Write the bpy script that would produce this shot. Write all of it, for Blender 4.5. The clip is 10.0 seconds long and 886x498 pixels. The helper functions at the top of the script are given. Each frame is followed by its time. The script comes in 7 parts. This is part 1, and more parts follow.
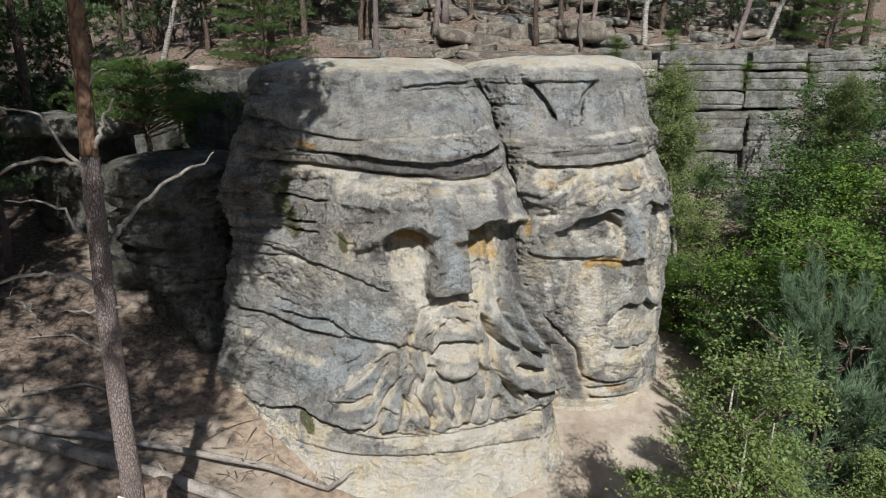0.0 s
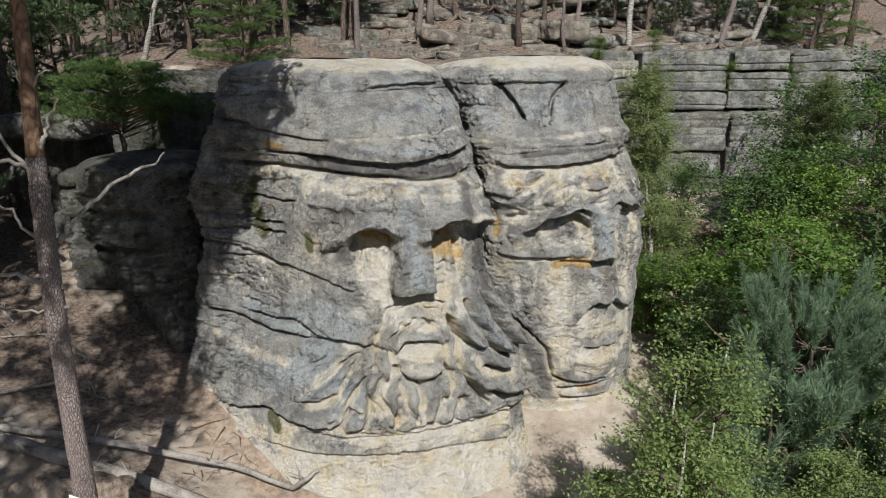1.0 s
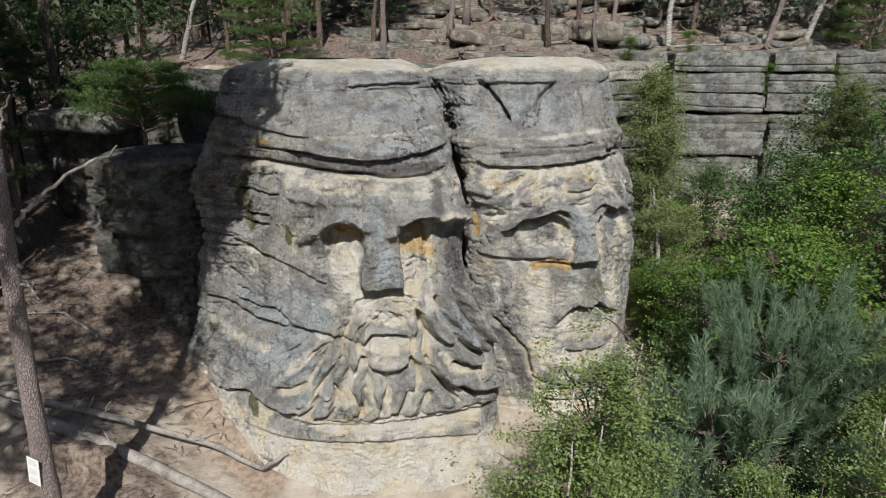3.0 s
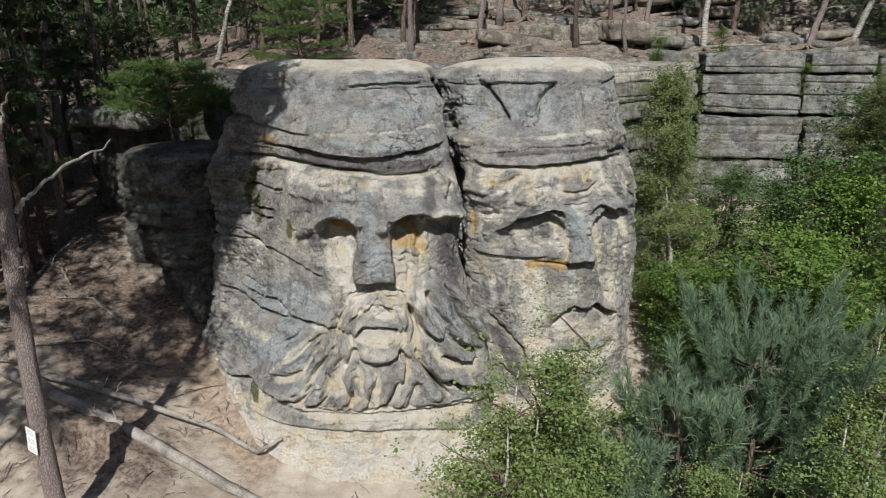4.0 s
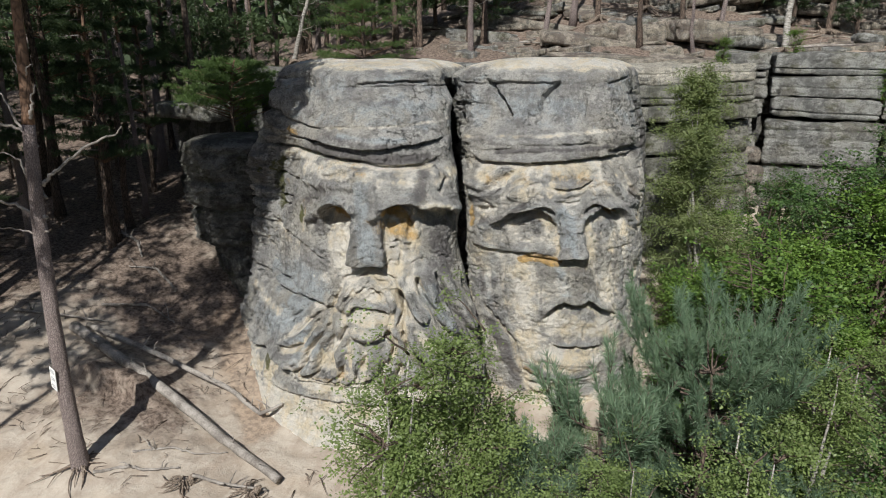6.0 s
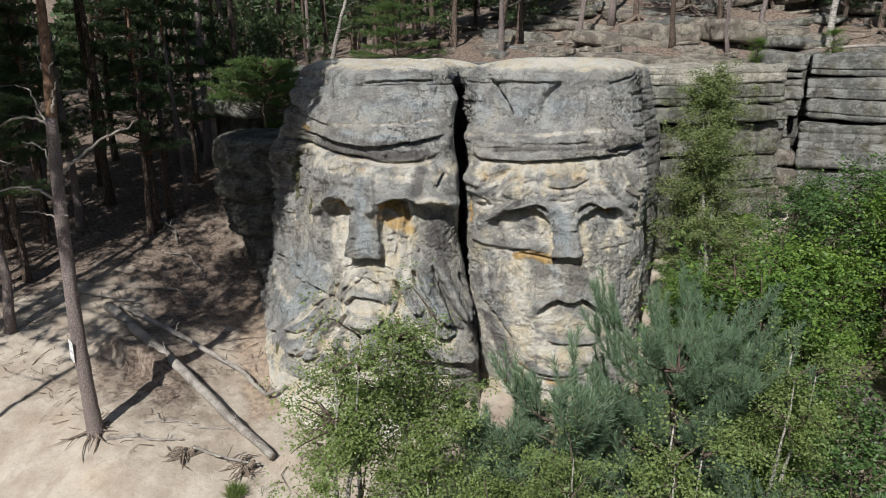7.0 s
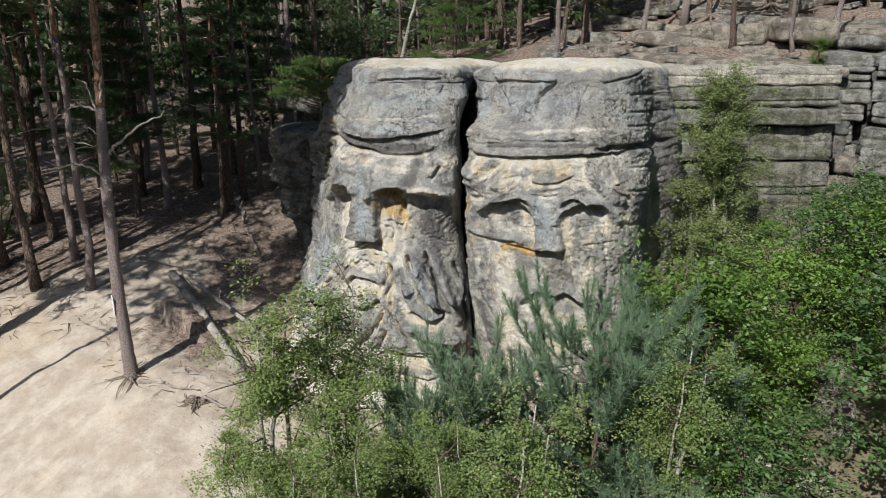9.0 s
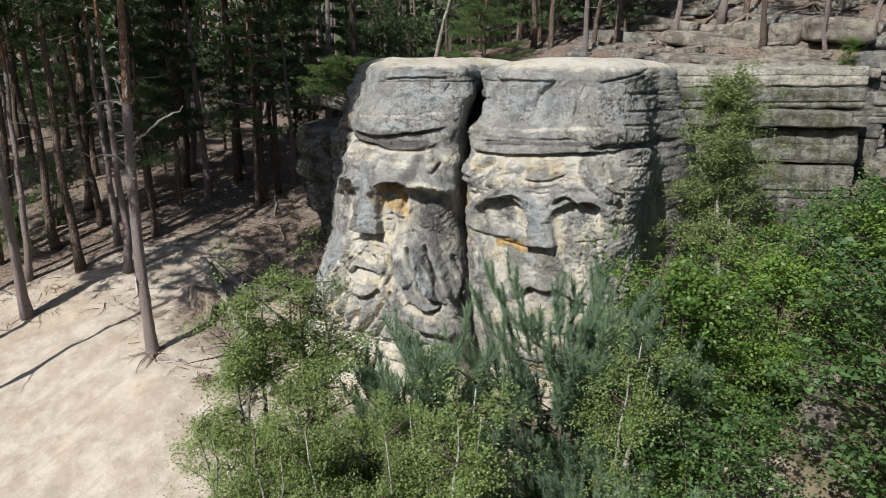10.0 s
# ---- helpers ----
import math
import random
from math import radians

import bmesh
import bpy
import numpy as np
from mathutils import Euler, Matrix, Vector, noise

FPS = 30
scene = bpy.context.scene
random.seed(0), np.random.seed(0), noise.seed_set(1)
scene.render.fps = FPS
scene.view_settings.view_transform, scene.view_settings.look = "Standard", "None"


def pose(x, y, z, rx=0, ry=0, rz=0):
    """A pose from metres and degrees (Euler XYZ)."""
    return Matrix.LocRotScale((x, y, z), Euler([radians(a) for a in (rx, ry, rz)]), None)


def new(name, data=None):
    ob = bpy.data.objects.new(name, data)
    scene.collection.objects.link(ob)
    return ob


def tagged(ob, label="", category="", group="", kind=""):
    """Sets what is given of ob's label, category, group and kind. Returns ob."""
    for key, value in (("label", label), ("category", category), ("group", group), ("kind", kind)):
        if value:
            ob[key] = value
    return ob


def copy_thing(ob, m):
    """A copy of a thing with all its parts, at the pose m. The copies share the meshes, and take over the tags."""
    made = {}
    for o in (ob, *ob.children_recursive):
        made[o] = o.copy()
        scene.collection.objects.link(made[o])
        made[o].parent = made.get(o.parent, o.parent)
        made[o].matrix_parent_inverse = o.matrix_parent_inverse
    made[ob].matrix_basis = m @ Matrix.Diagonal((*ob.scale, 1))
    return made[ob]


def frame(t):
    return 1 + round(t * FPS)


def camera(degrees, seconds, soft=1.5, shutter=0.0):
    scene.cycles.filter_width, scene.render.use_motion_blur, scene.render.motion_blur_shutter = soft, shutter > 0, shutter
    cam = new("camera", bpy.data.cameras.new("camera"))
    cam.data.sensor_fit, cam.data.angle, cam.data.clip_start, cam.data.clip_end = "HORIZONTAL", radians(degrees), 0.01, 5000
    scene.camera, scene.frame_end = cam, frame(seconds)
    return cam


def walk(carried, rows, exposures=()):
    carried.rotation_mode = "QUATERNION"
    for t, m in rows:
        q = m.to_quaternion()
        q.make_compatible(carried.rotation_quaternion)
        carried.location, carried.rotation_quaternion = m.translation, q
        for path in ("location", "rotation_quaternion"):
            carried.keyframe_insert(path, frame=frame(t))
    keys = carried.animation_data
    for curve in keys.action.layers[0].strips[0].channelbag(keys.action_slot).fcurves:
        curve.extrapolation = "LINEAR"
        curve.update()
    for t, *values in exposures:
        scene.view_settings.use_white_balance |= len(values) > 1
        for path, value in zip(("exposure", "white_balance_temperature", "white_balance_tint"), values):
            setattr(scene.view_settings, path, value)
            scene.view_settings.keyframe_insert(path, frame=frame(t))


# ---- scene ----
cam = camera(65.9, 10.0, 1.0)
METRES, EYE, TILT, LEAN, TURN = 15.5, 9.6, -16.6, 0.0, 0.0
ROWS = [
    (0.0, 0.0, 0.0, 0.0, 0.0, 0.0, -0.0),
    (0.5, 0.0211, -0.0012, 0.0003, -0.04, -0.0, -0.0),
    (1.0, 0.0486, -0.0024, 0.0004, 0.07, -0.01, -0.05),
    (1.5, 0.0802, -0.0044, 0.0003, 0.93, -0.01, -0.3),
    (2.0, 0.1164, -0.0064, -0.0005, 2.59, -0.0, -0.8),
    (2.5, 0.1559, -0.0086, -0.0008, 4.5, -0.04, -1.38),
    (4.0, 0.2981, -0.0138, -0.0028, 11.65, -0.28, -3.37),
    (4.5, 0.3491, -0.0136, -0.0029, 14.32, -0.44, -4.13),
    (5.0, 0.402, -0.0118, -0.0024, 17.03, -0.64, -4.9),
    (5.5, 0.4562, -0.0082, -0.0013, 19.75, -0.89, -5.68),
    (7.0, 0.6269, 0.0173, 0.007, 28.29, -1.94, -8.0),
    (7.5, 0.686, 0.0304, 0.0112, 31.21, -2.36, -8.73),
    (8.0, 0.7449, 0.0464, 0.0164, 34.08, -2.83, -9.44),
    (8.5, 0.8038, 0.0656, 0.0222, 36.95, -3.3, -10.14),
    (9.0, 0.8616, 0.088, 0.029, 39.8, -3.83, -10.78),
    (9.5, 0.9174, 0.1133, 0.0359, 42.65, -4.36, -11.42),
    (10.0, 0.973, 0.1401, 0.0439, 45.56, -4.96, -12.05),
]
walk(cam, [(t, pose(0, 0, EYE, TILT, LEAN, TURN) @ pose(METRES * x, METRES * y, METRES * z, 90 + pitch, roll, yaw)) for t, x, y, z, yaw, pitch, roll in ROWS],
     ((0.0, 0.09), (4.5, 0.08), (7.5, 0.15), (10.0, 0.31)))

# ---------- daylight ----------
SUN_HEIGHT, SUN_SIDE = 44.0, 10.0
world = bpy.data.worlds.new("sky")
scene.world = world
world.use_nodes = True
sky = world.node_tree.nodes.new("ShaderNodeTexSky")
sky.sky_type = "NISHITA"
sky.sun_disc = False
sky.sun_elevation, sky.sun_rotation = radians(SUN_HEIGHT), radians(180 + SUN_SIDE)
world.node_tree.links.new(sky.outputs[0], world.node_tree.nodes["Background"].inputs[0])
world.node_tree.nodes["Background"].inputs[1].default_value = 0.072
sun_data = bpy.data.lights.new("sun", "SUN")
sun_data.energy, sun_data.angle, sun_data.color = 5.0, radians(0.55), (1.0, 0.995, 0.95)
sun = new("sun", sun_data)
sun.matrix_world = pose(0, 0, 40, 90 - SUN_HEIGHT, 0, SUN_SIDE)


# ---------- materials ----------
class Nodes:
    """Short hand for building one node material."""

    def __init__(self, name):
        self.m = bpy.data.materials.new(name)
        self.m.use_nodes = True
        self.t = self.m.node_tree
        self.bsdf = self.t.nodes["Principled BSDF"]
        self.pos = self.t.nodes.new("ShaderNodeTexCoord").outputs["Object"]

    def put(self, socket, value):
        if hasattr(value, "is_output"):
            self.t.links.new(value, socket)
        else:
            socket.default_value = value

    def noise(self, scale, detail=4.0, rough=0.55, stretch=None, vector=None):
        n = self.t.nodes.new("ShaderNodeTexNoise")
        n.inputs["Scale"].default_value, n.inputs["Detail"].default_value, n.inputs["Roughness"].default_value = scale, detail, rough
        v = vector or self.pos
        if stretch:
            mp = self.t.nodes.new("ShaderNodeMapping")
            mp.inputs["Scale"].default_value = stretch
            self.t.links.new(v, mp.inputs[0])
            v = mp.outputs[0]
        self.t.links.new(v, n.inputs["Vector"])
        return n.outputs[0]

    def cells(self, scale, stretch=None, feature="F1"):
        n = self.t.nodes.new("ShaderNodeTexVoronoi")
        n.feature = feature
        n.inputs["Scale"].default_value = scale
        v = self.pos
        if stretch:
            mp = self.t.nodes.new("ShaderNodeMapping")
            mp.inputs["Scale"].default_value = stretch
            self.t.links.new(v, mp.inputs[0])
            v = mp.outputs[0]
        self.t.links.new(v, n.inputs["Vector"])
        return n.outputs[0]

    def attr(self, name):
        n = self.t.nodes.new("ShaderNodeAttribute")
        n.attribute_name = name
        return n.outputs["Fac"]

    def math(self, op, a, b=0.0):
        n = self.t.nodes.new("ShaderNodeMath")
        n.operation = op
        self.put(n.inputs[0], a)
        self.put(n.inputs[1], b)
        return n.outputs[0]

    def ramp(self, x, lo, hi):
        n = self.t.nodes.new("ShaderNodeMapRange")
        n.interpolation_type = "SMOOTHSTEP"
        self.put(n.inputs[0], x)
        n.inputs[1].default_value, n.inputs[2].default_value = lo, hi
        return n.outputs[0]

    def mix(self, f, a, b):
        n = self.t.nodes.new("ShaderNodeMix")
        n.data_type = "RGBA"
        self.put(n.inputs[0], f)
        self.put(n.inputs[6], a if hasattr(a, "is_output") else (*a, 1))
        self.put(n.inputs[7], b if hasattr(b, "is_output") else (*b, 1))
        return n.outputs[2]

    def random(self):
        return self.t.nodes.new("ShaderNodeObjectInfo").outputs["Random"]

    def island(self):
        return self.t.nodes.new("ShaderNodeNewGeometry").outputs["Random Per Island"]

    def bump(self, height, strength=0.5, distance=0.02):
        n = self.t.nodes.new("ShaderNodeBump")
        n.inputs["Strength"].default_value, n.inputs["Distance"].default_value = strength, distance
        self.put(n.inputs["Height"], height)
        self.put(self.bsdf.inputs["Normal"], n.outputs[0])

    def done(self, colour, rough=0.9, specular=0.2):
        self.put(self.bsdf.inputs["Base Color"], colour if hasattr(colour, "is_output") else (*colour, 1))
        self.put(self.bsdf.inputs["Roughness"], rough)
        self.bsdf.inputs["Specular IOR Level"].default_value = specular
        return self.m


def stone(name, light, dark, mossy=0.0, streaks=0.3, tone=1.0):
    """Weathered sandstone; the carved rocks carry masks for fresh stone, ochre, moss, dark tone and bluish lichen."""
    n = Nodes(name)

    def hue(r, g, b):
        return (r * tone, g * tone, b * tone)

    big, mid, fine, grit = n.noise(0.55, 5, 0.55), n.noise(1.5, 8, 0.66), n.noise(19, 5, 0.7), n.noise(60, 3, 0.7)
    bands = n.noise(1.0, 6, 0.62, (0.45, 0.45, 3.0))
    runs = n.noise(1.0, 7, 0.66, (2.6, 2.6, 0.28))
    c = n.mix(n.ramp(mid, 0.43, 0.57), dark, light)
    c = n.mix(n.math("MULTIPLY", n.ramp(big, 0.47, 0.62), 0.32), c, hue(0.34, 0.3, 0.225))
    c = n.mix(n.math("MULTIPLY", n.ramp(bands, 0.50, 0.66), 0.4), c, hue(0.38, 0.365, 0.325))
    grain = n.math("ADD", n.noise(1.9, 8, 0.68), n.math("MULTIPLY", n.math("SUBTRACT", fine, 0.5), 0.3))
    for mask, colour, strength in (("slate", hue(0.315, 0.345, 0.362), 0.8), ("pale", hue(0.565, 0.485, 0.355), 0.88), ("ochre", hue(0.45, 0.27, 0.07), 0.8),
                                   ("dark_tone", hue(0.09, 0.081, 0.083), 0.8), ("moss", (0.11, 0.115, 0.02), 0.9)):
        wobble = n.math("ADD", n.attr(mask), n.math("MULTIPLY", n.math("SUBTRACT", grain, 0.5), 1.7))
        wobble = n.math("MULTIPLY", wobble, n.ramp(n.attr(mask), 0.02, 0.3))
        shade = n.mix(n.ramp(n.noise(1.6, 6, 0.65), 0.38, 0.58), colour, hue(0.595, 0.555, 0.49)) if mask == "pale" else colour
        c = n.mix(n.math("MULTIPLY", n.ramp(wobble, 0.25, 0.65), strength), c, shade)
    worn = n.math("SUBTRACT", 1.0, n.math("MULTIPLY", n.ramp(n.attr("pale"), 0.1, 0.9), 0.7))
    c = n.mix(n.math("MULTIPLY", n.math("MULTIPLY", n.ramp(runs, 0.53, 0.61), streaks), worn), c, hue(0.085, 0.082, 0.082))
    weather = n.ramp(n.noise(2.2, 9, 0.74, (1, 1, 1.5)), 0.525, 0.58)
    c = n.mix(n.math("MULTIPLY", n.math("MULTIPLY", weather, 0.5), worn), c, hue(0.12, 0.113, 0.107))
    if mossy:
        c = n.mix(n.math("MULTIPLY", n.ramp(n.noise(1.1, 7, 0.72, (1, 1, 2.2)), 0.50, 0.66), mossy), c, (0.09, 0.095, 0.03))
    lichen = n.ramp(n.noise(5, 7, 0.7), 0.54, 0.62)
    c = n.mix(n.math("MULTIPLY", lichen, 0.28), c, hue(0.44, 0.435, 0.41))
    specks = n.ramp(n.noise(9, 7, 0.78), 0.58, 0.64)
    c = n.mix(n.math("MULTIPLY", n.math("MULTIPLY", specks, 0.52), worn), c, hue(0.07, 0.066, 0.06))
    c = n.mix(n.math("MULTIPLY", n.math("MULTIPLY", n.ramp(fine, 0.5, 0.62), 0.44), worn), c, hue(0.10, 0.095, 0.087))
    c = n.mix(n.math("MULTIPLY", n.math("MULTIPLY", n.ramp(grit, 0.5, 0.62), 0.42), worn), c, hue(0.11, 0.104, 0.095))
    lines = n.math("ABSOLUTE", n.math("SUBTRACT", n.noise(1.6, 7, 0.62, (1, 1, 1.6)), 0.5))
    hairline = n.math("MULTIPLY", n.math("SUBTRACT", 1.0, n.ramp(lines, 0.0, 0.016)), n.math("MULTIPLY", worn, n.ramp(n.noise(0.9, 3, 0.5), 0.50, 0.60)))
    c = n.mix(n.math("MULTIPLY", hairline, 0.6), c, hue(0.06, 0.055, 0.05))
    relief = n.math("ADD", n.math("MULTIPLY", n.noise(8, 9, 0.72), 2.4), n.math("MULTIPLY", grit, 0.5))
    n.bump(n.math("SUBTRACT", relief, n.math("MULTIPLY", hairline, 1.2)), 1.0, 0.09)
    return n.done(c, 0.93, 0.12)


CARVED = stone("carved_sandstone", (0.56, 0.54, 0.505), (0.35, 0.34, 0.33), 0.0, 0.4, 1.62)
CLIFF = stone("layered_sandstone", (0.46, 0.455, 0.425), (0.2, 0.198, 0.188), 0.6, 0.55, 1.2)
# darker copy of the sandstone, with the rocks' shade put into its colour
SHADED = stone("shade_toned_mossy_sandstone", (0.27, 0.265, 0.25), (0.12, 0.118, 0.11), 0.5, 0.6, 0.8)
SLAB = stone("pale_slab_sandstone", (0.53, 0.455, 0.375), (0.23, 0.19, 0.16), 0.25, 0.3, 1.2)
MOSSY = stone("mossy_ledge_sandstone", (0.40, 0.39, 0.33), (0.18, 0.178, 0.145), 0.85, 0.55, 1.1)
LEDGE_TOP = stone("pale_ledge_sandstone", (0.78, 0.72, 0.61), (0.55, 0.50, 0.42), 0.2, 0.15, 1.5)


def soil():
    n = Nodes("sandy_soil")
    mid, fine = n.noise(1.1, 6, 0.65), n.noise(22, 5, 0.7)
    sand = n.mix(n.ramp(mid, 0.35, 0.65), (0.345, 0.285, 0.23), (0.47, 0.41, 0.345))
    sand = n.mix(n.math("MULTIPLY", n.ramp(n.noise(0.45, 4), 0.55, 0.7), 0.5), sand, (0.42, 0.325, 0.23))
    sand = n.mix(n.math("MULTIPLY", n.ramp(n.noise(1.0, 7, 0.68, (1.6, 0.45, 1.0)), 0.50, 0.66), 0.45), sand, (0.34, 0.27, 0.215))
    sand = n.mix(n.math("MULTIPLY", n.ramp(n.noise(1.0, 6, 0.7, (4.5, 1.3, 1.0)), 0.54, 0.64), 0.35), sand, (0.27, 0.21, 0.165))
    litter = n.mix(n.ramp(n.noise(9, 5, 0.7), 0.35, 0.65), (0.085, 0.062, 0.05), (0.25, 0.195, 0.16))
    f = n.ramp(n.math("ADD", n.attr("litter"), n.math("MULTIPLY", n.math("SUBTRACT", n.noise(1.9, 6, 0.7), 0.5), 1.3)), 0.3, 0.75)
    c = n.mix(f, sand, litter)
    rust = n.ramp(n.math("ADD", n.attr("rust"), n.math("MULTIPLY", n.math("SUBTRACT", n.noise(2.2, 7, 0.7), 0.5), 1.6)), 0.25, 0.8)
    c = n.mix(n.math("MULTIPLY", rust, 0.7), c, n.mix(n.ramp(n.noise(6, 5, 0.7), 0.4, 0.6), (0.17, 0.118, 0.085), (0.37, 0.275, 0.2)))
    green = n.ramp(n.math("ADD", n.attr("green"), n.math("MULTIPLY", n.math("SUBTRACT", n.noise(2.4, 6, 0.7), 0.5), 1.2)), 0.4, 0.7)
    c = n.mix(n.math("MULTIPLY", green, 0.9), c, n.mix(n.ramp(n.noise(1.4, 7, 0.72), 0.42, 0.58), (0.075, 0.08, 0.035), (0.17, 0.135, 0.09)))
    c = n.mix(n.math("MULTIPLY", n.ramp(fine, 0.5, 0.75), 0.2), c, (0.24, 0.185, 0.145))
    c = n.mix(n.math("MULTIPLY", n.ramp(n.noise(3.5, 8, 0.75), 0.52, 0.66), 0.25), c, (0.22, 0.17, 0.135))
    n.bump(n.math("ADD", n.math("MULTIPLY", n.noise(3.5, 8, 0.68), 3.0), n.math("MULTIPLY", fine, 0.5)), 0.45, 0.06)
    return n.done(c, 0.95, 0.1)


def bark(name, low, high, scale=14.0, stretch=(1, 1, 0.35), relief=0.8):
    n = Nodes(name)
    plates = n.ramp(n.cells(scale, stretch, "DISTANCE_TO_EDGE"), 0.0, 0.22)
    grain = n.noise(scale * 2, 5, 0.7, stretch)
    c = n.mix(n.math("MULTIPLY", n.ramp(n.math("ADD", n.math("MULTIPLY", plates, 0.22), grain), 0.32, 0.86), 1.0), low, high)
    c = n.mix(n.math("MULTIPLY", n.ramp(n.noise(1.3, 4), 0.45, 0.7), 0.4), c, low)
    n.bump(n.math("ADD", plates, grain), relief, 0.03)
    return n.done(c, 0.92, 0.15)


def leafy(name, low, high, glow=0.35, patch=0.7):
    """Leaves or needles: every leaf differs a little, and so do whole sprays and trees."""
    n = Nodes(name)
    f = n.math("ADD", n.math("MULTIPLY", n.island(), 0.55), n.math("MULTIPLY", n.random(), 0.3))
    f = n.math("ADD", f, n.math("MULTIPLY", n.math("SUBTRACT", n.noise(1.3, 4, 0.6), 0.42), patch * 1.6))
    c = n.mix(n.ramp(f, -0.1, 1.05), low, high)
    n.done(c, 0.5, 0.4)
    thin = n.t.nodes.new("ShaderNodeBsdfTranslucent")
    n.t.links.new(n.mix(0.5, c, (high[0] * 1.4, high[1] * 1.5, high[2] * 0.8)), thin.inputs[0])
    mixer = n.t.nodes.new("ShaderNodeMixShader")
    mixer.inputs[0].default_value = glow
    n.t.links.new(n.bsdf.outputs[0], mixer.inputs[1])
    n.t.links.new(thin.outputs[0], mixer.inputs[2])
    n.t.links.new(mixer.outputs[0], n.t.nodes["Material Output"].inputs[0])
    return n.m


def dead_wood():
    n = Nodes("bleached_dead_wood")
    f = n.math("ADD", n.math("MULTIPLY", n.noise(2.2, 6, 0.65), 0.6), n.math("MULTIPLY", n.noise(26, 5, 0.7), 0.4))
    c = n.mix(n.ramp(f, 0.36, 0.62), (0.15, 0.13, 0.115), (0.38, 0.345, 0.31))
    n.bump(n.noise(34, 5, 0.7), 0.7, 0.03)
    return n.done(c, 0.9, 0.15)


SOIL = soil()
BARK_LOW = bark("grey_pine_bark", (0.16, 0.125, 0.117), (0.42, 0.345, 0.325), 34, (1, 1, 0.4), 0.9)
BARK_HIGH = bark("orange_pine_bark", (0.10, 0.065, 0.047), (0.27, 0.165, 0.11), 9, (1, 1, 0.5), 0.5)
BARK_DARK = bark("dark_pine_bark", (0.055, 0.043, 0.037), (0.19, 0.14, 0.11), 12)
BARK_BIRCH = bark("birch_bark", (0.13, 0.115, 0.10), (0.46, 0.435, 0.395), 7, (0.4, 0.4, 2.5), 0.3)
DEADWOOD = dead_wood()
ROOTWOOD = bark("root_wood", (0.10, 0.075, 0.06), (0.30, 0.24, 0.19), 12, (1, 1, 1), 0.6)
NEEDLES = leafy("pine_needles", (0.034, 0.066, 0.022), (0.165, 0.245, 0.075), 0.3)
NEEDLES_DARK = leafy("dark_pine_needles", (0.023, 0.041, 0.020), (0.088, 0.130, 0.054), 0.26)
NEEDLES_BLUE = leafy("bluish_pine_needles", (0.072, 0.125, 0.08), (0.265, 0.36, 0.225), 0.3, 0.4)
LEAF_BIRCH = leafy("birch_leaves", (0.062, 0.095, 0.03), (0.245, 0.315, 0.11), 0.35)
LEAF_GREY = leafy("grey_green_birch_leaves", (0.072, 0.098, 0.042), (0.28, 0.325, 0.14), 0.35)
LEAF_BRIGHT = leafy("bright_leaves", (0.03, 0.07, 0.016), (0.2, 0.31, 0.062), 0.32)
LEAF_DARK = leafy("dark_leaves", (0.024, 0.056, 0.02), (0.115, 0.195, 0.058), 0.3)
PAPER = Nodes("white_paper").done((0.78, 0.78, 0.76), 0.6)
INK = Nodes("grey_print").done((0.35, 0.35, 0.36), 0.6)


# ---------- numeric helpers ----------
def vnoise(p, seed=0):
    """Smooth value noise in -1..1 for an (n, 3) array."""
    i = np.floor(p).astype(np.int64)
    f = p - i
    f = f * f * (3 - 2 * f)

    def corner(dx, dy, dz):
        h = (i[:, 0] + dx) * 374761393 + (i[:, 1] + dy) * 668265263 + (i[:, 2] + dz) * 2147483647 + seed * 974634777
        h = (h ^ (h >> 13)) * 1274126177
        h = h ^ (h >> 16)
        return (h & 0xFFFF) / 32767.5 - 1.0

    out = 0
    for dx in (0, 1):
        wx = f[:, 0] if dx else 1 - f[:, 0]
        for dy in (0, 1):
            wy = f[:, 1] if dy else 1 - f[:, 1]
            for dz in (0, 1):
                wz = f[:, 2] if dz else 1 - f[:, 2]
                out = out + wx * wy * wz * corner(dx, dy, dz)
    return out


def fbm(p, octaves=4, seed=0, gain=0.5):
    out, amp, total = 0, 1.0, 0.0
    for k in range(octaves):
        out = out + amp * vnoise(p * 2.0 ** k + 17.3 * k, seed + k)
        total += amp
        amp *= gain
    return out / total


def smooth01(x):
    x = np.clip(x, 0, 1)
    return x * x * (3 - 2 * x)


def ring(angles, keys, radii):
    """A closed outline: radii at some angles, rounded between them."""
    a = np.array(keys + [keys[0] + 360.0])
    r = np.array(radii + [radii[0]])
    fine = np.arange(-180, 180, 1.0)
    v = np.interp((fine - a[0]) % 360 + a[0], a, r)
    k = np.exp(-0.5 * (np.arange(-12, 13) / 4.0) ** 2)
    k /= k.sum()
    v = np.convolve(np.concatenate([v[-12:], v, v[:12]]), k, mode="valid")
    return np.interp((angles + 180) % 360 - 180, np.append(fine, 180.0), np.append(v, v[0]))


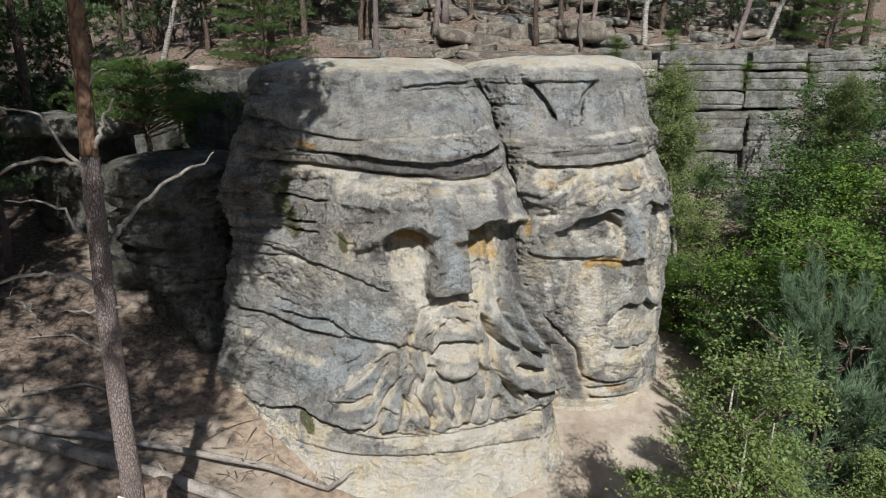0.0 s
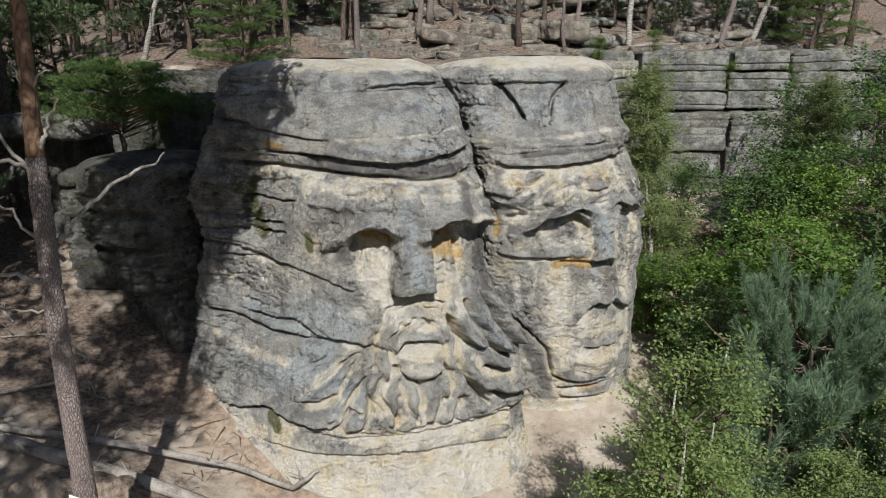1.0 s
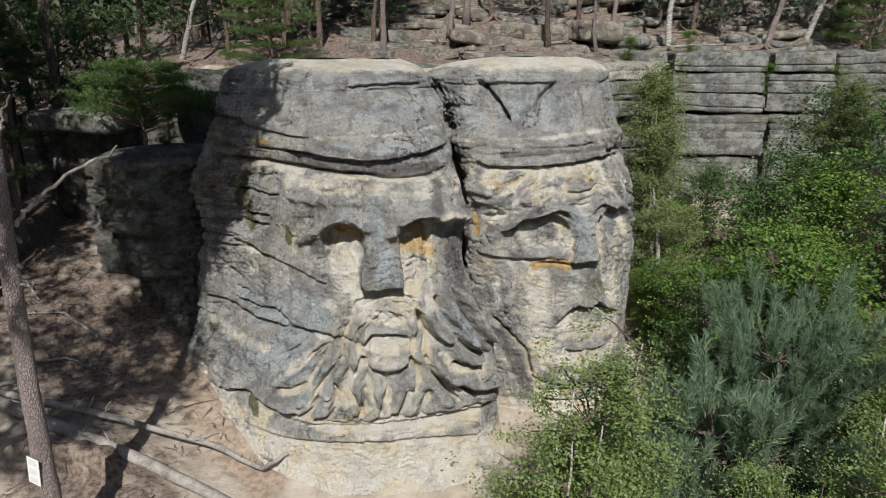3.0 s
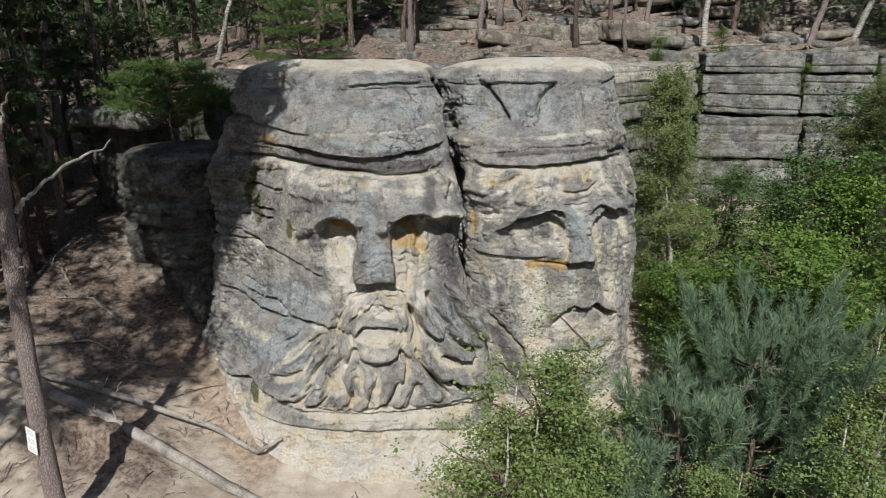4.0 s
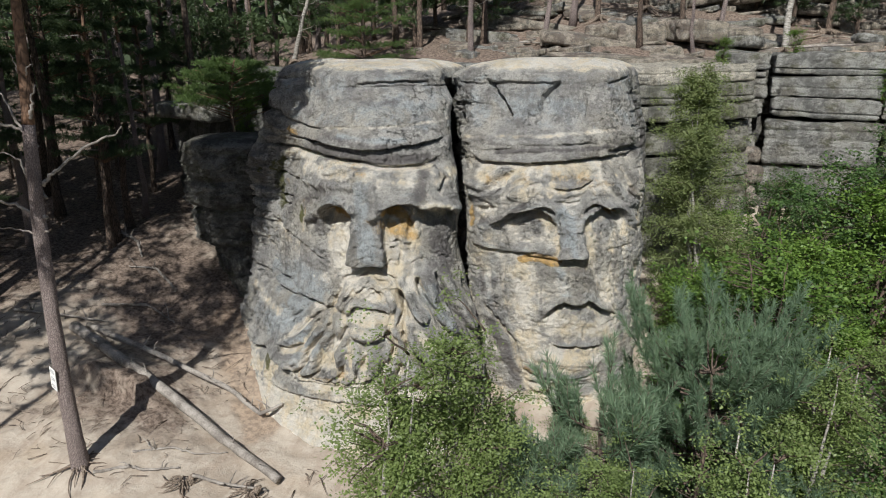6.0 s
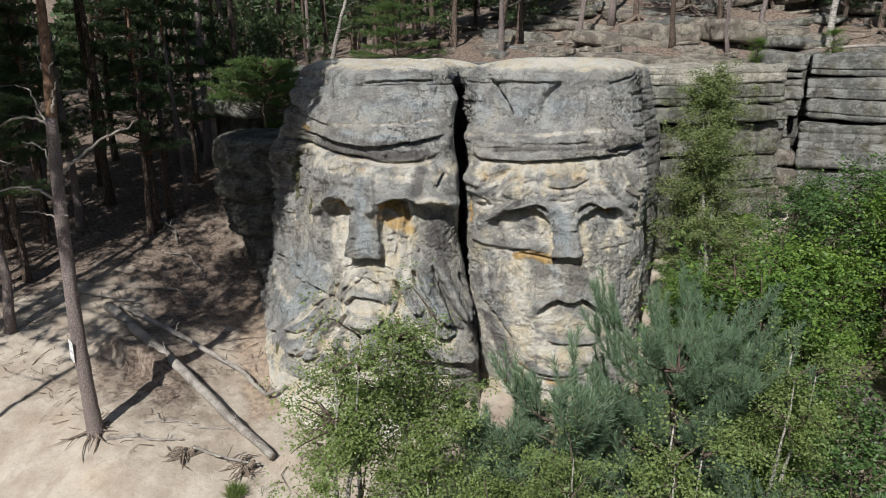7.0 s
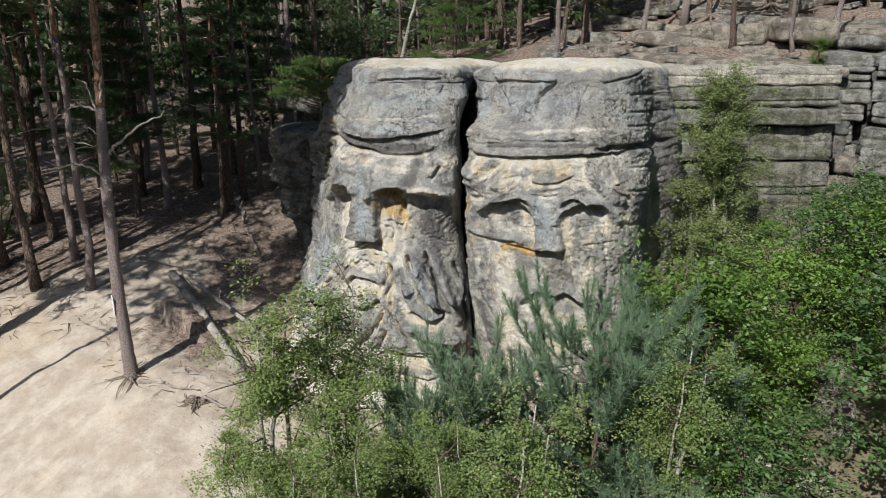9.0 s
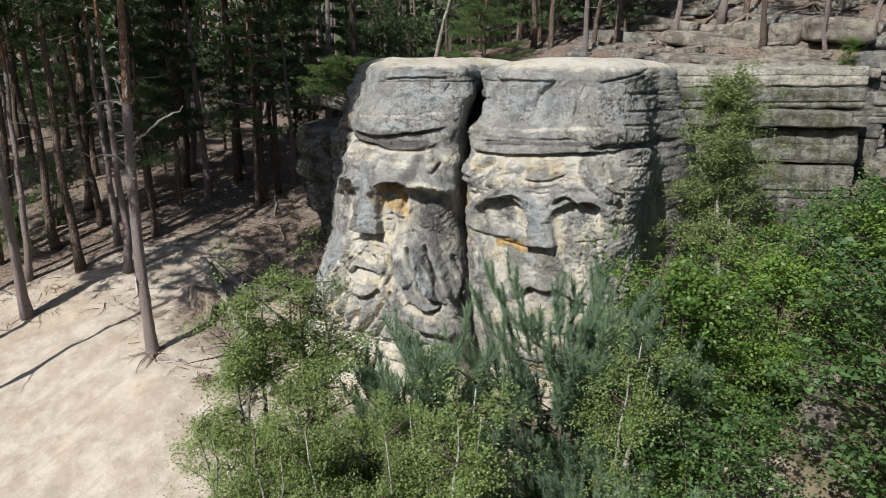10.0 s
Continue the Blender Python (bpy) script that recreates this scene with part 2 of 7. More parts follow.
class Head:
    """The rough form of one carved rock: outlines at a few heights round an upright axis. A place on it is an angle from -y
    (degrees, positive towards +x) and a height."""

    def __init__(self, centre, keys, lift, top, scale):
        self.c, self.keys, self.levels, self.lift, self.top, self.scale = centre, keys, [], lift, top, scale

    def level(self, z, radii):
        self.levels.append((z, radii))

    def radius(self, a, z):
        z = z - np.interp(a, [k[0] for k in self.lift], [k[1] for k in self.lift])
        zs = [lv[0] for lv in self.levels]
        rs = np.array([ring(a, self.keys, lv[1]) for lv in self.levels])
        z = np.clip(z, zs[0], self.top)
        out = np.zeros(np.broadcast(a, z).shape)
        for k in range(len(zs) - 1):
            m = (z >= zs[k]) & (z <= zs[k + 1])
            u = (z - zs[k]) / (zs[k + 1] - zs[k])
            if k < len(zs) - 2:
                u = 0.6 * u + 0.4 * u * u * (3 - 2 * u)
            out = np.where(m, rs[k] * (1 - u) + rs[k + 1] * u, out)
        u = np.clip((z - zs[-1]) / (self.top - zs[-1]), 0, 1)
        return np.where(z > zs[-1], rs[-1] * np.sqrt(np.maximum(1 - u ** 2.6, 0.0)), out)

    def place(self, a, z, r=None):
        r = self.radius(a, z) if r is None else r
        t = np.radians(a)
        return np.stack([self.c[0] + r * np.sin(t), self.c[1] - r * np.cos(t), z + 0 * t], -1)


KEYS_A = [-180, -120, -90, -73, -62, -56, -47, -36, -24, -11, 4, 14, 23, 37, 44, 50, 54, 60, 68, 80, 95, 120, 150]
LIFT_A = [(-180, 0.0), (-60, 0.1), (-35, 0.12), (-10, 0.0), (20, -0.05), (60, 0.1), (180, 0.0)]
HEAD_A = Head((-1.4, 18.0), KEYS_A, LIFT_A, 9.3, 4.4)
HEAD_A.level(-1.0, [1.32, 4.5, 5.0, 5.2, 5.5, 5.5, 5.5, 5.7, 6.1, 6.6, 7.2, 7.3, 7.2, 6.9, 6.7, 6.4, 5.8, 3.08, 2.03, 1.40, 1.02, 0.84, 0.84])
HEAD_A.level(0.95, [1.32, 4.4, 4.75, 4.85, 5.0, 4.9, 4.75, 4.8, 4.95, 5.3, 5.75, 5.85, 5.75, 5.6, 5.6, 5.5, 5.15, 3.08, 2.03, 1.40, 1.02, 0.84, 0.84])
HEAD_A.level(1.7, [1.32, 4.4, 4.7, 4.8, 4.9, 4.75, 4.5, 4.5, 4.65, 5.1, 5.65, 5.72, 5.6, 5.45, 5.5, 5.45, 5.1, 3.08, 2.03, 1.40, 1.02, 0.84, 0.84])
HEAD_A.level(3.0, [1.24, 4.2, 4.35, 4.45, 4.6, 4.35, 4.0, 4.0, 4.2, 4.5, 5.05, 5.25, 5.35, 5.35, 5.45, 5.2, 4.7, 2.86, 1.89, 1.30, 0.95, 0.78, 0.78])
HEAD_A.level(3.9, [1.10, 4.1, 4.2, 4.3, 4.4, 4.2, 3.75, 3.75, 3.9, 4.15, 4.7, 4.95, 5.05, 5.0, 5.0, 4.5, 4.0, 2.46, 1.62, 1.12, 0.82, 0.67, 0.67])
HEAD_A.level(4.7, [1.00, 4.0, 4.05, 4.15, 4.35, 4.2, 3.75, 3.72, 3.85, 4.05, 4.5, 4.67, 4.74, 4.68, 4.5, 4.0, 3.6, 2.20, 1.45, 1.00, 0.73, 0.60, 0.60])
HEAD_A.level(6.5, [1.00, 3.9, 4.0, 4.15, 4.3, 4.1, 3.5, 3.25, 3.3, 3.65, 4.2, 4.55, 4.67, 4.6, 4.42, 3.98, 3.55, 2.20, 1.45, 1.00, 0.73, 0.60, 0.60])
HEAD_A.level(7.0, [0.96, 3.8, 3.85, 3.9, 3.95, 3.8, 3.3, 3.1, 3.15, 3.4, 3.8, 4.05, 4.2, 4.15, 4.0, 3.72, 3.3, 2.09, 1.38, 0.95, 0.69, 0.57, 0.57])
HEAD_A.level(7.35, [0.98, 3.7, 3.8, 3.9, 3.85, 3.7, 3.3, 3.22, 3.26, 3.48, 3.85, 4.15, 4.32, 4.1, 3.85, 3.68, 3.3, 2.13, 1.41, 0.97, 0.71, 0.58, 0.58])
HEAD_A.level(8.2, [1.24, 3.5, 3.65, 3.7, 3.55, 3.35, 2.95, 2.85, 2.92, 3.02, 3.35, 3.55, 3.65, 3.5, 3.35, 3.22, 3.15, 2.86, 2.17, 1.50, 1.09, 0.90, 0.90])
HEAD_A.level(8.72, [3.0, 3.3, 3.4, 3.4, 3.2, 2.95, 2.6, 2.6, 2.75, 2.9, 3.1, 3.1, 3.0, 2.85, 2.8, 2.75, 2.7, 2.3, 1.95, 1.65, 1.52, 1.5, 2.8])

KEYS_B = [-180, -120, -90, -66, -53, -45, -36, -30, -26, -12, 3, 15, 22, 37, 44, 55, 77, 100, 124, 150]
LIFT_B = [(-180, 0.0), (-30, 0.05), (-10, -0.1), (25, 0.0), (45, 0.05), (180, 0.0)]
HEAD_B = Head((3.7, 19.0), KEYS_B, LIFT_B, 9.35, 3.5)
HEAD_B.level(-1.0, [3.8, 3.0, 3.0, 2.9, 3.0, 3.3, 4.0, 4.5, 4.6, 4.6, 4.6, 4.4, 4.1, 3.8, 3.6, 3.1, 2.2, 1.9, 2.0, 3.2])
HEAD_B.level(0.8, [3.8, 3.0, 3.4, 3.3, 2.85, 2.95, 3.3, 3.6, 3.6, 3.5, 3.4, 3.3, 3.2, 3.0, 3.0, 2.7, 2.1, 1.8, 1.9, 3.2])
HEAD_B.level(2.2, [3.9, 3.0, 3.4, 3.3, 2.85, 2.95, 3.4, 3.8, 3.85, 3.85, 3.75, 3.5, 3.3, 3.0, 2.95, 2.65, 2.05, 1.75, 1.85, 3.2])
HEAD_B.level(4.6, [4.0, 3.0, 3.4, 3.3, 2.85, 2.95, 3.4, 3.88, 3.9, 3.78, 3.7, 3.5, 3.35, 3.1, 3.06, 2.7, 2.0, 1.7, 1.8, 3.25])
HEAD_B.level(6.3, [4.0, 3.0, 3.4, 3.3, 2.9, 3.05, 3.5, 3.92, 3.85, 3.78, 3.7, 3.4, 3.2, 2.85, 2.8, 2.55, 1.95, 1.65, 1.75, 3.25])
HEAD_B.level(7.0, [3.9, 3.1, 3.4, 3.3, 3.05, 3.25, 3.7, 3.75, 3.65, 3.6, 3.45, 3.0, 2.75, 2.45, 2.4, 2.2, 1.85, 1.6, 1.7, 3.1])
HEAD_B.level(7.3, [3.8, 3.2, 3.4, 3.3, 3.1, 3.3, 3.76, 3.65, 3.5, 3.35, 3.2, 2.85, 2.65, 2.42, 2.35, 2.17, 1.8, 1.55, 1.7, 3.0])
HEAD_B.level(8.0, [3.5, 3.3, 3.4, 3.2, 3.2, 3.45, 3.2, 3.0, 2.88, 2.55, 2.38, 2.25, 2.22, 2.2, 2.12, 1.95, 1.65, 1.45, 1.6, 2.7])
HEAD_B.level(8.75, [3.2, 3.35, 3.48, 3.25, 3.27, 3.1, 2.9, 2.82, 2.7, 2.25, 2.08, 2.0, 2.0, 1.98, 1.9, 1.75, 1.5, 1.38, 1.5, 2.5])
HEAD_C = Head((-6.75, 17.65), [-180, -90, -40, 0, 40, 90], [(-180, 0.0), (180, 0.0)], 6.95, 1.6)
HEAD_C.level(-0.5, [1.2, 0.5, 0.9, 1.8, 2.3, 1.7])
HEAD_C.level(1.3, [1.2, 0.35, 0.7, 1.6, 2.1, 1.5])
HEAD_C.level(2.1, [1.3, 0.5, 0.75, 1.1, 1.4, 1.3])
HEAD_C.level(3.0, [1.4, 1.0, 1.05, 1.1, 1.2, 1.2])
HEAD_C.level(3.5, [1.5, 1.2, 1.25, 1.25, 1.2, 1.2])
HEAD_C.level(3.68, [1.6, 1.55, 1.55, 1.5, 1.35, 1.3])
HEAD_C.level(4.55, [1.7, 1.65, 1.65, 1.55, 1.4, 1.3])
HEAD_C.level(4.72, [1.6, 1.45, 1.4, 1.35, 1.3, 1.3])
HEAD_C.level(4.95, [1.7, 1.8, 1.75, 1.65, 1.4, 1.3])
HEAD_C.level(5.5, [1.7, 1.85, 1.75, 1.6, 1.4, 1.3])
HEAD_C.level(5.65, [1.6, 1.6, 1.55, 1.45, 1.3, 1.3])
HEAD_C.level(5.85, [1.8, 1.95, 1.85, 1.7, 1.4, 1.3])
HEAD_C.level(6.6, [1.9, 1.9, 1.75, 1.6, 1.4, 1.3])


# ---------- the lie of the land ----------
def plate(anchors, smoothing=0.02):
    """A thin plate bent through a few heights (x, y, z): gives z(x, y)."""
    p = np.array(anchors, float)
    n = len(p)

    def kernel(dx, dy):
        d2 = dx * dx + dy * dy
        return d2 * np.log(d2 + 1e-9) * 0.5

    k = kernel(p[:, None, 0] - p[None, :, 0], p[:, None, 1] - p[None, :, 1]) + np.eye(n) * smoothing * n
    q = np.column_stack([np.ones(n), p[:, :2]])
    w = np.linalg.solve(np.block([[k, q], [q.T, np.zeros((3, 3))]]), np.append(p[:, 2], [0, 0, 0]))

    def height(x, y):
        out = w[n] + w[n + 1] * x + w[n + 2] * y
        for i in range(n):
            out = out + w[i] * kernel(x - p[i, 0], y - p[i, 1])
        return out
    return height


LOW = plate([(-4.3, 8.6, 0.72), (-4.6, 11, 0.93), (-5.3, 14.0, 1.05), (-4.75, 14.5, 1.25), (-3.75, 13.55, 1.05), (-2.9, 12.75, 0.62), (-4.3, 12.9, 0.85), (-6.2, 7.2, 0.22), (-10.6, 9.7, 1.5), (-12.6, 9.8, 1.8), (-12.6, 16.5, 2.95),
              (-11, 17.8, 3.15), (-2.5, 8.6, 0.4), (-3, 5, -0.9), (0, 11.5, 0.35), (3.3, 13.6, 0.3), (6.5, 15, 0.6), (9, 18, 1.2), (10, 23, 2.6),
              (14, 25, 3.2), (6, 9, -0.8), (11, 9, -1.4), (11, 16, 1.6), (15, 16, 1.8), (20, 20, 3.0), (4, 2, -2.6), (15, 0, -3.4), (-8, 0, -1.6),
              (-20, 13, 3.2), (-26, 22, 4.6), (-36, 14, 4.6)], 0.01)
HIGH = plate([(-20, 34, 8.0), (-10, 25, 8.9), (-5, 25, 8.9), (0, 25, 9.0), (5, 28, 9.05), (8, 33, 9.4), (12, 32, 9.3), (16, 35, 9.6), (-1, 32, 10.0),
              (3, 32.5, 10.6), (-3, 34, 11.0), (0, 45, 13.6), (15, 45, 12.5), (-15, 45, 11.0), (20, 62, 16.5), (-15, 64, 14.0), (26, 34, 9.4)])
EDGE_X = [-60, -30, -20, -14, -10, -6, -2, 2, 5, 7.2, 9, 13, 20, 32, 60]
EDGE_Y = [52, 46, 38, 30, 24.6, 22.6, 22.4, 23.2, 25.3, 29.3, 30.9, 31.2, 31.6, 30, 20]


def land(x, y):
    """Height of the ground."""
    x, y = np.asarray(x, float), np.asarray(y, float)
    # the washed-out sand bank below the fallen trunks
    flat = x.ravel()
    front = 11.05 + 0.35 * fbm(np.stack([flat * 1.1, 0 * flat, 0 * flat], 1), 4, 41, 0.6) + 0.22 * np.abs(fbm(np.stack([flat * 4, 0 * flat, 0 * flat], 1), 2, 43))
    front = front.reshape(x.shape)
    bank = 0.75 * np.exp(-np.clip((x + 6.2) / 1.35, -4, 4) ** 4) * smooth01((y - front) / 0.16) * np.exp(-np.clip(y - front, 0, 9) / 1.5)
    low = LOW(x, y)
    far = np.hypot(x + 3, y - 14)
    low = low * (1 - smooth01((far - 30) / 30)) + (3.0 + 0.04 * np.maximum(y, -20)) * smooth01((far - 30) / 30)
    high = np.clip(HIGH(x, y), 7.5, 40)
    high = high * (1 - smooth01((far - 60) / 30)) + 17.0 * smooth01((far - 60) / 30)
    s = smooth01((y - np.interp(x, EDGE_X, EDGE_Y)) / 1.3 + 0.5)
    return low * (1 - s) + high * s + bank


# ---------- mesh helpers ----------
def mesh_of(name, verts, faces, material, smooth=True, attrs=None):
    """A mesh from arrays of corners and of faces with equal numbers of sides (or a list of such arrays)."""
    groups = faces if isinstance(faces, list) else [faces]
    groups = [np.asarray(g, np.int32) for g in groups if len(g)]
    verts = np.asarray(verts, np.float32)
    me = bpy.data.meshes.new(name)
    loops = np.concatenate([g.ravel() for g in groups])
    sizes = np.concatenate([np.full(len(g), g.shape[1], np.int32) for g in groups])
    me.vertices.add(len(verts))
    me.vertices.foreach_set("co", verts.ravel())
    me.loops.add(len(loops))
    me.loops.foreach_set("vertex_index", loops)
    me.polygons.add(len(sizes))
    me.polygons.foreach_set("loop_start", np.concatenate([[0], np.cumsum(sizes)[:-1]]).astype(np.int32))
    me.polygons.foreach_set("use_smooth", np.full(len(sizes), smooth))
    for key, values in (attrs or {}).items():
        layer = me.attributes.new(key, "FLOAT", "POINT")
        layer.data.foreach_set("value", np.asarray(values, np.float32))
    me.update(calc_edges=True)
    me.validate()
    me.materials.append(material)
    return me


def part(name, me, parent, label=""):
    ob = new(name, me)
    ob.parent = parent
    return tagged(ob, label)


def empty(name, place, label, category, group=""):
    ob = new(name)
    ob.location = place
    return tagged(ob, label, category, group)


def tube(points, radii, sides=8, rough=0.0, seed=0):
    """A tapered tube through points: corners and faces."""
    p = np.asarray(points, float)
    r = np.broadcast_to(np.asarray(radii, float), (len(p),))
    d = np.gradient(p, axis=0)
    d /= np.linalg.norm(d, axis=1)[:, None] + 1e-9
    ref = np.where(np.abs(d[:, 2:3]) < 0.9, [[0.0, 0, 1]], [[1.0, 0, 0]])
    u = np.cross(d, ref)
    u /= np.linalg.norm(u, axis=1)[:, None]
    for i in range(1, len(p)):
        u[i] = u[i - 1] - d[i] * (u[i - 1] @ d[i])
        u[i] /= np.linalg.norm(u[i])
    w = np.cross(d, u)
    a = np.linspace(0, 2 * np.pi, sides, endpoint=False)
    rr = r[:, None] * np.ones(sides)
    if rough:
        q = np.stack([np.cos(a)[None] * 1.3 + 0 * rr, np.sin(a)[None] * 1.3 + 0 * rr, np.arange(len(p))[:, None] * 0.6 + 0 * rr], -1)
        rr = rr * (1 + rough * fbm(q.reshape(-1, 3) * 1.7, 3, seed).reshape(rr.shape))
    v = p[:, None] + rr[..., None] * (np.cos(a)[None, :, None] * u[:, None] + np.sin(a)[None, :, None] * w[:, None])
    n, k = len(p), np.arange(sides)
    f = [np.stack([i * sides + k, i * sides + (k + 1) % sides, (i + 1) * sides + (k + 1) % sides, (i + 1) * sides + k], 1) for i in range(n - 1)]
    v = np.concatenate([v.reshape(-1, 3), p[:1], p[-1:]])
    b, t = len(v) - 2, len(v) - 1
    caps = np.concatenate([np.stack([k * 0 + b, (k + 1) % sides, k], 1), np.stack([k * 0 + t, (n - 1) * sides + k, (n - 1) * sides + (k + 1) % sides], 1)])
    return v, [np.concatenate(f), caps]


def joined(pieces):
    """Several (corners, [faces, ...]) pieces as one."""
    vs, fs, base = [], {}, 0
    for v, groups in pieces:
        for g in groups:
            g = np.asarray(g)
            if len(g):
                fs.setdefault(g.shape[1], []).append(g + base)
        vs.append(v)
        base += len(v)
    return np.concatenate(vs), [np.concatenate(g) for g in fs.values()]


def wander(start, end, steps, sway, rng, sag=0.0):
    """A crooked line from start to end."""
    s, e = np.array(start, float), np.array(end, float)
    t = np.linspace(0, 1, steps)
    p = s + (e - s) * t[:, None]
    off = np.cumsum(rng.normal(0, sway, (steps, 3)), 0)
    off -= off[0] + (off[-1] - off[0]) * t[:, None]
    p += off
    p[:, 2] += sag * np.sin(np.pi * t)
    return p


def leaves_at(centres, size, rng, tilt=0.5, narrow=0.6):
    """Small kite-shaped leaves, each bent a little along its middle."""
    n = len(centres)
    yaw = rng.uniform(0, 2 * np.pi, n)
    d = np.stack([np.cos(yaw), np.sin(yaw), rng.normal(-0.25, tilt * 0.6, n)], 1)
    d /= np.linalg.norm(d, axis=1)[:, None]
    up = rng.normal(0, tilt, (n, 3)) + [0, 0, 1.0]
    s = np.cross(d, up)
    s /= np.linalg.norm(s, axis=1)[:, None] + 1e-9
    k = np.cross(s, d)
    ln = size * rng.uniform(0.65, 1.25, n)[:, None]
    base, tip = centres - d * ln * 0.5, centres + d * ln * 0.5 - k * ln * 0.1
    left, right = centres - d * ln * 0.08 + s * ln * narrow * 0.5 - k * ln * 0.04, centres - d * ln * 0.08 - s * ln * narrow * 0.5 - k * ln * 0.04
    v = np.stack([base, right, tip, left], 1).reshape(-1, 3)
    i = np.arange(n) * 4
    return v, [np.concatenate([np.stack([i, i + 1, i + 2], 1), np.stack([i, i + 2, i + 3], 1)])]


def needles_along(points, dirs, count, length, width, rng, spread=0.9):
    """Thin needles that bristle forwards round shoots."""
    n = len(points) * count
    p = np.repeat(points, count, 0)
    d = np.repeat(dirs, count, 0)
    d = d + rng.normal(0, spread * 0.6, (n, 3))
    d /= np.linalg.norm(d, axis=1)[:, None]
    s = np.cross(d, rng.normal(0, 1, (n, 3)))
    s /= np.linalg.norm(s, axis=1)[:, None] + 1e-9
    ln = (length * rng.uniform(0.7, 1.2, n))[:, None]
    v = np.stack([p - s * width, p + s * width, p + d * ln], 1).reshape(-1, 3)
    i = np.arange(n) * 3
    return v, [np.stack([i, i + 1, i + 2], 1)]


# ---------- the ground ----------
def make_ground():
    xs = np.concatenate([np.linspace(-400, -48, 30), np.arange(-46, -16, 0.5), np.arange(-16, -8, 0.17), np.arange(-8, -3, 0.08), np.arange(-3, 13, 0.17), np.arange(13, 40, 0.5), np.linspace(41, 400, 30)])
    ys = np.concatenate([np.linspace(-300, -22, 24), np.arange(-20, 3, 0.6), np.arange(3, 10, 0.17), np.arange(10, 13, 0.08), np.arange(13, 20, 0.17), np.arange(20, 62, 0.4), np.linspace(64, 500, 30)])
    gx, gy = np.meshgrid(xs, ys)
    x, y = gx.ravel(), gy.ravel()
    z = land(x, y)
    p = np.stack([x, y, 0 * x], 1)
    near = np.exp(-((x + 5) ** 2 + (y - 10) ** 2) / 200)
    z = z + 0.10 * fbm(p * 0.7, 4, 3) + 0.05 * fbm(p * 2.6, 3, 5) * (0.4 + near)
    # washed-out steps in the sand bank below the fallen trunk
    bank = np.exp(-(((x + 6.4) / 3.0) ** 2 + ((y - 10.6) / 1.3) ** 2))
    z = z + bank * (0.34 * np.abs(fbm(np.stack([x * 2.4, y * 0.7, 0 * x], 1), 3, 9)) - 0.05)
    hill = smooth01((y - np.interp(x, EDGE_X, EDGE_Y)) / 3)
    slab = fbm(p * [0.5, 0.9, 1] + 7, 3, 21)
    z = z + hill * 0.35 * (np.round(slab * 4) / 4 * 0.7 + slab * 0.3)
    litter = 0.2 + 0.9 * smooth01((-x - 9.5 + (y - 12) * 0.15) / 6) + 0.62 * hill + 0.5 * smooth01((np.hypot(x + 2, y - 14) - 26) / 12) - 0.8 * np.exp(-((x - 0.5) ** 2 / 40 + (y - 10.5) ** 2 / 14))
    litter = litter + 0.7 * np.exp(-((x + 7.0) ** 2 + (y - 15.2) ** 2) / 4.5) - 0.7 * smooth01((9.5 - y) / 3) * smooth01((x + 13) / 4)
    litter = litter + 0.5 * np.exp(-((x + 4.8) ** 2 / 8 + (y - 11.6) ** 2 / 3.5))
    litter = litter + 0.5 * np.exp(-((x + 4.6) ** 2 / 14 + (y - 10.4) ** 2 / 3))
    litter = litter + 0.6 * np.exp(-((x + 9.3) ** 2 + (y - 16.2) ** 2) / 5)
    # darker litter tone on the hill's left, painted in for tree shade
    litter = litter + 0.6 * hill * smooth01((-0.5 - x) / 4)
    green = 1.3 * smooth01((x - 4.5 + 7.0 * fbm(p * 0.16, 4, 35)) / 6.0) * (1 - hill) * smooth01((24 - y) / 5 + 1) * smooth01((y + 60) / 60)
    green = green * (0.62 + 0.5 * fbm(p * 0.35, 4, 33)) + 0.25 * smooth01((np.hypot(x, y - 10) - 60) / 40)
    along = np.clip((x + 5.6) / 3.4, 0, 1)
    rust = 1.5 * np.exp(-((y - 15.2 + 3.0 * along) / 0.85) ** 2) * smooth01((x + 6.8) / 0.8) * smooth01((-1.3 - x) / 1.2)
    nx, ny = len(xs), len(ys)
    i = (np.arange(ny - 1)[:, None] * nx + np.arange(nx - 1)[None]).ravel()
    me = mesh_of("ground", np.stack([x, y, z], 1), np.stack([i, i + 1, i + nx + 1, i + nx], 1), SOIL, True, {"litter": litter, "green": green, "rust": rust})
    tagged(new("ground", me), "pale sandy ground with pine litter and trodden paths", "ground", kind="structure")


make_ground()

# ---------- the two carved rocks ----------


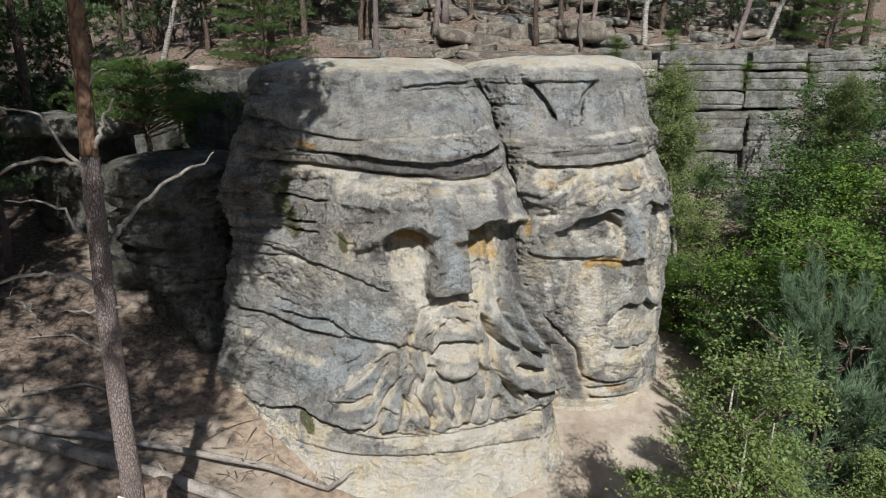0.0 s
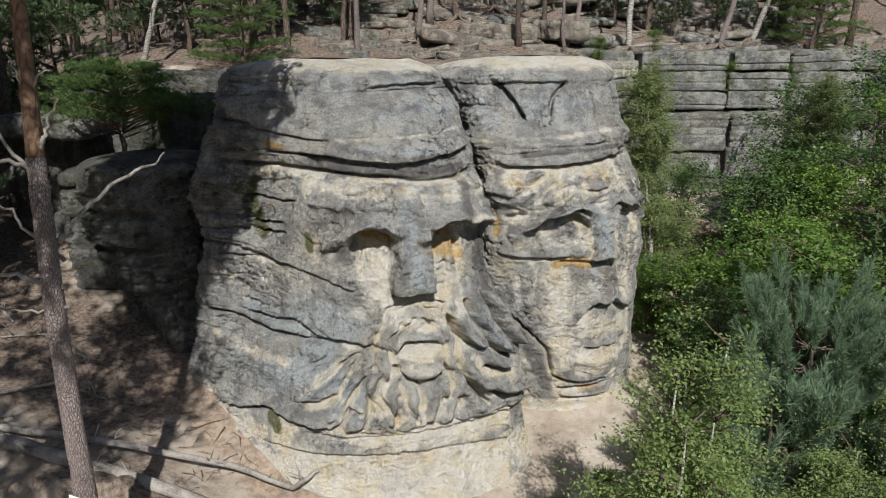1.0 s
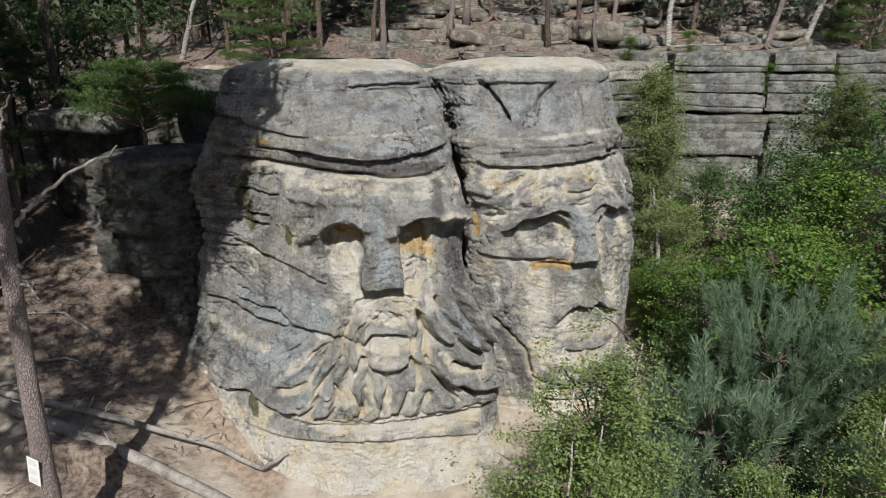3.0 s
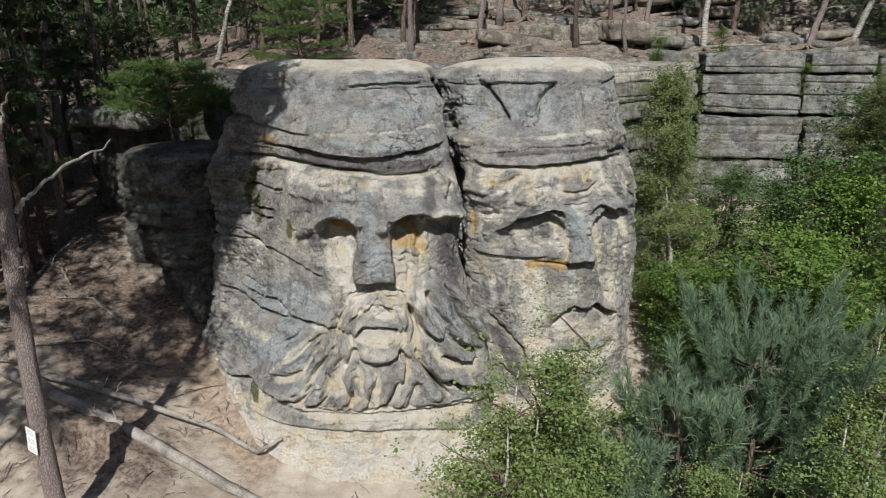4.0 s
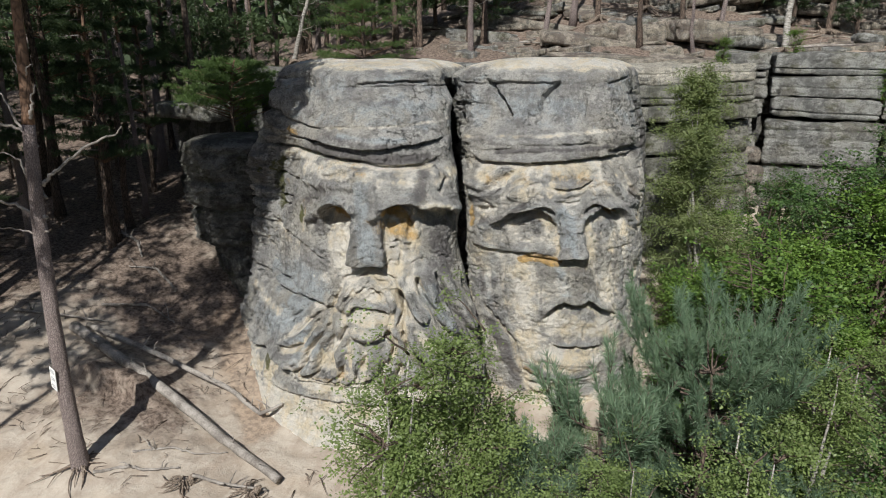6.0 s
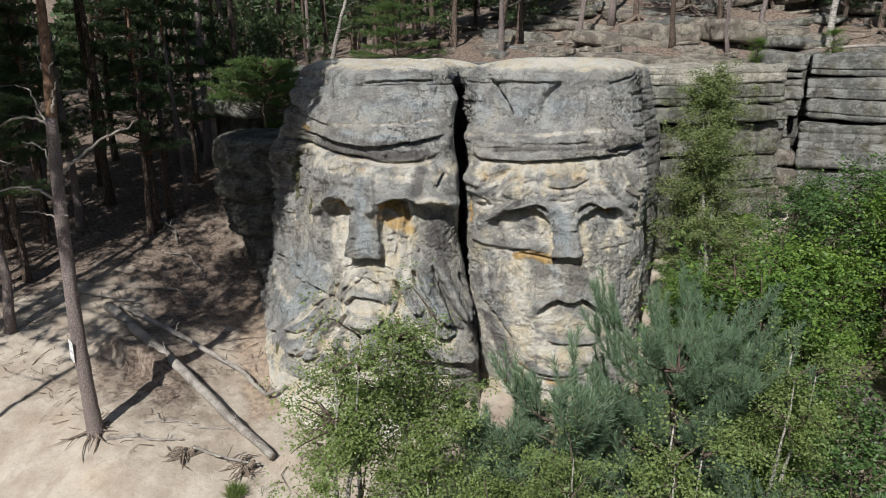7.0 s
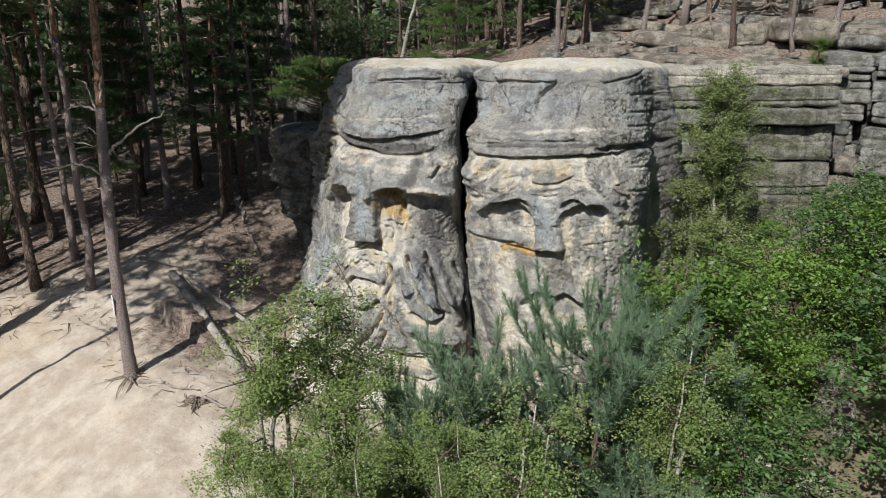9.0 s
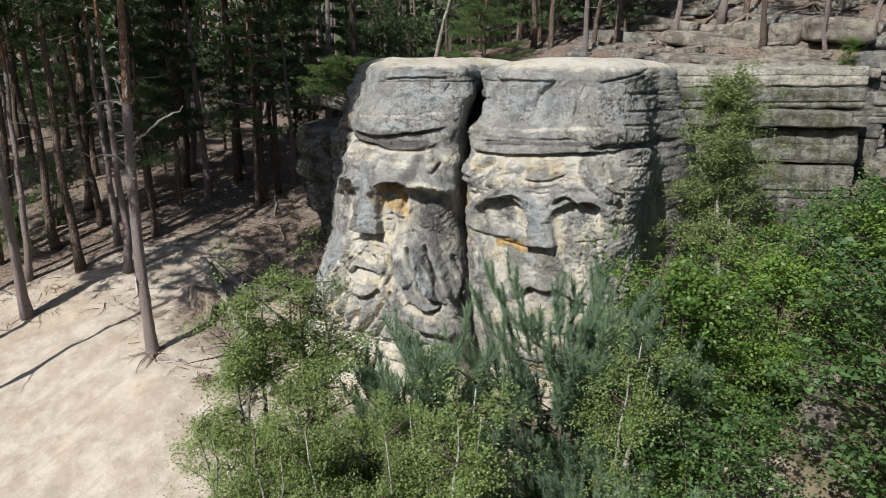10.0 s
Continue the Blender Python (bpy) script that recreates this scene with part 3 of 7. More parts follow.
class Carving:
    """A fine grid over one carved rock, with its relief and its colour masks."""

    def __init__(self, form, cols, rows, seed):
        self.h = form
        a = np.concatenate([np.linspace(-180, -82, cols // 12, endpoint=False), np.linspace(-82, 92, cols, endpoint=False), np.linspace(92, 180, cols // 12, endpoint=False)])
        z = np.concatenate([np.linspace(-1.0, form.top - 0.75, rows, endpoint=False), form.top - 0.75 * (1 - np.sin(np.linspace(0, np.pi / 2, rows // 6)))])
        self.a, self.z = np.meshgrid(a, z)
        self.shape = self.a.shape
        self.u = np.radians(self.a) * form.scale
        self.r = form.radius(self.a, self.z)
        self.d = np.zeros(self.shape)
        self.masks = {k: np.zeros(self.shape) for k in ("pale", "ochre", "moss", "dark_tone", "slate")}
        self.seed = seed

    def near(self, line, reach):
        """Rows and columns round a line, and the distance to it."""
        pts = [(radians(a) * self.h.scale, z) for a, z in line]
        us, zs = [p[0] for p in pts], [p[1] for p in pts]
        c0, c1 = np.searchsorted(self.u[0], [min(us) - reach, max(us) + reach])
        r0, r1 = np.searchsorted(self.z[:, 0], [min(zs) - reach, max(zs) + reach])
        box = np.s_[r0:r1, c0:c1]
        u, z = self.u[box], self.z[box]
        q = np.stack([u.ravel() * 2.2, z.ravel() * 2.2, 0 * u.ravel()], 1)
        u = u + (0.035 * fbm(q * 1.6, 4, self.seed + 5, 0.65)).reshape(u.shape)
        z = z + (0.035 * fbm(q * 1.6, 4, self.seed + 8, 0.65)).reshape(u.shape)
        best = np.full(u.shape, 1e9)
        along = np.zeros(u.shape)
        self.side = np.ones(u.shape)
        for k in range(len(pts) - 1):
            (u0, z0), (u1, z1) = pts[k], pts[k + 1]
            du, dz = u1 - u0, z1 - z0
            t = np.clip(((u - u0) * du + (z - z0) * dz) / (du * du + dz * dz + 1e-9), 0, 1)
            dist = np.hypot(u - u0 - t * du, z - z0 - t * dz)
            along = np.where(dist < best, (k + t) / (len(pts) - 1), along)
            self.side = np.where(dist < best, np.sign(du * (z - z0) - dz * (u - u0) + 1e-9), self.side)
            best = np.minimum(best, dist)
        return box, best, along

    def finish(self, name, label, material=None, craggy=0.0):
        pos = self.h.place(self.a, self.z, self.r)
        p = pos.reshape(-1, 3)
        flat = np.clip((self.h.top - self.z) / 0.6, 0.15, 1)
        lay = p * [0.35, 0.35, 3.2]
        strata = fbm(lay, 4, self.seed).reshape(self.shape)
        side = np.clip((-self.a - 20) / 40, 0, 1) + np.clip((self.a - 58) / 20, 0, 1) * 0.28 + craggy
        side = np.clip(side, 0, 1.2)
        calm = 1 - 0.55 * smooth01((self.z - 7.3) / 0.4) * (1 - np.clip(side, 0, 1))
        calm = calm * (0.25 + 0.75 * smooth01((self.z - 0.7) / 0.6))
        rough = (0.06 + 0.14 * side) * fbm(p * 0.8, 4, self.seed + 1).reshape(self.shape) + (0.012 + 0.02 * side) * fbm(p * 4.0, 4, self.seed + 2, 0.6).reshape(self.shape)
        ledge = np.abs(strata)
        rough = rough - (0.004 + 0.10 * np.clip(side, 0, 1)) * np.exp(-(ledge / 0.05) ** 2) + (0.015 + 0.04 * np.clip(side, 0, 1)) * strata
        def flakes(scale, steps, seed):
            n = fbm(p * scale, 5, seed, 0.55).reshape(self.shape) * steps
            k = np.floor(n)
            return (k + smooth01((n - k - 0.44) / 0.12) - n * 0.35) / steps

        rough = rough + calm * ((0.17 + 0.16 * side) * flakes([0.9, 0.9, 1.5], 5, self.seed + 14) + (0.06 + 0.06 * side) * flakes([2.6, 2.6, 3.6], 4, self.seed + 19))
        chips = 0.22 - np.abs(fbm(p * [1.5, 1.5, 2.2], 4, self.seed + 9)).reshape(self.shape)
        rough = rough + calm * chips * (0.06 + 0.10 * np.clip(side, 0, 1))
        fine = 0.2 - np.abs(fbm(p * [4.5, 4.5, 6.5], 3, self.seed + 12, 0.65)).reshape(self.shape)
        rough = rough + calm * (0.03 + 0.03 * side) * fine
        pock = fbm(p * 8.0, 3, self.seed + 4, 0.6).reshape(self.shape)
        rough = rough - 0.22 * np.clip(pock - 0.30, 0, 1) + 0.008 * pock
        r = np.maximum(self.r + (self.d + rough) * flat, 0.0)
        # grey crust weathers onto what stands proud, fresh stone shows in the carved hollows
        def soft(m, n):
            k = np.exp(-0.5 * (np.arange(-2 * n, 2 * n + 1) / n) ** 2)
            k /= k.sum()
            m = np.apply_along_axis(lambda w: np.convolve(np.pad(w, 2 * n, "edge"), k, "valid"), 0, m)
            return np.apply_along_axis(lambda w: np.convolve(np.pad(w, 2 * n, "edge"), k, "valid"), 1, m)

        if not craggy:
            shape = self.d + rough
            proud = (soft(shape, 1) - soft(shape, 9)) / 0.05
            face = smooth01((7.2 - self.z) / 0.3) * smooth01((self.z - 1.0) / 0.5)
            self.masks["pale"] = self.masks["pale"] * (1 - 0.3 * smooth01(proud)) + 0.28 * face * smooth01(-proud)
            self.masks["slate"] = np.maximum(self.masks["slate"], 0.32 * smooth01(proud) * face)
        v = self.h.place(self.a, self.z, r)
        v[..., 2] += (0.03 * fbm(p * 1.2, 3, self.seed + 6)).reshape(self.shape) * np.clip((self.z - self.h.top + 0.6) / 0.5, 0, 1)
        ny, nx = self.shape
        i, j = np.arange(ny - 1)[:, None], np.arange(nx)[None]
        f = np.stack([i * nx + j, i * nx + (j + 1) % nx, (i + 1) * nx + (j + 1) % nx, (i + 1) * nx + j], -1).reshape(-1, 4)
        me = mesh_of(name, v.reshape(-1, 3), f, material or CARVED, True, {k: np.clip(m, 0, 2.0).ravel() for k, m in self.masks.items()})
        return tagged(new(name, me), label, "rock" if craggy else "carved rock")


def cut(c, width, depth, line):
    box, d, s = c.near(line, width * 4)
    ends = np.clip(np.minimum(s, 1 - s) * 8 + 0.35, 0, 1)
    c.d[box] -= depth * np.exp(-(d / width) ** 2.4) * ends


def ledge(c, up, rise, down, fall, line):
    """A step along a line: stone stands proud on the left of its way and is cut back on the right."""
    box, d, s = c.near(line, 3 * max(rise, fall))
    side = c.side
    ends = smooth01(np.minimum(s, 1 - s) * 7 + 0.15)
    proud = smooth01(side * d / 0.035 + 0.5)
    c.d[box] += ends * (proud * up * np.exp(-(d / rise) ** 2) - (1 - proud) * down * np.exp(-(d / fall) ** 1.6))


def rib(c, width, height, line):
    box, d, s = c.near(line, width * 3)
    c.d[box] += height * np.exp(-(d / width) ** 2)


def hollow(c, mid, left, right, top, bottom):
    k = c.h.scale
    m = radians(mid[0]) * k
    du = c.u - m
    wide = np.where(du < 0, m - radians(left[0]) * k, radians(right[0]) * k - m)
    dz = c.z - mid[1]
    high = np.where(dz > 0, top[1] - mid[1], mid[1] - bottom[1])
    q = np.stack([c.u.ravel() * 3.2, c.z.ravel() * 3.2, 0 * c.u.ravel()], 1)
    return du / wide + 0.22 * fbm(q, 4, 71, 0.6).reshape(c.shape), dz / high + 0.22 * fbm(q, 4, 72, 0.6).reshape(c.shape)


def socket(c, depth, low, pts):
    """An eye hollow: deep below the brow, running out on the cheek, with the eyeball left standing."""
    x, y = hollow(c, *pts)
    q = np.abs(x) ** 2.6 + np.abs(y) ** 2.6
    edge = smooth01((1.1 - q) / 0.22)
    run = low + (depth - low) * np.clip((y + 0.75) / 1.55, 0, 1) ** 2.0
    c.d -= edge * run
    ball = np.exp(-((x / 0.55) ** 2 + ((y - 0.1) / 0.4) ** 2) * 1.5)
    c.d += 0.22 * depth * ball * edge
    c.d += 0.07 * np.exp(-(((np.hypot(x, y) - 1.2) / 0.16) ** 2)) * (y > -0.2)


def wedge(c, high, low, pts):
    """A nose: a flat-faced wedge that grows downwards and is cut off sharply."""
    (a0, z0), (a1, z1), tl, tr, bl, br = pts
    k = c.h.scale
    q = np.stack([c.u.ravel() * 4, c.z.ravel() * 4, 0 * c.u.ravel()], 1)
    shake = 0.07 * fbm(q, 3, 75, 0.6).reshape(c.shape)
    t = np.clip((z0 - c.z) / (z0 - z1), -0.3, 1.05)
    mid = np.radians(a0 + (a1 - a0) * t) * k
    half = np.radians((tr[0] - tl[0]) / 2 + ((br[0] - bl[0]) - (tr[0] - tl[0])) / 2 * t) * k
    side = smooth01((half + shake - np.abs(c.u - mid)) / 0.07 + 0.5)
    ends = smooth01((c.z - z1 + shake * 0.6) / 0.05 + 0.5) * smooth01((z0 + 0.15 - c.z) / 0.35)
    c.d += side * ends * (high + (low - high) * np.clip(t, 0, 1) ** 1.3)
    under = smooth01((half - np.abs(c.u - mid)) / 0.1 + 0.5) * np.exp(-((c.z - z1 + 0.11) / 0.1) ** 2)
    c.d -= 0.18 * under


def lip(c, height, pts):
    x, y = hollow(c, *pts)
    c.d += height * smooth01(1.15 - (np.abs(x) ** 2.2 + np.abs(y) ** 2.2))


def stain(c, key, width, amount, line):
    box, d, s = c.near(line, width * 3)
    m = c.masks[key]
    m[box] = np.maximum(m[box], amount * np.exp(-(d / width) ** 2))


def pale(c, width, amount, line):
    stain(c, "pale", width, amount, line)


def ochre(c, width, amount, line):
    stain(c, "ochre", width, amount, line)


def moss(c, width, amount, line):
    stain(c, "moss", width, amount, line)


def dark_tone(c, width, amount, line):
    stain(c, "dark_tone", width, amount, line)


def slate(c, width, amount, line):
    stain(c, "slate", width, amount, line)


A = Carving(HEAD_A, 510, 400, 11)
B = Carving(HEAD_B, 380, 380, 31)
cut(A, 0.035, 0.14, [(9.7, 8.73), (19.5, 8.76), (30.2, 8.78), (45.2, 8.78)])
cut(A, 0.03, 0.08, [(-43.5, 8.23), (-35.5, 8.22)])
cut(A, 0.055, 0.22, [(-63.0, 3.41), (-45.9, 3.37), (-30.0, 3.36), (-15.4, 3.43), (-4.4, 3.48), (4.1, 3.49), (10.7, 3.47)])
cut(A, 0.03, 0.1, [(-45.2, 3.80), (-29.2, 3.86)])
cut(A, 0.05, 0.2, [(-41.2, 3.52), (-31.7, 3.62), (-24.7, 3.63), (-16.5, 3.74), (-8.9, 3.57), (-3.5, 3.49)])
cut(A, 0.05, 0.2, [(-49.6, 1.36), (-34.1, 1.52), (-21.7, 1.81), (-10.9, 1.78), (-2.3, 1.84), (0.8, 2.03), (2.4, 2.29)])
cut(A, 0.05, 0.15, [(-10.7, 1.57), (4.3, 1.77), (19.0, 1.78), (30.9, 1.68), (50.1, 1.51)])
cut(A, 0.03, 0.1, [(-47.1, 6.29), (-38.1, 6.27), (-27.5, 6.24), (-18.7, 6.32)])
cut(A, 0.04, 0.13, [(-61.2, 5.85), (-48.0, 5.94), (-39.9, 5.86)])
cut(A, 0.035, 0.12, [(-42.6, 5.73), (-25.5, 5.78)])
cut(A, 0.03, 0.1, [(-38.5, 5.53), (-21.5, 5.61)])
cut(A, 0.03, 0.08, [(-41.5, 6.65), (-28.8, 6.69), (-21.8, 6.76)])
cut(A, 0.04, 0.12, [(-59.7, 5.37), (-47.4, 5.50), (-41.7, 5.50)])
cut(A, 0.02, 0.05, [(-22.5, 2.65), (-18.9, 2.78), (-27.1, 2.63), (-32.0, 2.61)])
cut(A, 0.02, 0.06, [(19.1, 4.46), (16.8, 4.35), (14.6, 4.24), (12.4, 4.19)])
cut(A, 0.02, 0.06, [(19.8, 4.46), (21.0, 4.28), (23.8, 4.21)])
cut(A, 0.02, 0.07, [(17.6, 4.41), (19.9, 4.30), (23.7, 4.27)])
cut(A, 0.025, 0.08, [(-8.0, 3.70), (-3.6, 3.55), (-1.5, 3.42)])
cut(A, 0.025, 0.07, [(-15.6, 5.67), (-9.9, 5.49), (-6.3, 5.53)])
cut(A, 0.06, 0.2, [(-75.1, 7.94), (-53.1, 7.92), (-44.5, 7.85)])
cut(A, 0.05, 0.16, [(-65.4, 7.34), (-52.8, 7.32), (-44.0, 7.27)])
cut(A, 0.05, 0.18, [(-66.0, 5.78), (-53.1, 5.79), (-40.7, 5.79)])
cut(A, 0.05, 0.16, [(-65.2, 5.09), (-51.2, 5.09), (-32.4, 4.98), (-21.5, 4.92)])
cut(A, 0.03, 0.08, [(35.7, 8.45), (36.7, 8.11), (37.3, 7.90)])
cut(A, 0.025, 0.07, [(2.8, 8.64), (22.0, 8.68), (39.8, 8.68), (82.8, 8.63)])
rib(A, 0.13, 0.22, [(-5.2, 5.51), (-1.1, 5.67), (2.7, 5.87), (6.2, 6.04), (9.4, 6.12), (12.5, 6.09), (14.7, 5.97)])
rib(A, 0.1, 0.1, [(-10.8, 6.37), (-1.1, 6.37), (6.3, 6.41), (12.7, 6.46)])
socket(A, 0.5, 0.06, [(8.3, 5.31), (2.4, 5.26), (14.4, 5.33), (8.6, 6.00), (8.1, 4.61)])
rib(A, 0.15, 0.3, [(21.2, 5.89), (23.0, 6.02), (26.6, 6.12), (30.7, 6.23), (36.2, 6.10), (42.5, 5.97), (47.9, 5.86)])
rib(A, 0.16, 0.12, [(21.4, 6.32), (27.5, 6.41), (36.2, 6.37), (47.8, 6.13)])
socket(A, 0.5, 0, [(27.4, 5.45), (23.1, 5.48), (32.5, 5.39), (27.7, 6.11), (27.2, 4.63)])
socket(A, 0.24, 0, [(37.5, 5.32), (30.7, 5.41), (47.6, 5.11), (37.9, 5.97), (36.0, 4.34)])
wedge(A, 0.12, 0.42, [(17.9, 6.72), (18.6, 4.65), (14.7, 6.72), (21.0, 6.72), (13.7, 4.71), (24.4, 4.66)])
rib(A, 0.1, 0.12, [(2.4, 6.73), (9.6, 6.81), (19.2, 6.77), (28.8, 6.74), (40.2, 6.71)])
rib(A, 0.06, 0.08, [(15.2, 5.51), (14.3, 5.14), (13.4, 4.77)])
cut(A, 0.05, 0.12, [(27.1, 5.26), (28.6, 4.93), (27.5, 4.57)])
rib(A, 0.1, 0.12, [(12.1, 3.61), (13.6, 3.90), (17.3, 4.13), (20.1, 4.15), (23.5, 4.04), (25.5, 3.67)])
lip(A, 0.16, [(18.7, 3.27), (13.3, 3.28), (24.3, 3.22), (19.0, 3.57), (18.5, 2.92)])
cut(A, 0.035, 0.1, [(12.9, 3.90), (11.4, 3.66), (10.0, 3.43)])
cut(A, 0.035, 0.1, [(15.1, 4.07), (12.9, 3.84), (11.8, 3.49), (12.3, 3.17)])
cut(A, 0.035, 0.1, [(26.4, 4.01), (27.0, 3.71), (26.0, 3.43)])
cut(A, 0.035, 0.1, [(28.7, 3.98), (28.8, 3.63), (26.6, 3.19)])
cut(A, 0.025, 0.06, [(18.8, 4.23), (17.2, 4.07), (16.0, 3.94)])
cut(A, 0.025, 0.06, [(20.2, 4.19), (21.4, 3.99), (22.6, 3.87)])
cut(A, 0.025, 0.06, [(23.1, 4.21), (24.9, 4.03), (25.5, 3.85)])
cut(A, 0.05, 0.203, [(5.7, 3.46), (2.0, 2.96), (-0.8, 2.53), (-5.0, 2.31), (-10.1, 2.29)])
cut(A, 0.05, 0.232, [(8.2, 3.14), (4.3, 2.76), (1.6, 2.41), (0.5, 2.03)])
cut(A, 0.05, 0.261, [(6.1, 2.67), (6.6, 2.31), (5.6, 2.01), (2.0, 1.87)])
cut(A, 0.05, 0.2175, [(9.6, 2.98), (8.7, 2.58), (10.9, 2.26), (12.7, 2.10), (12.0, 1.91)])
cut(A, 0.045, 0.145, [(4.2, 3.38), (-0.4, 3.04), (-3.6, 2.75), (-8.5, 2.43)])
cut(A, 0.05, 0.261, [(13.3, 3.16), (11.1, 2.87), (10.4, 2.58)])
cut(A, 0.05, 0.203, [(14.0, 2.88), (14.8, 2.48), (15.9, 2.19), (17.0, 1.99)])
cut(A, 0.055, 0.29, [(24.4, 3.11), (26.5, 2.77), (24.5, 2.37), (21.1, 2.01), (18.9, 1.92)])
cut(A, 0.06, 0.29, [(27.5, 4.00), (28.8, 3.63), (30.7, 3.43), (33.6, 3.37)])
cut(A, 0.06, 0.319, [(32.9, 4.27), (34.1, 3.90), (36.5, 3.57), (38.0, 3.25), (40.7, 3.00), (45.1, 2.84)])
cut(A, 0.055, 0.261, [(38.7, 4.35), (41.3, 3.83), (42.5, 3.45), (46.3, 3.01)])
cut(A, 0.055, 0.261, [(28.5, 3.06), (29.4, 2.73), (32.4, 2.34), (36.1, 1.91)])
cut(A, 0.05, 0.29, [(35.1, 2.87), (38.1, 2.73), (42.1, 2.70), (44.6, 2.76)])
cut(A, 0.055, 0.29, [(35.3, 2.40), (39.4, 2.09), (46.1, 1.97)])
cut(A, 0.05, 0.174, [(47.6, 4.06), (51.8, 3.42), (51.4, 3.11)])
cut(A, 0.05, 0.203, [(17.7, 2.86), (18.7, 2.51), (17.8, 2.23)])
cut(A, 0.045, 0.145, [(31.2, 2.75), (32.5, 2.46), (37.0, 2.09)])
cut(A, 0.05, 0.203, [(28.1, 2.43), (27.1, 2.20), (25.5, 1.86)])
cut(A, 0.04, 0.145, [(13.6, 2.59), (12.2, 2.32), (12.7, 1.99)])
cut(A, 0.05, 0.174, [(23.3, 2.51), (22.4, 2.22), (20.6, 1.98)])
cut(A, 0.04, 0.1015, [(-0.7, 3.49), (-5.8, 3.11), (-11.8, 2.81)])
cut(A, 0.06, 0.232, [(51.9, 3.77), (53.0, 3.34), (50.1, 3.05), (52.1, 2.38)])
rib(A, 0.11, 0.24, [(35.9, 4.22), (36.6, 3.74), (39.7, 3.28)])
rib(A, 0.11, 0.24, [(41.1, 4.25), (44.0, 3.63), (45.7, 3.18)])
rib(A, 0.1, 0.18, [(51.8, 3.66), (51.9, 3.25), (50.0, 3.06)])
rib(A, 0.1, 0.195, [(30.1, 3.90), (31.9, 3.58), (33.9, 3.46)])
rib(A, 0.1, 0.21, [(32.3, 3.46), (35.9, 3.05), (40.7, 2.81)])
rib(A, 0.12, 0.27, [(29.8, 2.91), (32.6, 2.57), (38.8, 2.31), (46.4, 2.14)])
rib(A, 0.12, 0.21, [(38.8, 2.51), (44.3, 2.43), (50.3, 2.03)])
rib(A, 0.1, 0.195, [(27.7, 2.82), (28.7, 2.42), (32.1, 2.02)])
rib(A, 0.09, 0.21, [(11.1, 2.70), (12.3, 2.43), (10.9, 2.16)])
rib(A, 0.1, 0.225, [(7.4, 2.97), (5.8, 2.56), (4.5, 2.28)])
rib(A, 0.1, 0.195, [(3.5, 2.87), (0.0, 2.49), (-1.9, 2.19)])
rib(A, 0.1, 0.225, [(16.1, 2.46), (16.5, 2.12)])
rib(A, 0.09, 0.21, [(25.3, 2.48), (23.6, 2.09)])
rib(A, 0.12, 0.21, [(3.9, 2.12), (1.9, 2.05)])
rib(A, 0.12, 0.15, [(-2.6, 2.13), (-5.7, 1.97)])
rib(A, 0.12, 0.135, [(-0.3, 2.93), (-5.1, 2.55), (-10.1, 2.29)])
rib(A, 0.08, 0.18, [(20.6, 2.43), (19.9, 2.14)])
rib(A, 0.11, 0.16, [(35.2, 4.30), (36.2, 3.80), (39.2, 3.34), (40.9, 3.13)])
rib(A, 0.1, 0.16, [(41.5, 4.29), (44.5, 3.68), (46.1, 3.17)])
rib(A, 0.09, 0.12, [(30.1, 3.96), (31.9, 3.60), (34.1, 3.46)])
cut(A, 0.05, 0.16, [(32.9, 4.27), (34.1, 3.90), (36.5, 3.57), (38.0, 3.25), (40.7, 3.00)])
cut(A, 0.05, 0.14, [(38.7, 4.35), (41.3, 3.83), (42.5, 3.45), (46.3, 3.01)])
cut(A, 0.05, 0.14, [(28.5, 3.06), (29.4, 2.73), (32.4, 2.34), (36.1, 1.91)])
cut(A, 0.05, 0.12, [(27.8, 3.93), (29.2, 3.60), (31.0, 3.41)])
rib(A, 0.3, 0.12, [(-51.6, 2.64), (-34.6, 2.70), (-15.7, 2.62), (-6.5, 2.36)])
cut(B, 0.07, 0.25, [(31.4, 7.14), (50.3, 7.18), (135.2, 7.03), (119.4, 7.17)])
cut(B, 0.03, 0.08, [(-56.0, 8.73), (-38.8, 8.71), (-25.5, 8.76), (-12.5, 8.73), (0.4, 8.73)])
cut(B, 0.03, 0.06, [(24.4, 8.73), (20.1, 8.33), (19.2, 7.94)])
rib(B, 0.14, 0.1, [(-63.5, 7.44), (-28.1, 7.43), (-7.7, 7.39), (18.6, 7.52), (53.0, 7.58)])
cut(B, 0.03, 0.07, [(-26.8, 7.17), (-15.9, 7.23), (-2.5, 7.33)])
cut(B, 0.03, 0.08, [(-2.4, 7.29), (9.6, 7.37), (21.6, 7.36)])
cut(B, 0.03, 0.08, [(34.1, 8.73), (54.3, 8.85), (126.9, 9.11)])
cut(B, 0.03, 0.06, [(53.5, 8.44), (123.1, 8.40), (135.1, 8.30)])
cut(B, 0.03, 0.06, [(58.9, 8.01), (138.6, 7.90), (131.9, 7.84)])
cut(B, 0.03, 0.06, [(51.2, 7.69), (112.3, 7.55), (129.4, 7.45)])
cut(B, 0.03, 0.06, [(48.4, 6.68), (110.9, 6.50), (116.1, 6.33)])
cut(B, 0.03, 0.06, [(47.3, 6.15), (131.2, 5.65), (115.9, 5.61)])
cut(B, 0.03, 0.06, [(44.1, 5.32), (132.6, 4.62)])
rib(B, 0.15, 0.16, [(-31.0, 6.49), (-25.1, 6.39), (-21.0, 6.39), (-17.4, 6.54), (-12.6, 6.81)])
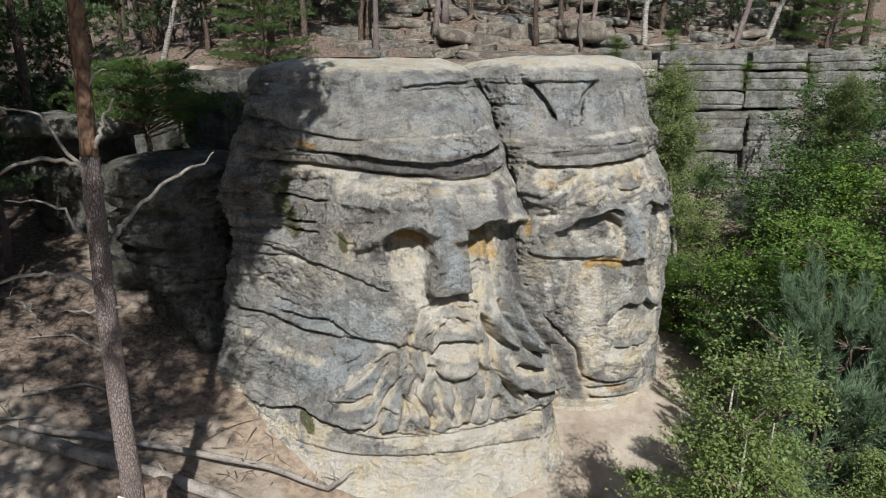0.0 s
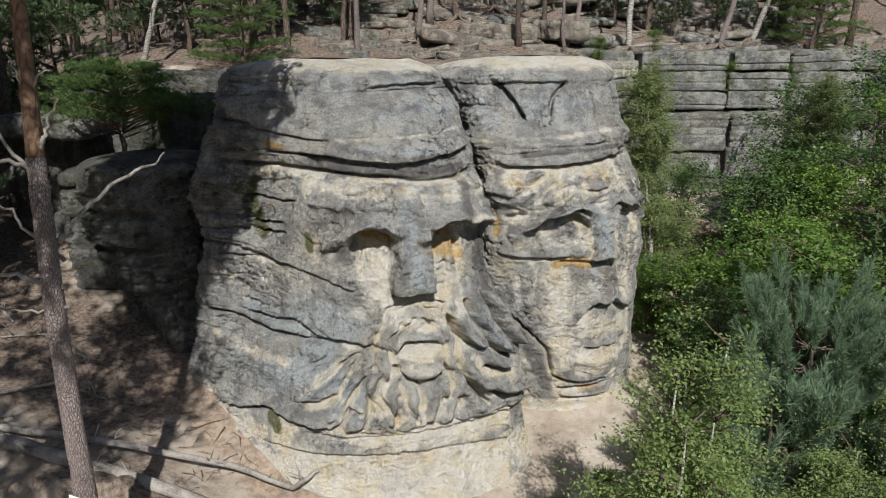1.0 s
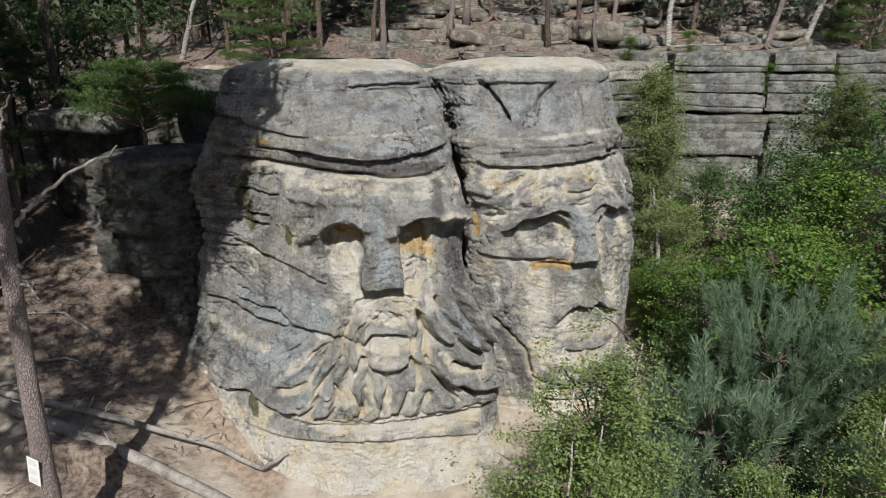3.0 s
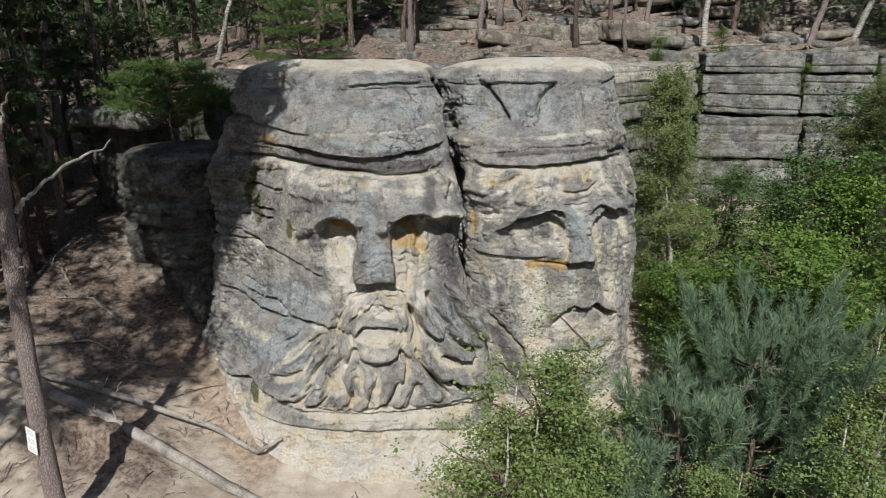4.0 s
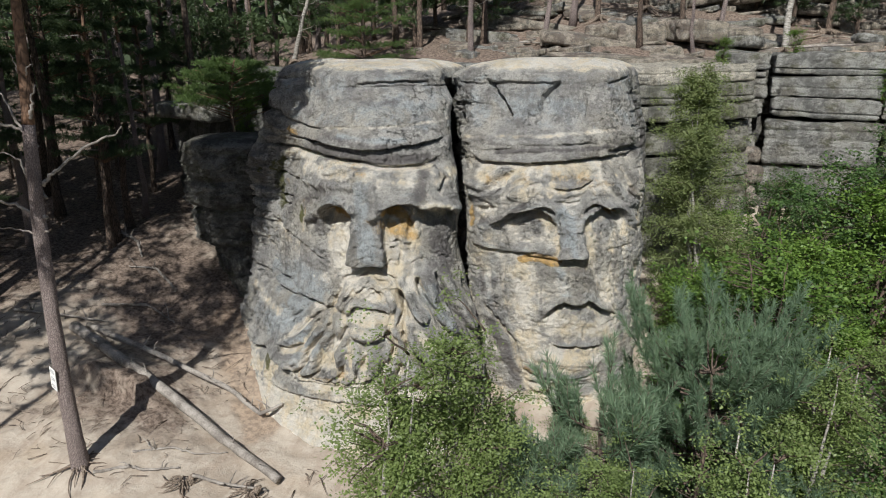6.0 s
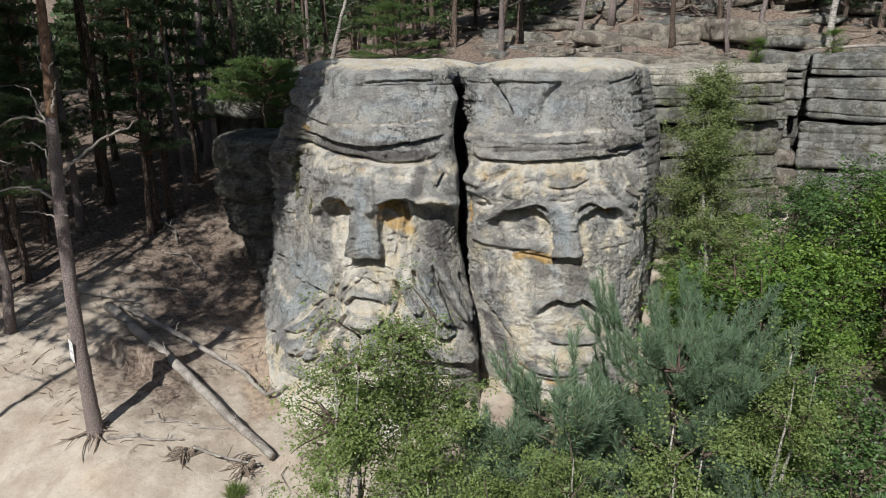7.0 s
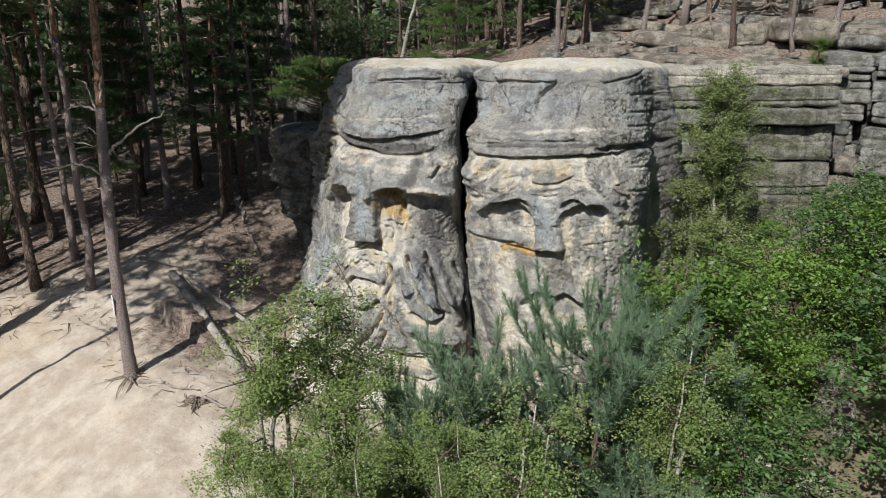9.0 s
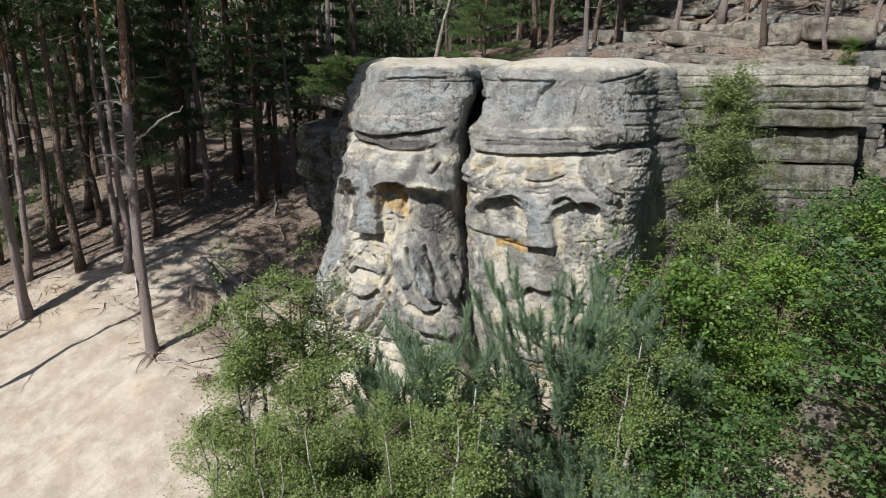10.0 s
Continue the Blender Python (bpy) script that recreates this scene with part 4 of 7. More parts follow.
rib(B, 0.15, 0.15, [(-24.8, 6.18), (-16.7, 6.18), (-8.2, 6.29)])
rib(B, 0.16, 0.15, [(29.2, 6.77), (30.8, 6.46), (38.0, 6.08), (47.5, 5.94)])
cut(B, 0.07, 0.1, [(-26.8, 6.30), (-21.2, 6.21), (-15.9, 6.38), (-10.9, 6.75)])
cut(B, 0.08, 0.06, [(-7.5, 6.46), (3.7, 6.51), (12.3, 6.58), (19.8, 6.67)])
cut(B, 0.06, 0.06, [(8.1, 6.18), (14.7, 6.20), (19.6, 6.27)])
cut(B, 0.09, 0.08, [(24.6, 6.79), (27.1, 6.42), (36.0, 6.06)])
cut(B, 0.055, 0.119, [(-23.5, 5.77), (-16.5, 5.87)])
rib(B, 0.12, 0.13, [(-19.4, 5.39), (-13.0, 5.56), (-6.8, 5.83), (-0.8, 5.96), (5.2, 5.98), (8.3, 5.88)])
socket(B, 0.42, 0.02, [(-1.0, 5.52), (-11.5, 5.42), (7.0, 5.52), (-1.0, 5.88), (-2.0, 4.9)])
rib(B, 0.11, 0.12, [(18.8, 5.64), (22.7, 5.86), (30.4, 5.91), (40.7, 5.73), (44.8, 5.48)])
socket(B, 0.42, 0.02, [(28.5, 5.52), (18.5, 5.54), (39.5, 5.42), (28.0, 5.88), (29.5, 4.94)])
wedge(B, 0.08, 0.3, [(12.6, 5.97), (14.6, 4.76), (9.6, 5.99), (16.0, 5.95), (9.6, 4.83), (20.2, 4.76)])
cut(B, 0.03, 0.1, [(-4.1, 4.71), (-0.1, 4.75), (6.1, 4.68), (9.3, 4.62)])
rib(B, 0.12, 0.1, [(-11.7, 4.96), (-3.3, 4.93), (5.9, 4.96)])
rib(B, 0.12, 0.1, [(7.9, 2.12), (16.3, 1.89), (27.7, 1.90)])
cut(B, 0.04, 0.14, [(-6.8, 2.22), (-3.8, 1.69), (8.3, 1.48), (19.6, 1.47), (30.1, 1.54)])
cut(B, 0.05, 0.2, [(-2.1, 1.37), (8.6, 1.30), (22.0, 1.24)])
cut(B, 0.04, 0.14, [(-0.2, 1.04), (9.2, 1.01), (24.6, 0.88)])
cut(B, 0.05, 0.2, [(-19.7, 3.31), (-13.3, 2.91), (-6.9, 2.49), (-4.2, 1.86)])
cut(B, 0.06, 0.06, [(22.2, 4.62), (24.3, 4.09), (29.8, 3.44)])
cut(B, 0.06, 0.06, [(32.2, 4.89), (31.3, 4.32), (36.2, 3.67)])
cut(B, 0.06, 0.06, [(-11.5, 4.54), (-12.2, 3.81), (-9.6, 3.10)])
cut(B, 0.06, 0.06, [(-18.2, 4.47), (-16.7, 3.76), (-12.9, 2.91)])
cut(B, 0.06, 0.06, [(37.5, 4.98), (40.3, 4.23), (40.4, 3.47)])
pale(A, 0.28, 1, [(8.5, 5.61), (8.2, 5.00), (8.9, 4.69)])
pale(A, 0.3, 0.9, [(26.4, 5.58), (27.7, 4.94), (26.6, 4.46)])
pale(A, 0.3, 0.8, [(19.0, 4.40), (20.0, 4.06), (25.7, 4.02)])
pale(A, 0.22, 1, [(15.5, 3.50), (19.4, 3.38), (23.2, 3.44)])
pale(A, 0.2, 0.8, [(15.9, 3.16), (19.1, 3.10), (22.4, 3.13)])
pale(A, 0.3, 0.7, [(32.2, 5.65), (30.1, 4.66), (30.7, 4.19)])
pale(A, 0.25, 0.7, [(-14.7, 6.72), (-1.8, 6.79), (9.6, 6.80), (19.1, 6.72)])
pale(A, 0.2, 0.6, [(22.5, 6.82), (32.2, 6.74), (49.3, 6.66)])
pale(A, 0.25, 0.5, [(11.6, 4.07), (8.8, 4.28), (7.3, 4.51)])
pale(A, 0.3, 0.35, [(-40.4, 4.73), (-22.3, 4.78), (-9.5, 4.56)])
pale(A, 0.3, 0.5, [(-9.7, 5.31), (-6.1, 4.98)])
pale(A, 0.16, 0.6, [(-52.9, 2.90), (-35.5, 2.81), (-16.6, 2.90)])
pale(A, 0.45, 1, [(-15.8, 1.37), (-8.8, 0.90), (1.7, 0.88)])
pale(A, 0.5, 1, [(-3.3, 0.91), (11.1, 1.02), (30.1, 0.91), (48.9, 0.69)])
pale(A, 0.3, 0.8, [(-55.9, 1.39), (-40.5, 1.20), (-23.3, 1.23)])
pale(A, 0.16, 0.8, [(-3.4, 1.94), (11.5, 1.83), (27.7, 1.73), (42.2, 1.68)])
pale(A, 0.15, 0.7, [(-9.9, 2.18), (0.0, 2.49), (8.4, 2.27), (17.1, 2.07), (25.0, 2.12)])
pale(A, 0.2, 0.6, [(35.8, 2.72), (44.3, 2.43)])
pale(A, 0.5, 1, [(-44.5, 0.74), (-17.4, 0.50), (4.0, 0.62)])
pale(A, 0.5, 1, [(15.5, 0.64), (31.8, 0.54), (48.7, 0.32)])
pale(B, 0.3, 0.8, [(-3.0, 4.45), (-1.5, 3.60), (-3.0, 2.71)])
pale(B, 0.22, 0.39, [(-11.8, 5.10), (-2.3, 5.02), (5.8, 5.18)])
pale(B, 0.22, 0.39, [(23.1, 5.30), (30.5, 5.11), (39.4, 5.24)])
pale(B, 0.25, 1, [(8.4, 2.96), (20.3, 2.94), (34.9, 2.67)])
pale(B, 0.25, 0.8, [(28.0, 4.50), (31.0, 3.73), (37.5, 2.40)])
pale(B, 0.25, 0.7, [(-22.4, 6.67), (-8.9, 6.63), (7.6, 6.81), (24.0, 6.79)])
pale(B, 0.25, 0.6, [(-12.3, 6.20), (-0.2, 6.38), (17.2, 6.40)])
pale(B, 0.3, 0.8, [(7.7, 1.84), (21.9, 1.94), (33.9, 2.19)])
pale(B, 0.35, 0.9, [(-0.9, 1.36), (12.3, 0.73), (28.5, 0.82)])
pale(B, 0.4, 1, [(-9.4, 0.48), (4.6, 0.48), (26.5, 0.47)])
pale(B, 0.5, 1, [(-9.1, -0.09), (7.8, -0.12), (30.0, -0.12)])
pale(A, 0.12, 0.8, [(-42.4, 6.80), (-26.5, 6.92), (-7.0, 6.89)])
pale(B, 0.2, 0.6, [(-25.5, 4.38), (-15.9, 4.35)])
pale(A, 0.18, 0.6, [(23.2, 4.27), (24.0, 3.86)])
ochre(B, 0.09, 1, [(-5.2, 4.68), (-0.1, 4.71), (7.2, 4.62)])
ochre(A, 0.14, 0.9, [(6.1, 5.81), (9.3, 5.79), (12.3, 5.72)])
ochre(A, 0.12, 0.45, [(13.0, 6.87), (16.9, 6.77)])
ochre(A, 0.15, 0.9, [(25.0, 5.90), (28.8, 5.81), (30.5, 5.60)])
ochre(B, 0.12, 0.8, [(-26.6, 5.70), (-25.9, 5.39)])
ochre(B, 0.1, 0.8, [(27.2, 5.86), (34.1, 5.70)])
ochre(A, 0.08, 0.8, [(-36.0, 7.54), (-25.8, 7.44)])
ochre(A, 0.12, 0.35, [(-5.4, 6.81), (0.3, 6.77)])
ochre(A, 0.1, 0.4, [(-11.6, 5.83), (-7.5, 5.52)])
ochre(A, 0.12, 0.35, [(-40.8, 6.21), (-30.4, 6.09)])
ochre(B, 0.14, 0.4, [(-1.3, 1.76), (8.8, 1.26), (24.0, 1.15)])
ochre(A, 0.1, 0.35, [(-3.4, 1.88), (4.3, 1.94), (14.1, 2.02)])
ochre(A, 0.2, 0.5, [(19.7, 5.74), (32.1, 5.27)])
ochre(A, 0.1, 0.25, [(5.7, 3.12), (7.9, 3.48)])
ochre(B, 0.25, 0.35, [(-17.4, 6.57), (3.5, 6.65), (29.4, 6.52)])
moss(A, 0.22, 1.0, [(-45.0, 6.39), (-43.5, 6.20), (-36.1, 5.79)])
moss(A, 0.17, 1.0, [(-39.2, 5.69), (-33.3, 5.55)])
moss(A, 0.14, 1.0, [(-12.7, 5.64), (-11.0, 5.41)])
moss(A, 0.13, 1.4, [(-21.5, 1.69), (-18.4, 1.53)])
moss(A, 0.1, 0.6, [(-55.9, 6.33), (-54.9, 6.20)])
moss(A, 0.1, 0.5, [(-20.9, 6.55), (-18.7, 5.70)])
moss(A, 0.2, 0.7, [(-41.1, 6.66), (-44.5, 5.92)])
# darker strokes under the brims, in hollows and on the outer sides
dark_tone(A, 0.1, 0.8, [(-2.3, 7.03), (13.1, 7.04), (23.0, 7.00), (38.5, 7.10)])
dark_tone(A, 0.2, 0.7, [(38.0, 5.31), (40.3, 4.73), (36.7, 4.44)])
dark_tone(A, 0.35, 0.8, [(40.2, 5.29), (41.9, 4.55)])
dark_tone(A, 0.25, 0.5, [(38.8, 4.00), (43.5, 3.24)])
dark_tone(B, 0.2, 0.8, [(-16.5, 2.90), (-9.9, 2.20), (-6.5, 1.36)])
dark_tone(B, 0.3, 0.5, [(62.5, 7.29), (42.1, 6.05)])
dark_tone(B, 0.6, 0.6, [(121.0, 8.18), (135.0, 6.87), (131.9, 4.54)])
dark_tone(A, 0.3, 0.5, [(0.8, 5.31), (-1.1, 5.53)])
dark_tone(B, 0.25, 0.5, [(-14.6, 4.07), (-15.3, 3.18)])
dark_tone(A, 0.3, 0.4, [(5.6, 8.57), (26.0, 8.22)])
dark_tone(A, 0.8, 0.5, [(-62.7, 8.46), (-53.1, 7.48), (-55.1, 6.18)])
dark_tone(A, 0.1, 0.6, [(-2.1, 7.58), (13.2, 7.37), (34.0, 7.34)])
slate(A, 0.22, 0.8, [(17.5, 6.57), (18.2, 5.75), (19.3, 4.88)])
slate(A, 0.5, 0.7, [(-1.0, 3.82), (-8.3, 3.36)])
slate(A, 0.3, 0.4, [(5.8, 8.22), (13.7, 7.90)])
slate(B, 0.3, 0.5, [(-41.9, 8.30), (-32.5, 8.05)])
slate(A, 0.3, 0.5, [(35.6, 4.11), (40.4, 3.43)])
slate(A, 0.4, 0.4, [(-0.3, 2.93), (8.4, 2.47)])
# pale brim edges: cream stone plus the light on their slope, painted in
pale(A, 0.06, 0.45, [(-2.4, 7.68), (13.5, 7.74), (24.2, 7.78), (37.7, 7.86), (53.0, 7.92)])
pale(B, 0.07, 0.5, [(-37.3, 7.48), (-16.9, 7.51), (9.6, 7.59), (27.9, 7.66), (57.5, 7.63)])
pale(A, 0.3, 0.3, [(-1.0, 3.95), (5.7, 4.27), (11.7, 4.29)])
pale(A, 0.35, 1, [(-5.2, 1.12), (10.6, 1.16), (28.3, 1.03), (42.4, 0.84)])
pale(A, 0.3, 0.9, [(5.9, 1.71), (20.6, 1.58), (38.2, 1.51)])
pale(A, 0.1, 0.5, [(-45.4, 9.24), (-16.2, 9.31), (60.0, 9.26)])
pale(B, 0.14, 0.5, [(-52.7, 9.20), (-26.5, 9.27), (29.6, 9.22)])
pale(A, 0.22, 0.7, [(11.7, 4.35), (18.6, 4.07), (27.0, 3.88)])
pale(B, 0.4, 0.7, [(-4.4, 4.21), (-1.2, 3.04), (0.5, 2.12)])
pale(B, 0.3, 0.7, [(27.1, 4.28), (30.7, 3.51)])
pale(A, 0.3, 0.3, [(-48.7, 4.28), (-20.1, 4.41), (-5.9, 4.35)])
pale(A, 0.2, 0.8, [(34.8, 6.11), (42.2, 5.99)])
pale(A, 0.12, 0.6, [(1.8, 3.41), (-3.7, 2.86), (-10.5, 2.39)])
pale(A, 0.1, 0.6, [(11.2, 3.05), (9.7, 2.59)])
slate(A, 0.3, 0.5, [(18.0, 8.23), (30.3, 8.21)])
slate(A, 0.5, 0.7, [(-27.3, 3.51), (-9.4, 4.05), (0.8, 3.97)])
slate(A, 0.55, 0.7, [(-23.6, 2.56), (-7.6, 2.90), (1.5, 2.51)])
slate(B, 0.4, 0.5, [(-33.2, 8.26), (-13.5, 8.16), (9.4, 8.32)])
slate(B, 0.25, 0.6, [(8.7, 5.87), (11.4, 5.18)])
slate(A, 0.35, 0.5, [(26.2, 8.16), (45.8, 8.27)])
slate(A, 0.1, 0.6, [(6.2, 7.53), (19.9, 7.49), (30.6, 7.51)])
dark_tone(A, 0.1, 1, [(4.1, 7.07), (14.8, 7.01), (26.4, 7.02), (38.5, 7.10)])
dark_tone(A, 0.06, 0.6, [(-17.6, 7.35), (-1.8, 7.29)])
dark_tone(B, 0.08, 0.7, [(-18.3, 7.19), (1.7, 7.27), (21.8, 7.26), (46.9, 7.29)])
dark_tone(A, 0.25, 0.7, [(52.7, 3.45), (50.2, 2.91), (52.0, 2.45)])
dark_tone(A, 0.3, 0.5, [(-10.3, 5.79), (-5.5, 6.08), (4.6, 6.42)])
dark_tone(A, 0.2, 0.7, [(34.0, 6.32), (35.9, 6.71)])
cut(A, 0.02, 0.05, [(15.9, 4.21), (18.6, 4.07), (20.1, 4.11), (21.6, 3.98)])
cut(A, 0.02, 0.05, [(15.1, 4.02), (16.8, 3.90)])
cut(A, 0.035, 0.12, [(26.3, 2.97), (28.0, 2.74), (28.8, 2.55)])
cut(A, 0.03, 0.1, [(11.1, 2.76), (12.4, 2.70), (13.7, 2.74)])
cut(A, 0.03, 0.1, [(-0.0, 1.94), (1.5, 1.86), (2.7, 1.86)])
cut(A, 0.03, 0.08, [(7.1, 2.47), (9.0, 2.34), (9.9, 2.15)])
cut(A, 0.03, 0.07, [(18.7, 2.56), (19.1, 2.27), (18.3, 2.05)])
cut(A, 0.03, 0.07, [(-10.9, 2.54), (-4.8, 2.40), (-1.5, 2.43)])
cut(A, 0.035, 0.12, [(37.0, 2.23), (40.3, 2.00), (43.9, 1.96)])
cut(A, 0.04, 0.12, [(32.4, 2.34), (34.5, 2.09)])
cut(A, 0.035, 0.1, [(47.9, 3.57), (51.1, 3.09), (50.1, 3.04)])
cut(A, 0.02, 0.05, [(32.8, 8.68), (34.3, 8.42), (35.8, 8.02)])
cut(A, 0.03, 0.08, [(44.1, 8.40), (46.8, 8.60)])
cut(A, 0.05, 0.2, [(40.3, 6.29), (43.5, 6.61)])
cut(B, 0.025, 0.06, [(-21.9, 7.31), (-6.7, 7.34), (10.6, 7.40)])
cut(B, 0.025, 0.06, [(-13.8, 7.14), (-0.4, 7.21)])
cut(B, 0.08, 0.1, [(39.9, 6.84), (43.1, 6.32), (52.2, 5.84)])
cut(B, 0.03, 0.08, [(6.5, 6.12), (11.6, 6.07), (15.9, 6.12)])
cut(B, 0.025, 0.06, [(29.0, 4.86), (43.4, 4.93)])
pale(B, 0.7, 0.45, [(-11.5, 4.39), (-4.4, 3.29), (2.4, 2.43)])
pale(B, 0.6, 0.4, [(23.8, 4.39), (32.2, 3.10), (31.1, 1.85)])
pale(B, 0.4, 0.4, [(-21.6, 6.41), (-0.5, 6.57), (28.9, 6.40)])
pale(A, 0.6, 0.42, [(0.1, 2.38), (12.2, 2.37), (23.8, 2.39)])
pale(A, 0.5, 0.4, [(25.7, 4.02), (29.9, 3.03), (42.0, 2.08)])
pale(A, 0.5, 0.4, [(14.4, 4.08), (11.3, 3.16)])
pale(A, 0.5, 0.15, [(-37.3, 4.14), (-19.6, 4.15)])
pale(B, 0.5, 0.35, [(-15.7, 6.28), (13.6, 6.29), (36.5, 6.34)])
slate(B, 0.16, 0.7, [(12.3, 5.84), (13.6, 5.29), (14.9, 4.87)])
slate(B, 0.25, 0.5, [(-15.9, 4.50), (-16.5, 3.46), (-12.7, 2.61)])
slate(B, 0.2, 0.5, [(9.4, 4.48), (12.1, 3.89)])
slate(B, 0.3, 0.4, [(37.4, 4.84), (43.4, 3.27)])
dark_tone(B, 0.2, 0.5, [(-22.9, 4.42), (-20.1, 3.42), (-15.1, 2.57)])
dark_tone(B, 0.15, 0.5, [(9.3, 4.62), (18.6, 4.43), (26.2, 3.78)])
dark_tone(B, 0.12, 0.6, [(-20.9, 5.52), (-12.1, 5.66), (-3.9, 5.98)])
dark_tone(B, 0.3, 0.4, [(-26.4, 6.37), (-23.5, 5.84)])
rib(A, 0.05, 0.11, [(10.5, 3.01), (10.4, 3.56), (13.7, 4.09), (19.1, 4.32), (24.4, 4.13), (27.0, 3.61), (26.3, 3.01)])
cut(A, 0.03, 0.12, [(8.3, 2.86), (8.0, 3.57), (11.9, 4.29), (19.1, 4.56), (26.2, 4.31), (29.0, 3.64), (28.2, 2.94)])
cut(A, 0.022, 0.08, [(12.4, 3.28), (12.7, 3.59), (15.3, 3.98), (19.1, 4.15), (23.0, 4.00), (25.2, 3.62), (25.4, 3.32)])
rib(A, 0.05, 0.09, [(6.1, 2.83), (5.8, 3.56), (10.1, 4.37)])
rib(A, 0.05, 0.09, [(30.2, 2.92), (31.0, 3.52), (28.3, 4.28)])
pale(B, 0.16, 0.8, [(7.3, 3.03), (17.6, 3.02), (34.7, 2.75)])
pale(B, 0.2, 0.6, [(8.9, 2.35), (18.5, 2.16), (32.4, 2.12)])
pale(A, 0.22, 0.7, [(13.7, 4.03), (19.1, 4.24), (25.1, 4.05)])
cut(A, 0.03, 0.14, [(-52.8, 7.80), (-44.8, 7.80), (-29.0, 7.70), (-13.9, 7.64), (-5.8, 7.63)])
cut(A, 0.05, 0.06, [(-5.9, 7.64), (6.1, 7.70), (15.3, 7.72), (28.0, 7.78), (40.7, 7.86)])
ledge(A, 0.06, 0.25, 0.2, 0.12, [(-17.6, 7.34), (-6.3, 7.36), (6.3, 7.31), (14.8, 7.26), (22.7, 7.31), (32.0, 7.38), (39.7, 7.45), (46.4, 7.54)])
cut(A, 0.03, 0.12, [(-42.7, 7.37), (-28.4, 7.33), (-17.6, 7.33), (-8.8, 7.34)])
cut(A, 0.045, 0.22, [(-58.2, 7.05), (-50.4, 7.02), (-43.4, 7.02), (-26.7, 7.01), (-9.9, 7.01), (2.0, 7.01), (7.8, 6.97), (16.4, 6.95), (21.9, 6.87), (29.5, 6.87), (34.2, 6.88), (40.7, 6.98)])
ledge(A, 0.06, 0.3, 0.15, 0.4, [(-18.0, 8.62), (-32.0, 8.56), (-43.2, 8.39), (-45.6, 8.16), (-46.2, 7.90)])
ledge(A, 0.12, 0.16, 0.06, 0.1, [(2.3, 5.78), (4.5, 5.94), (7.0, 6.07), (9.5, 6.09), (12.0, 6.05), (13.9, 5.87)])
ledge(A, 0.12, 0.18, 0.06, 0.1, [(22.4, 6.00), (24.2, 6.07), (27.4, 6.17), (30.1, 6.17), (32.4, 6.07), (35.1, 5.91), (38.2, 5.84)])
ledge(A, 0.08, 0.08, 0.12, 0.05, [(4.4, 1.92), (6.3, 2.10), (6.9, 2.28), (6.3, 2.46), (5.7, 2.67)])
ledge(A, 0.08, 0.08, 0.12, 0.05, [(9.4, 1.93), (11.9, 2.07), (12.8, 2.32), (12.3, 2.54), (11.7, 2.70)])
ledge(A, 0.08, 0.08, 0.12, 0.05, [(14.2, 1.91), (16.2, 2.04), (17.0, 2.29), (16.1, 2.47)])
ledge(A, 0.1, 0.1, 0.14, 0.05, [(20.5, 1.90), (22.0, 2.05), (22.8, 2.26), (22.5, 2.34), (24.2, 2.48), (25.2, 2.73), (25.9, 2.91)])
ledge(A, 0.1, 0.1, 0.12, 0.05, [(-1.5, 1.87), (0.5, 2.03), (1.2, 2.20), (2.8, 2.34), (5.8, 2.38)])
ledge(A, 0.06, 0.1, 0.1, 0.04, [(11.2, 2.93), (11.9, 3.16), (11.8, 3.44), (11.5, 3.72)])
ledge(A, 0.07, 0.12, 0.08, 0.05, [(-4.6, 2.32), (-1.7, 2.39), (0.7, 2.61), (2.8, 2.91), (5.7, 3.35)])
ledge(A, 0.05, 0.1, 0.06, 0.04, [(-14.0, 2.20), (-8.4, 2.38), (-5.8, 2.48)])
ledge(A, 0.1, 0.1, 0.14, 0.06, [(34.5, 1.99), (33.1, 2.22), (31.0, 2.50), (29.0, 2.69), (28.4, 2.87)])
ledge(A, 0.12, 0.1, 0.14, 0.06, [(35.9, 2.45), (37.8, 2.20), (40.2, 2.06), (43.0, 2.09)])
ledge(A, 0.1, 0.1, 0.14, 0.06, [(29.5, 3.73), (30.3, 3.58), (32.2, 3.43), (34.1, 3.36)])
ledge(A, 0.12, 0.1, 0.14, 0.06, [(37.4, 2.89), (39.7, 2.70), (42.3, 2.70), (44.1, 2.82)])
ledge(A, 0.1, 0.12, 0.14, 0.06, [(39.5, 3.20), (38.3, 3.42), (36.7, 3.60), (35.5, 3.76), (34.5, 3.96), (33.4, 4.15)])
ledge(A, 0.1, 0.12, 0.14, 0.06, [(44.1, 2.90), (42.2, 3.22), (41.2, 3.59), (39.3, 3.87), (37.6, 4.20)])
ledge(A, 0.1, 0.14, 0.3, 0.1, [(13.0, 3.39), (14.4, 3.59), (15.6, 3.68), (18.3, 3.65), (21.0, 3.66), (23.7, 3.60), (24.7, 3.47)])
ledge(A, 0.12, 0.16, 0.12, 0.06, [(13.3, 3.17), (15.1, 2.99), (17.7, 2.89), (20.3, 2.91), (23.0, 3.03), (24.2, 3.17)])
ledge(A, 0.06, 0.12, 0.12, 0.07, [(-13.9, 1.66), (-8.9, 1.78), (-3.0, 1.82), (-0.6, 1.93)])
ledge(A, 0.06, 0.12, 0.12, 0.07, [(0.6, 1.85), (5.9, 1.91), (12.0, 1.90), (17.0, 1.94), (23.4, 1.92), (29.0, 1.86), (35.2, 1.79), (40.2, 1.78), (47.2, 1.66)])
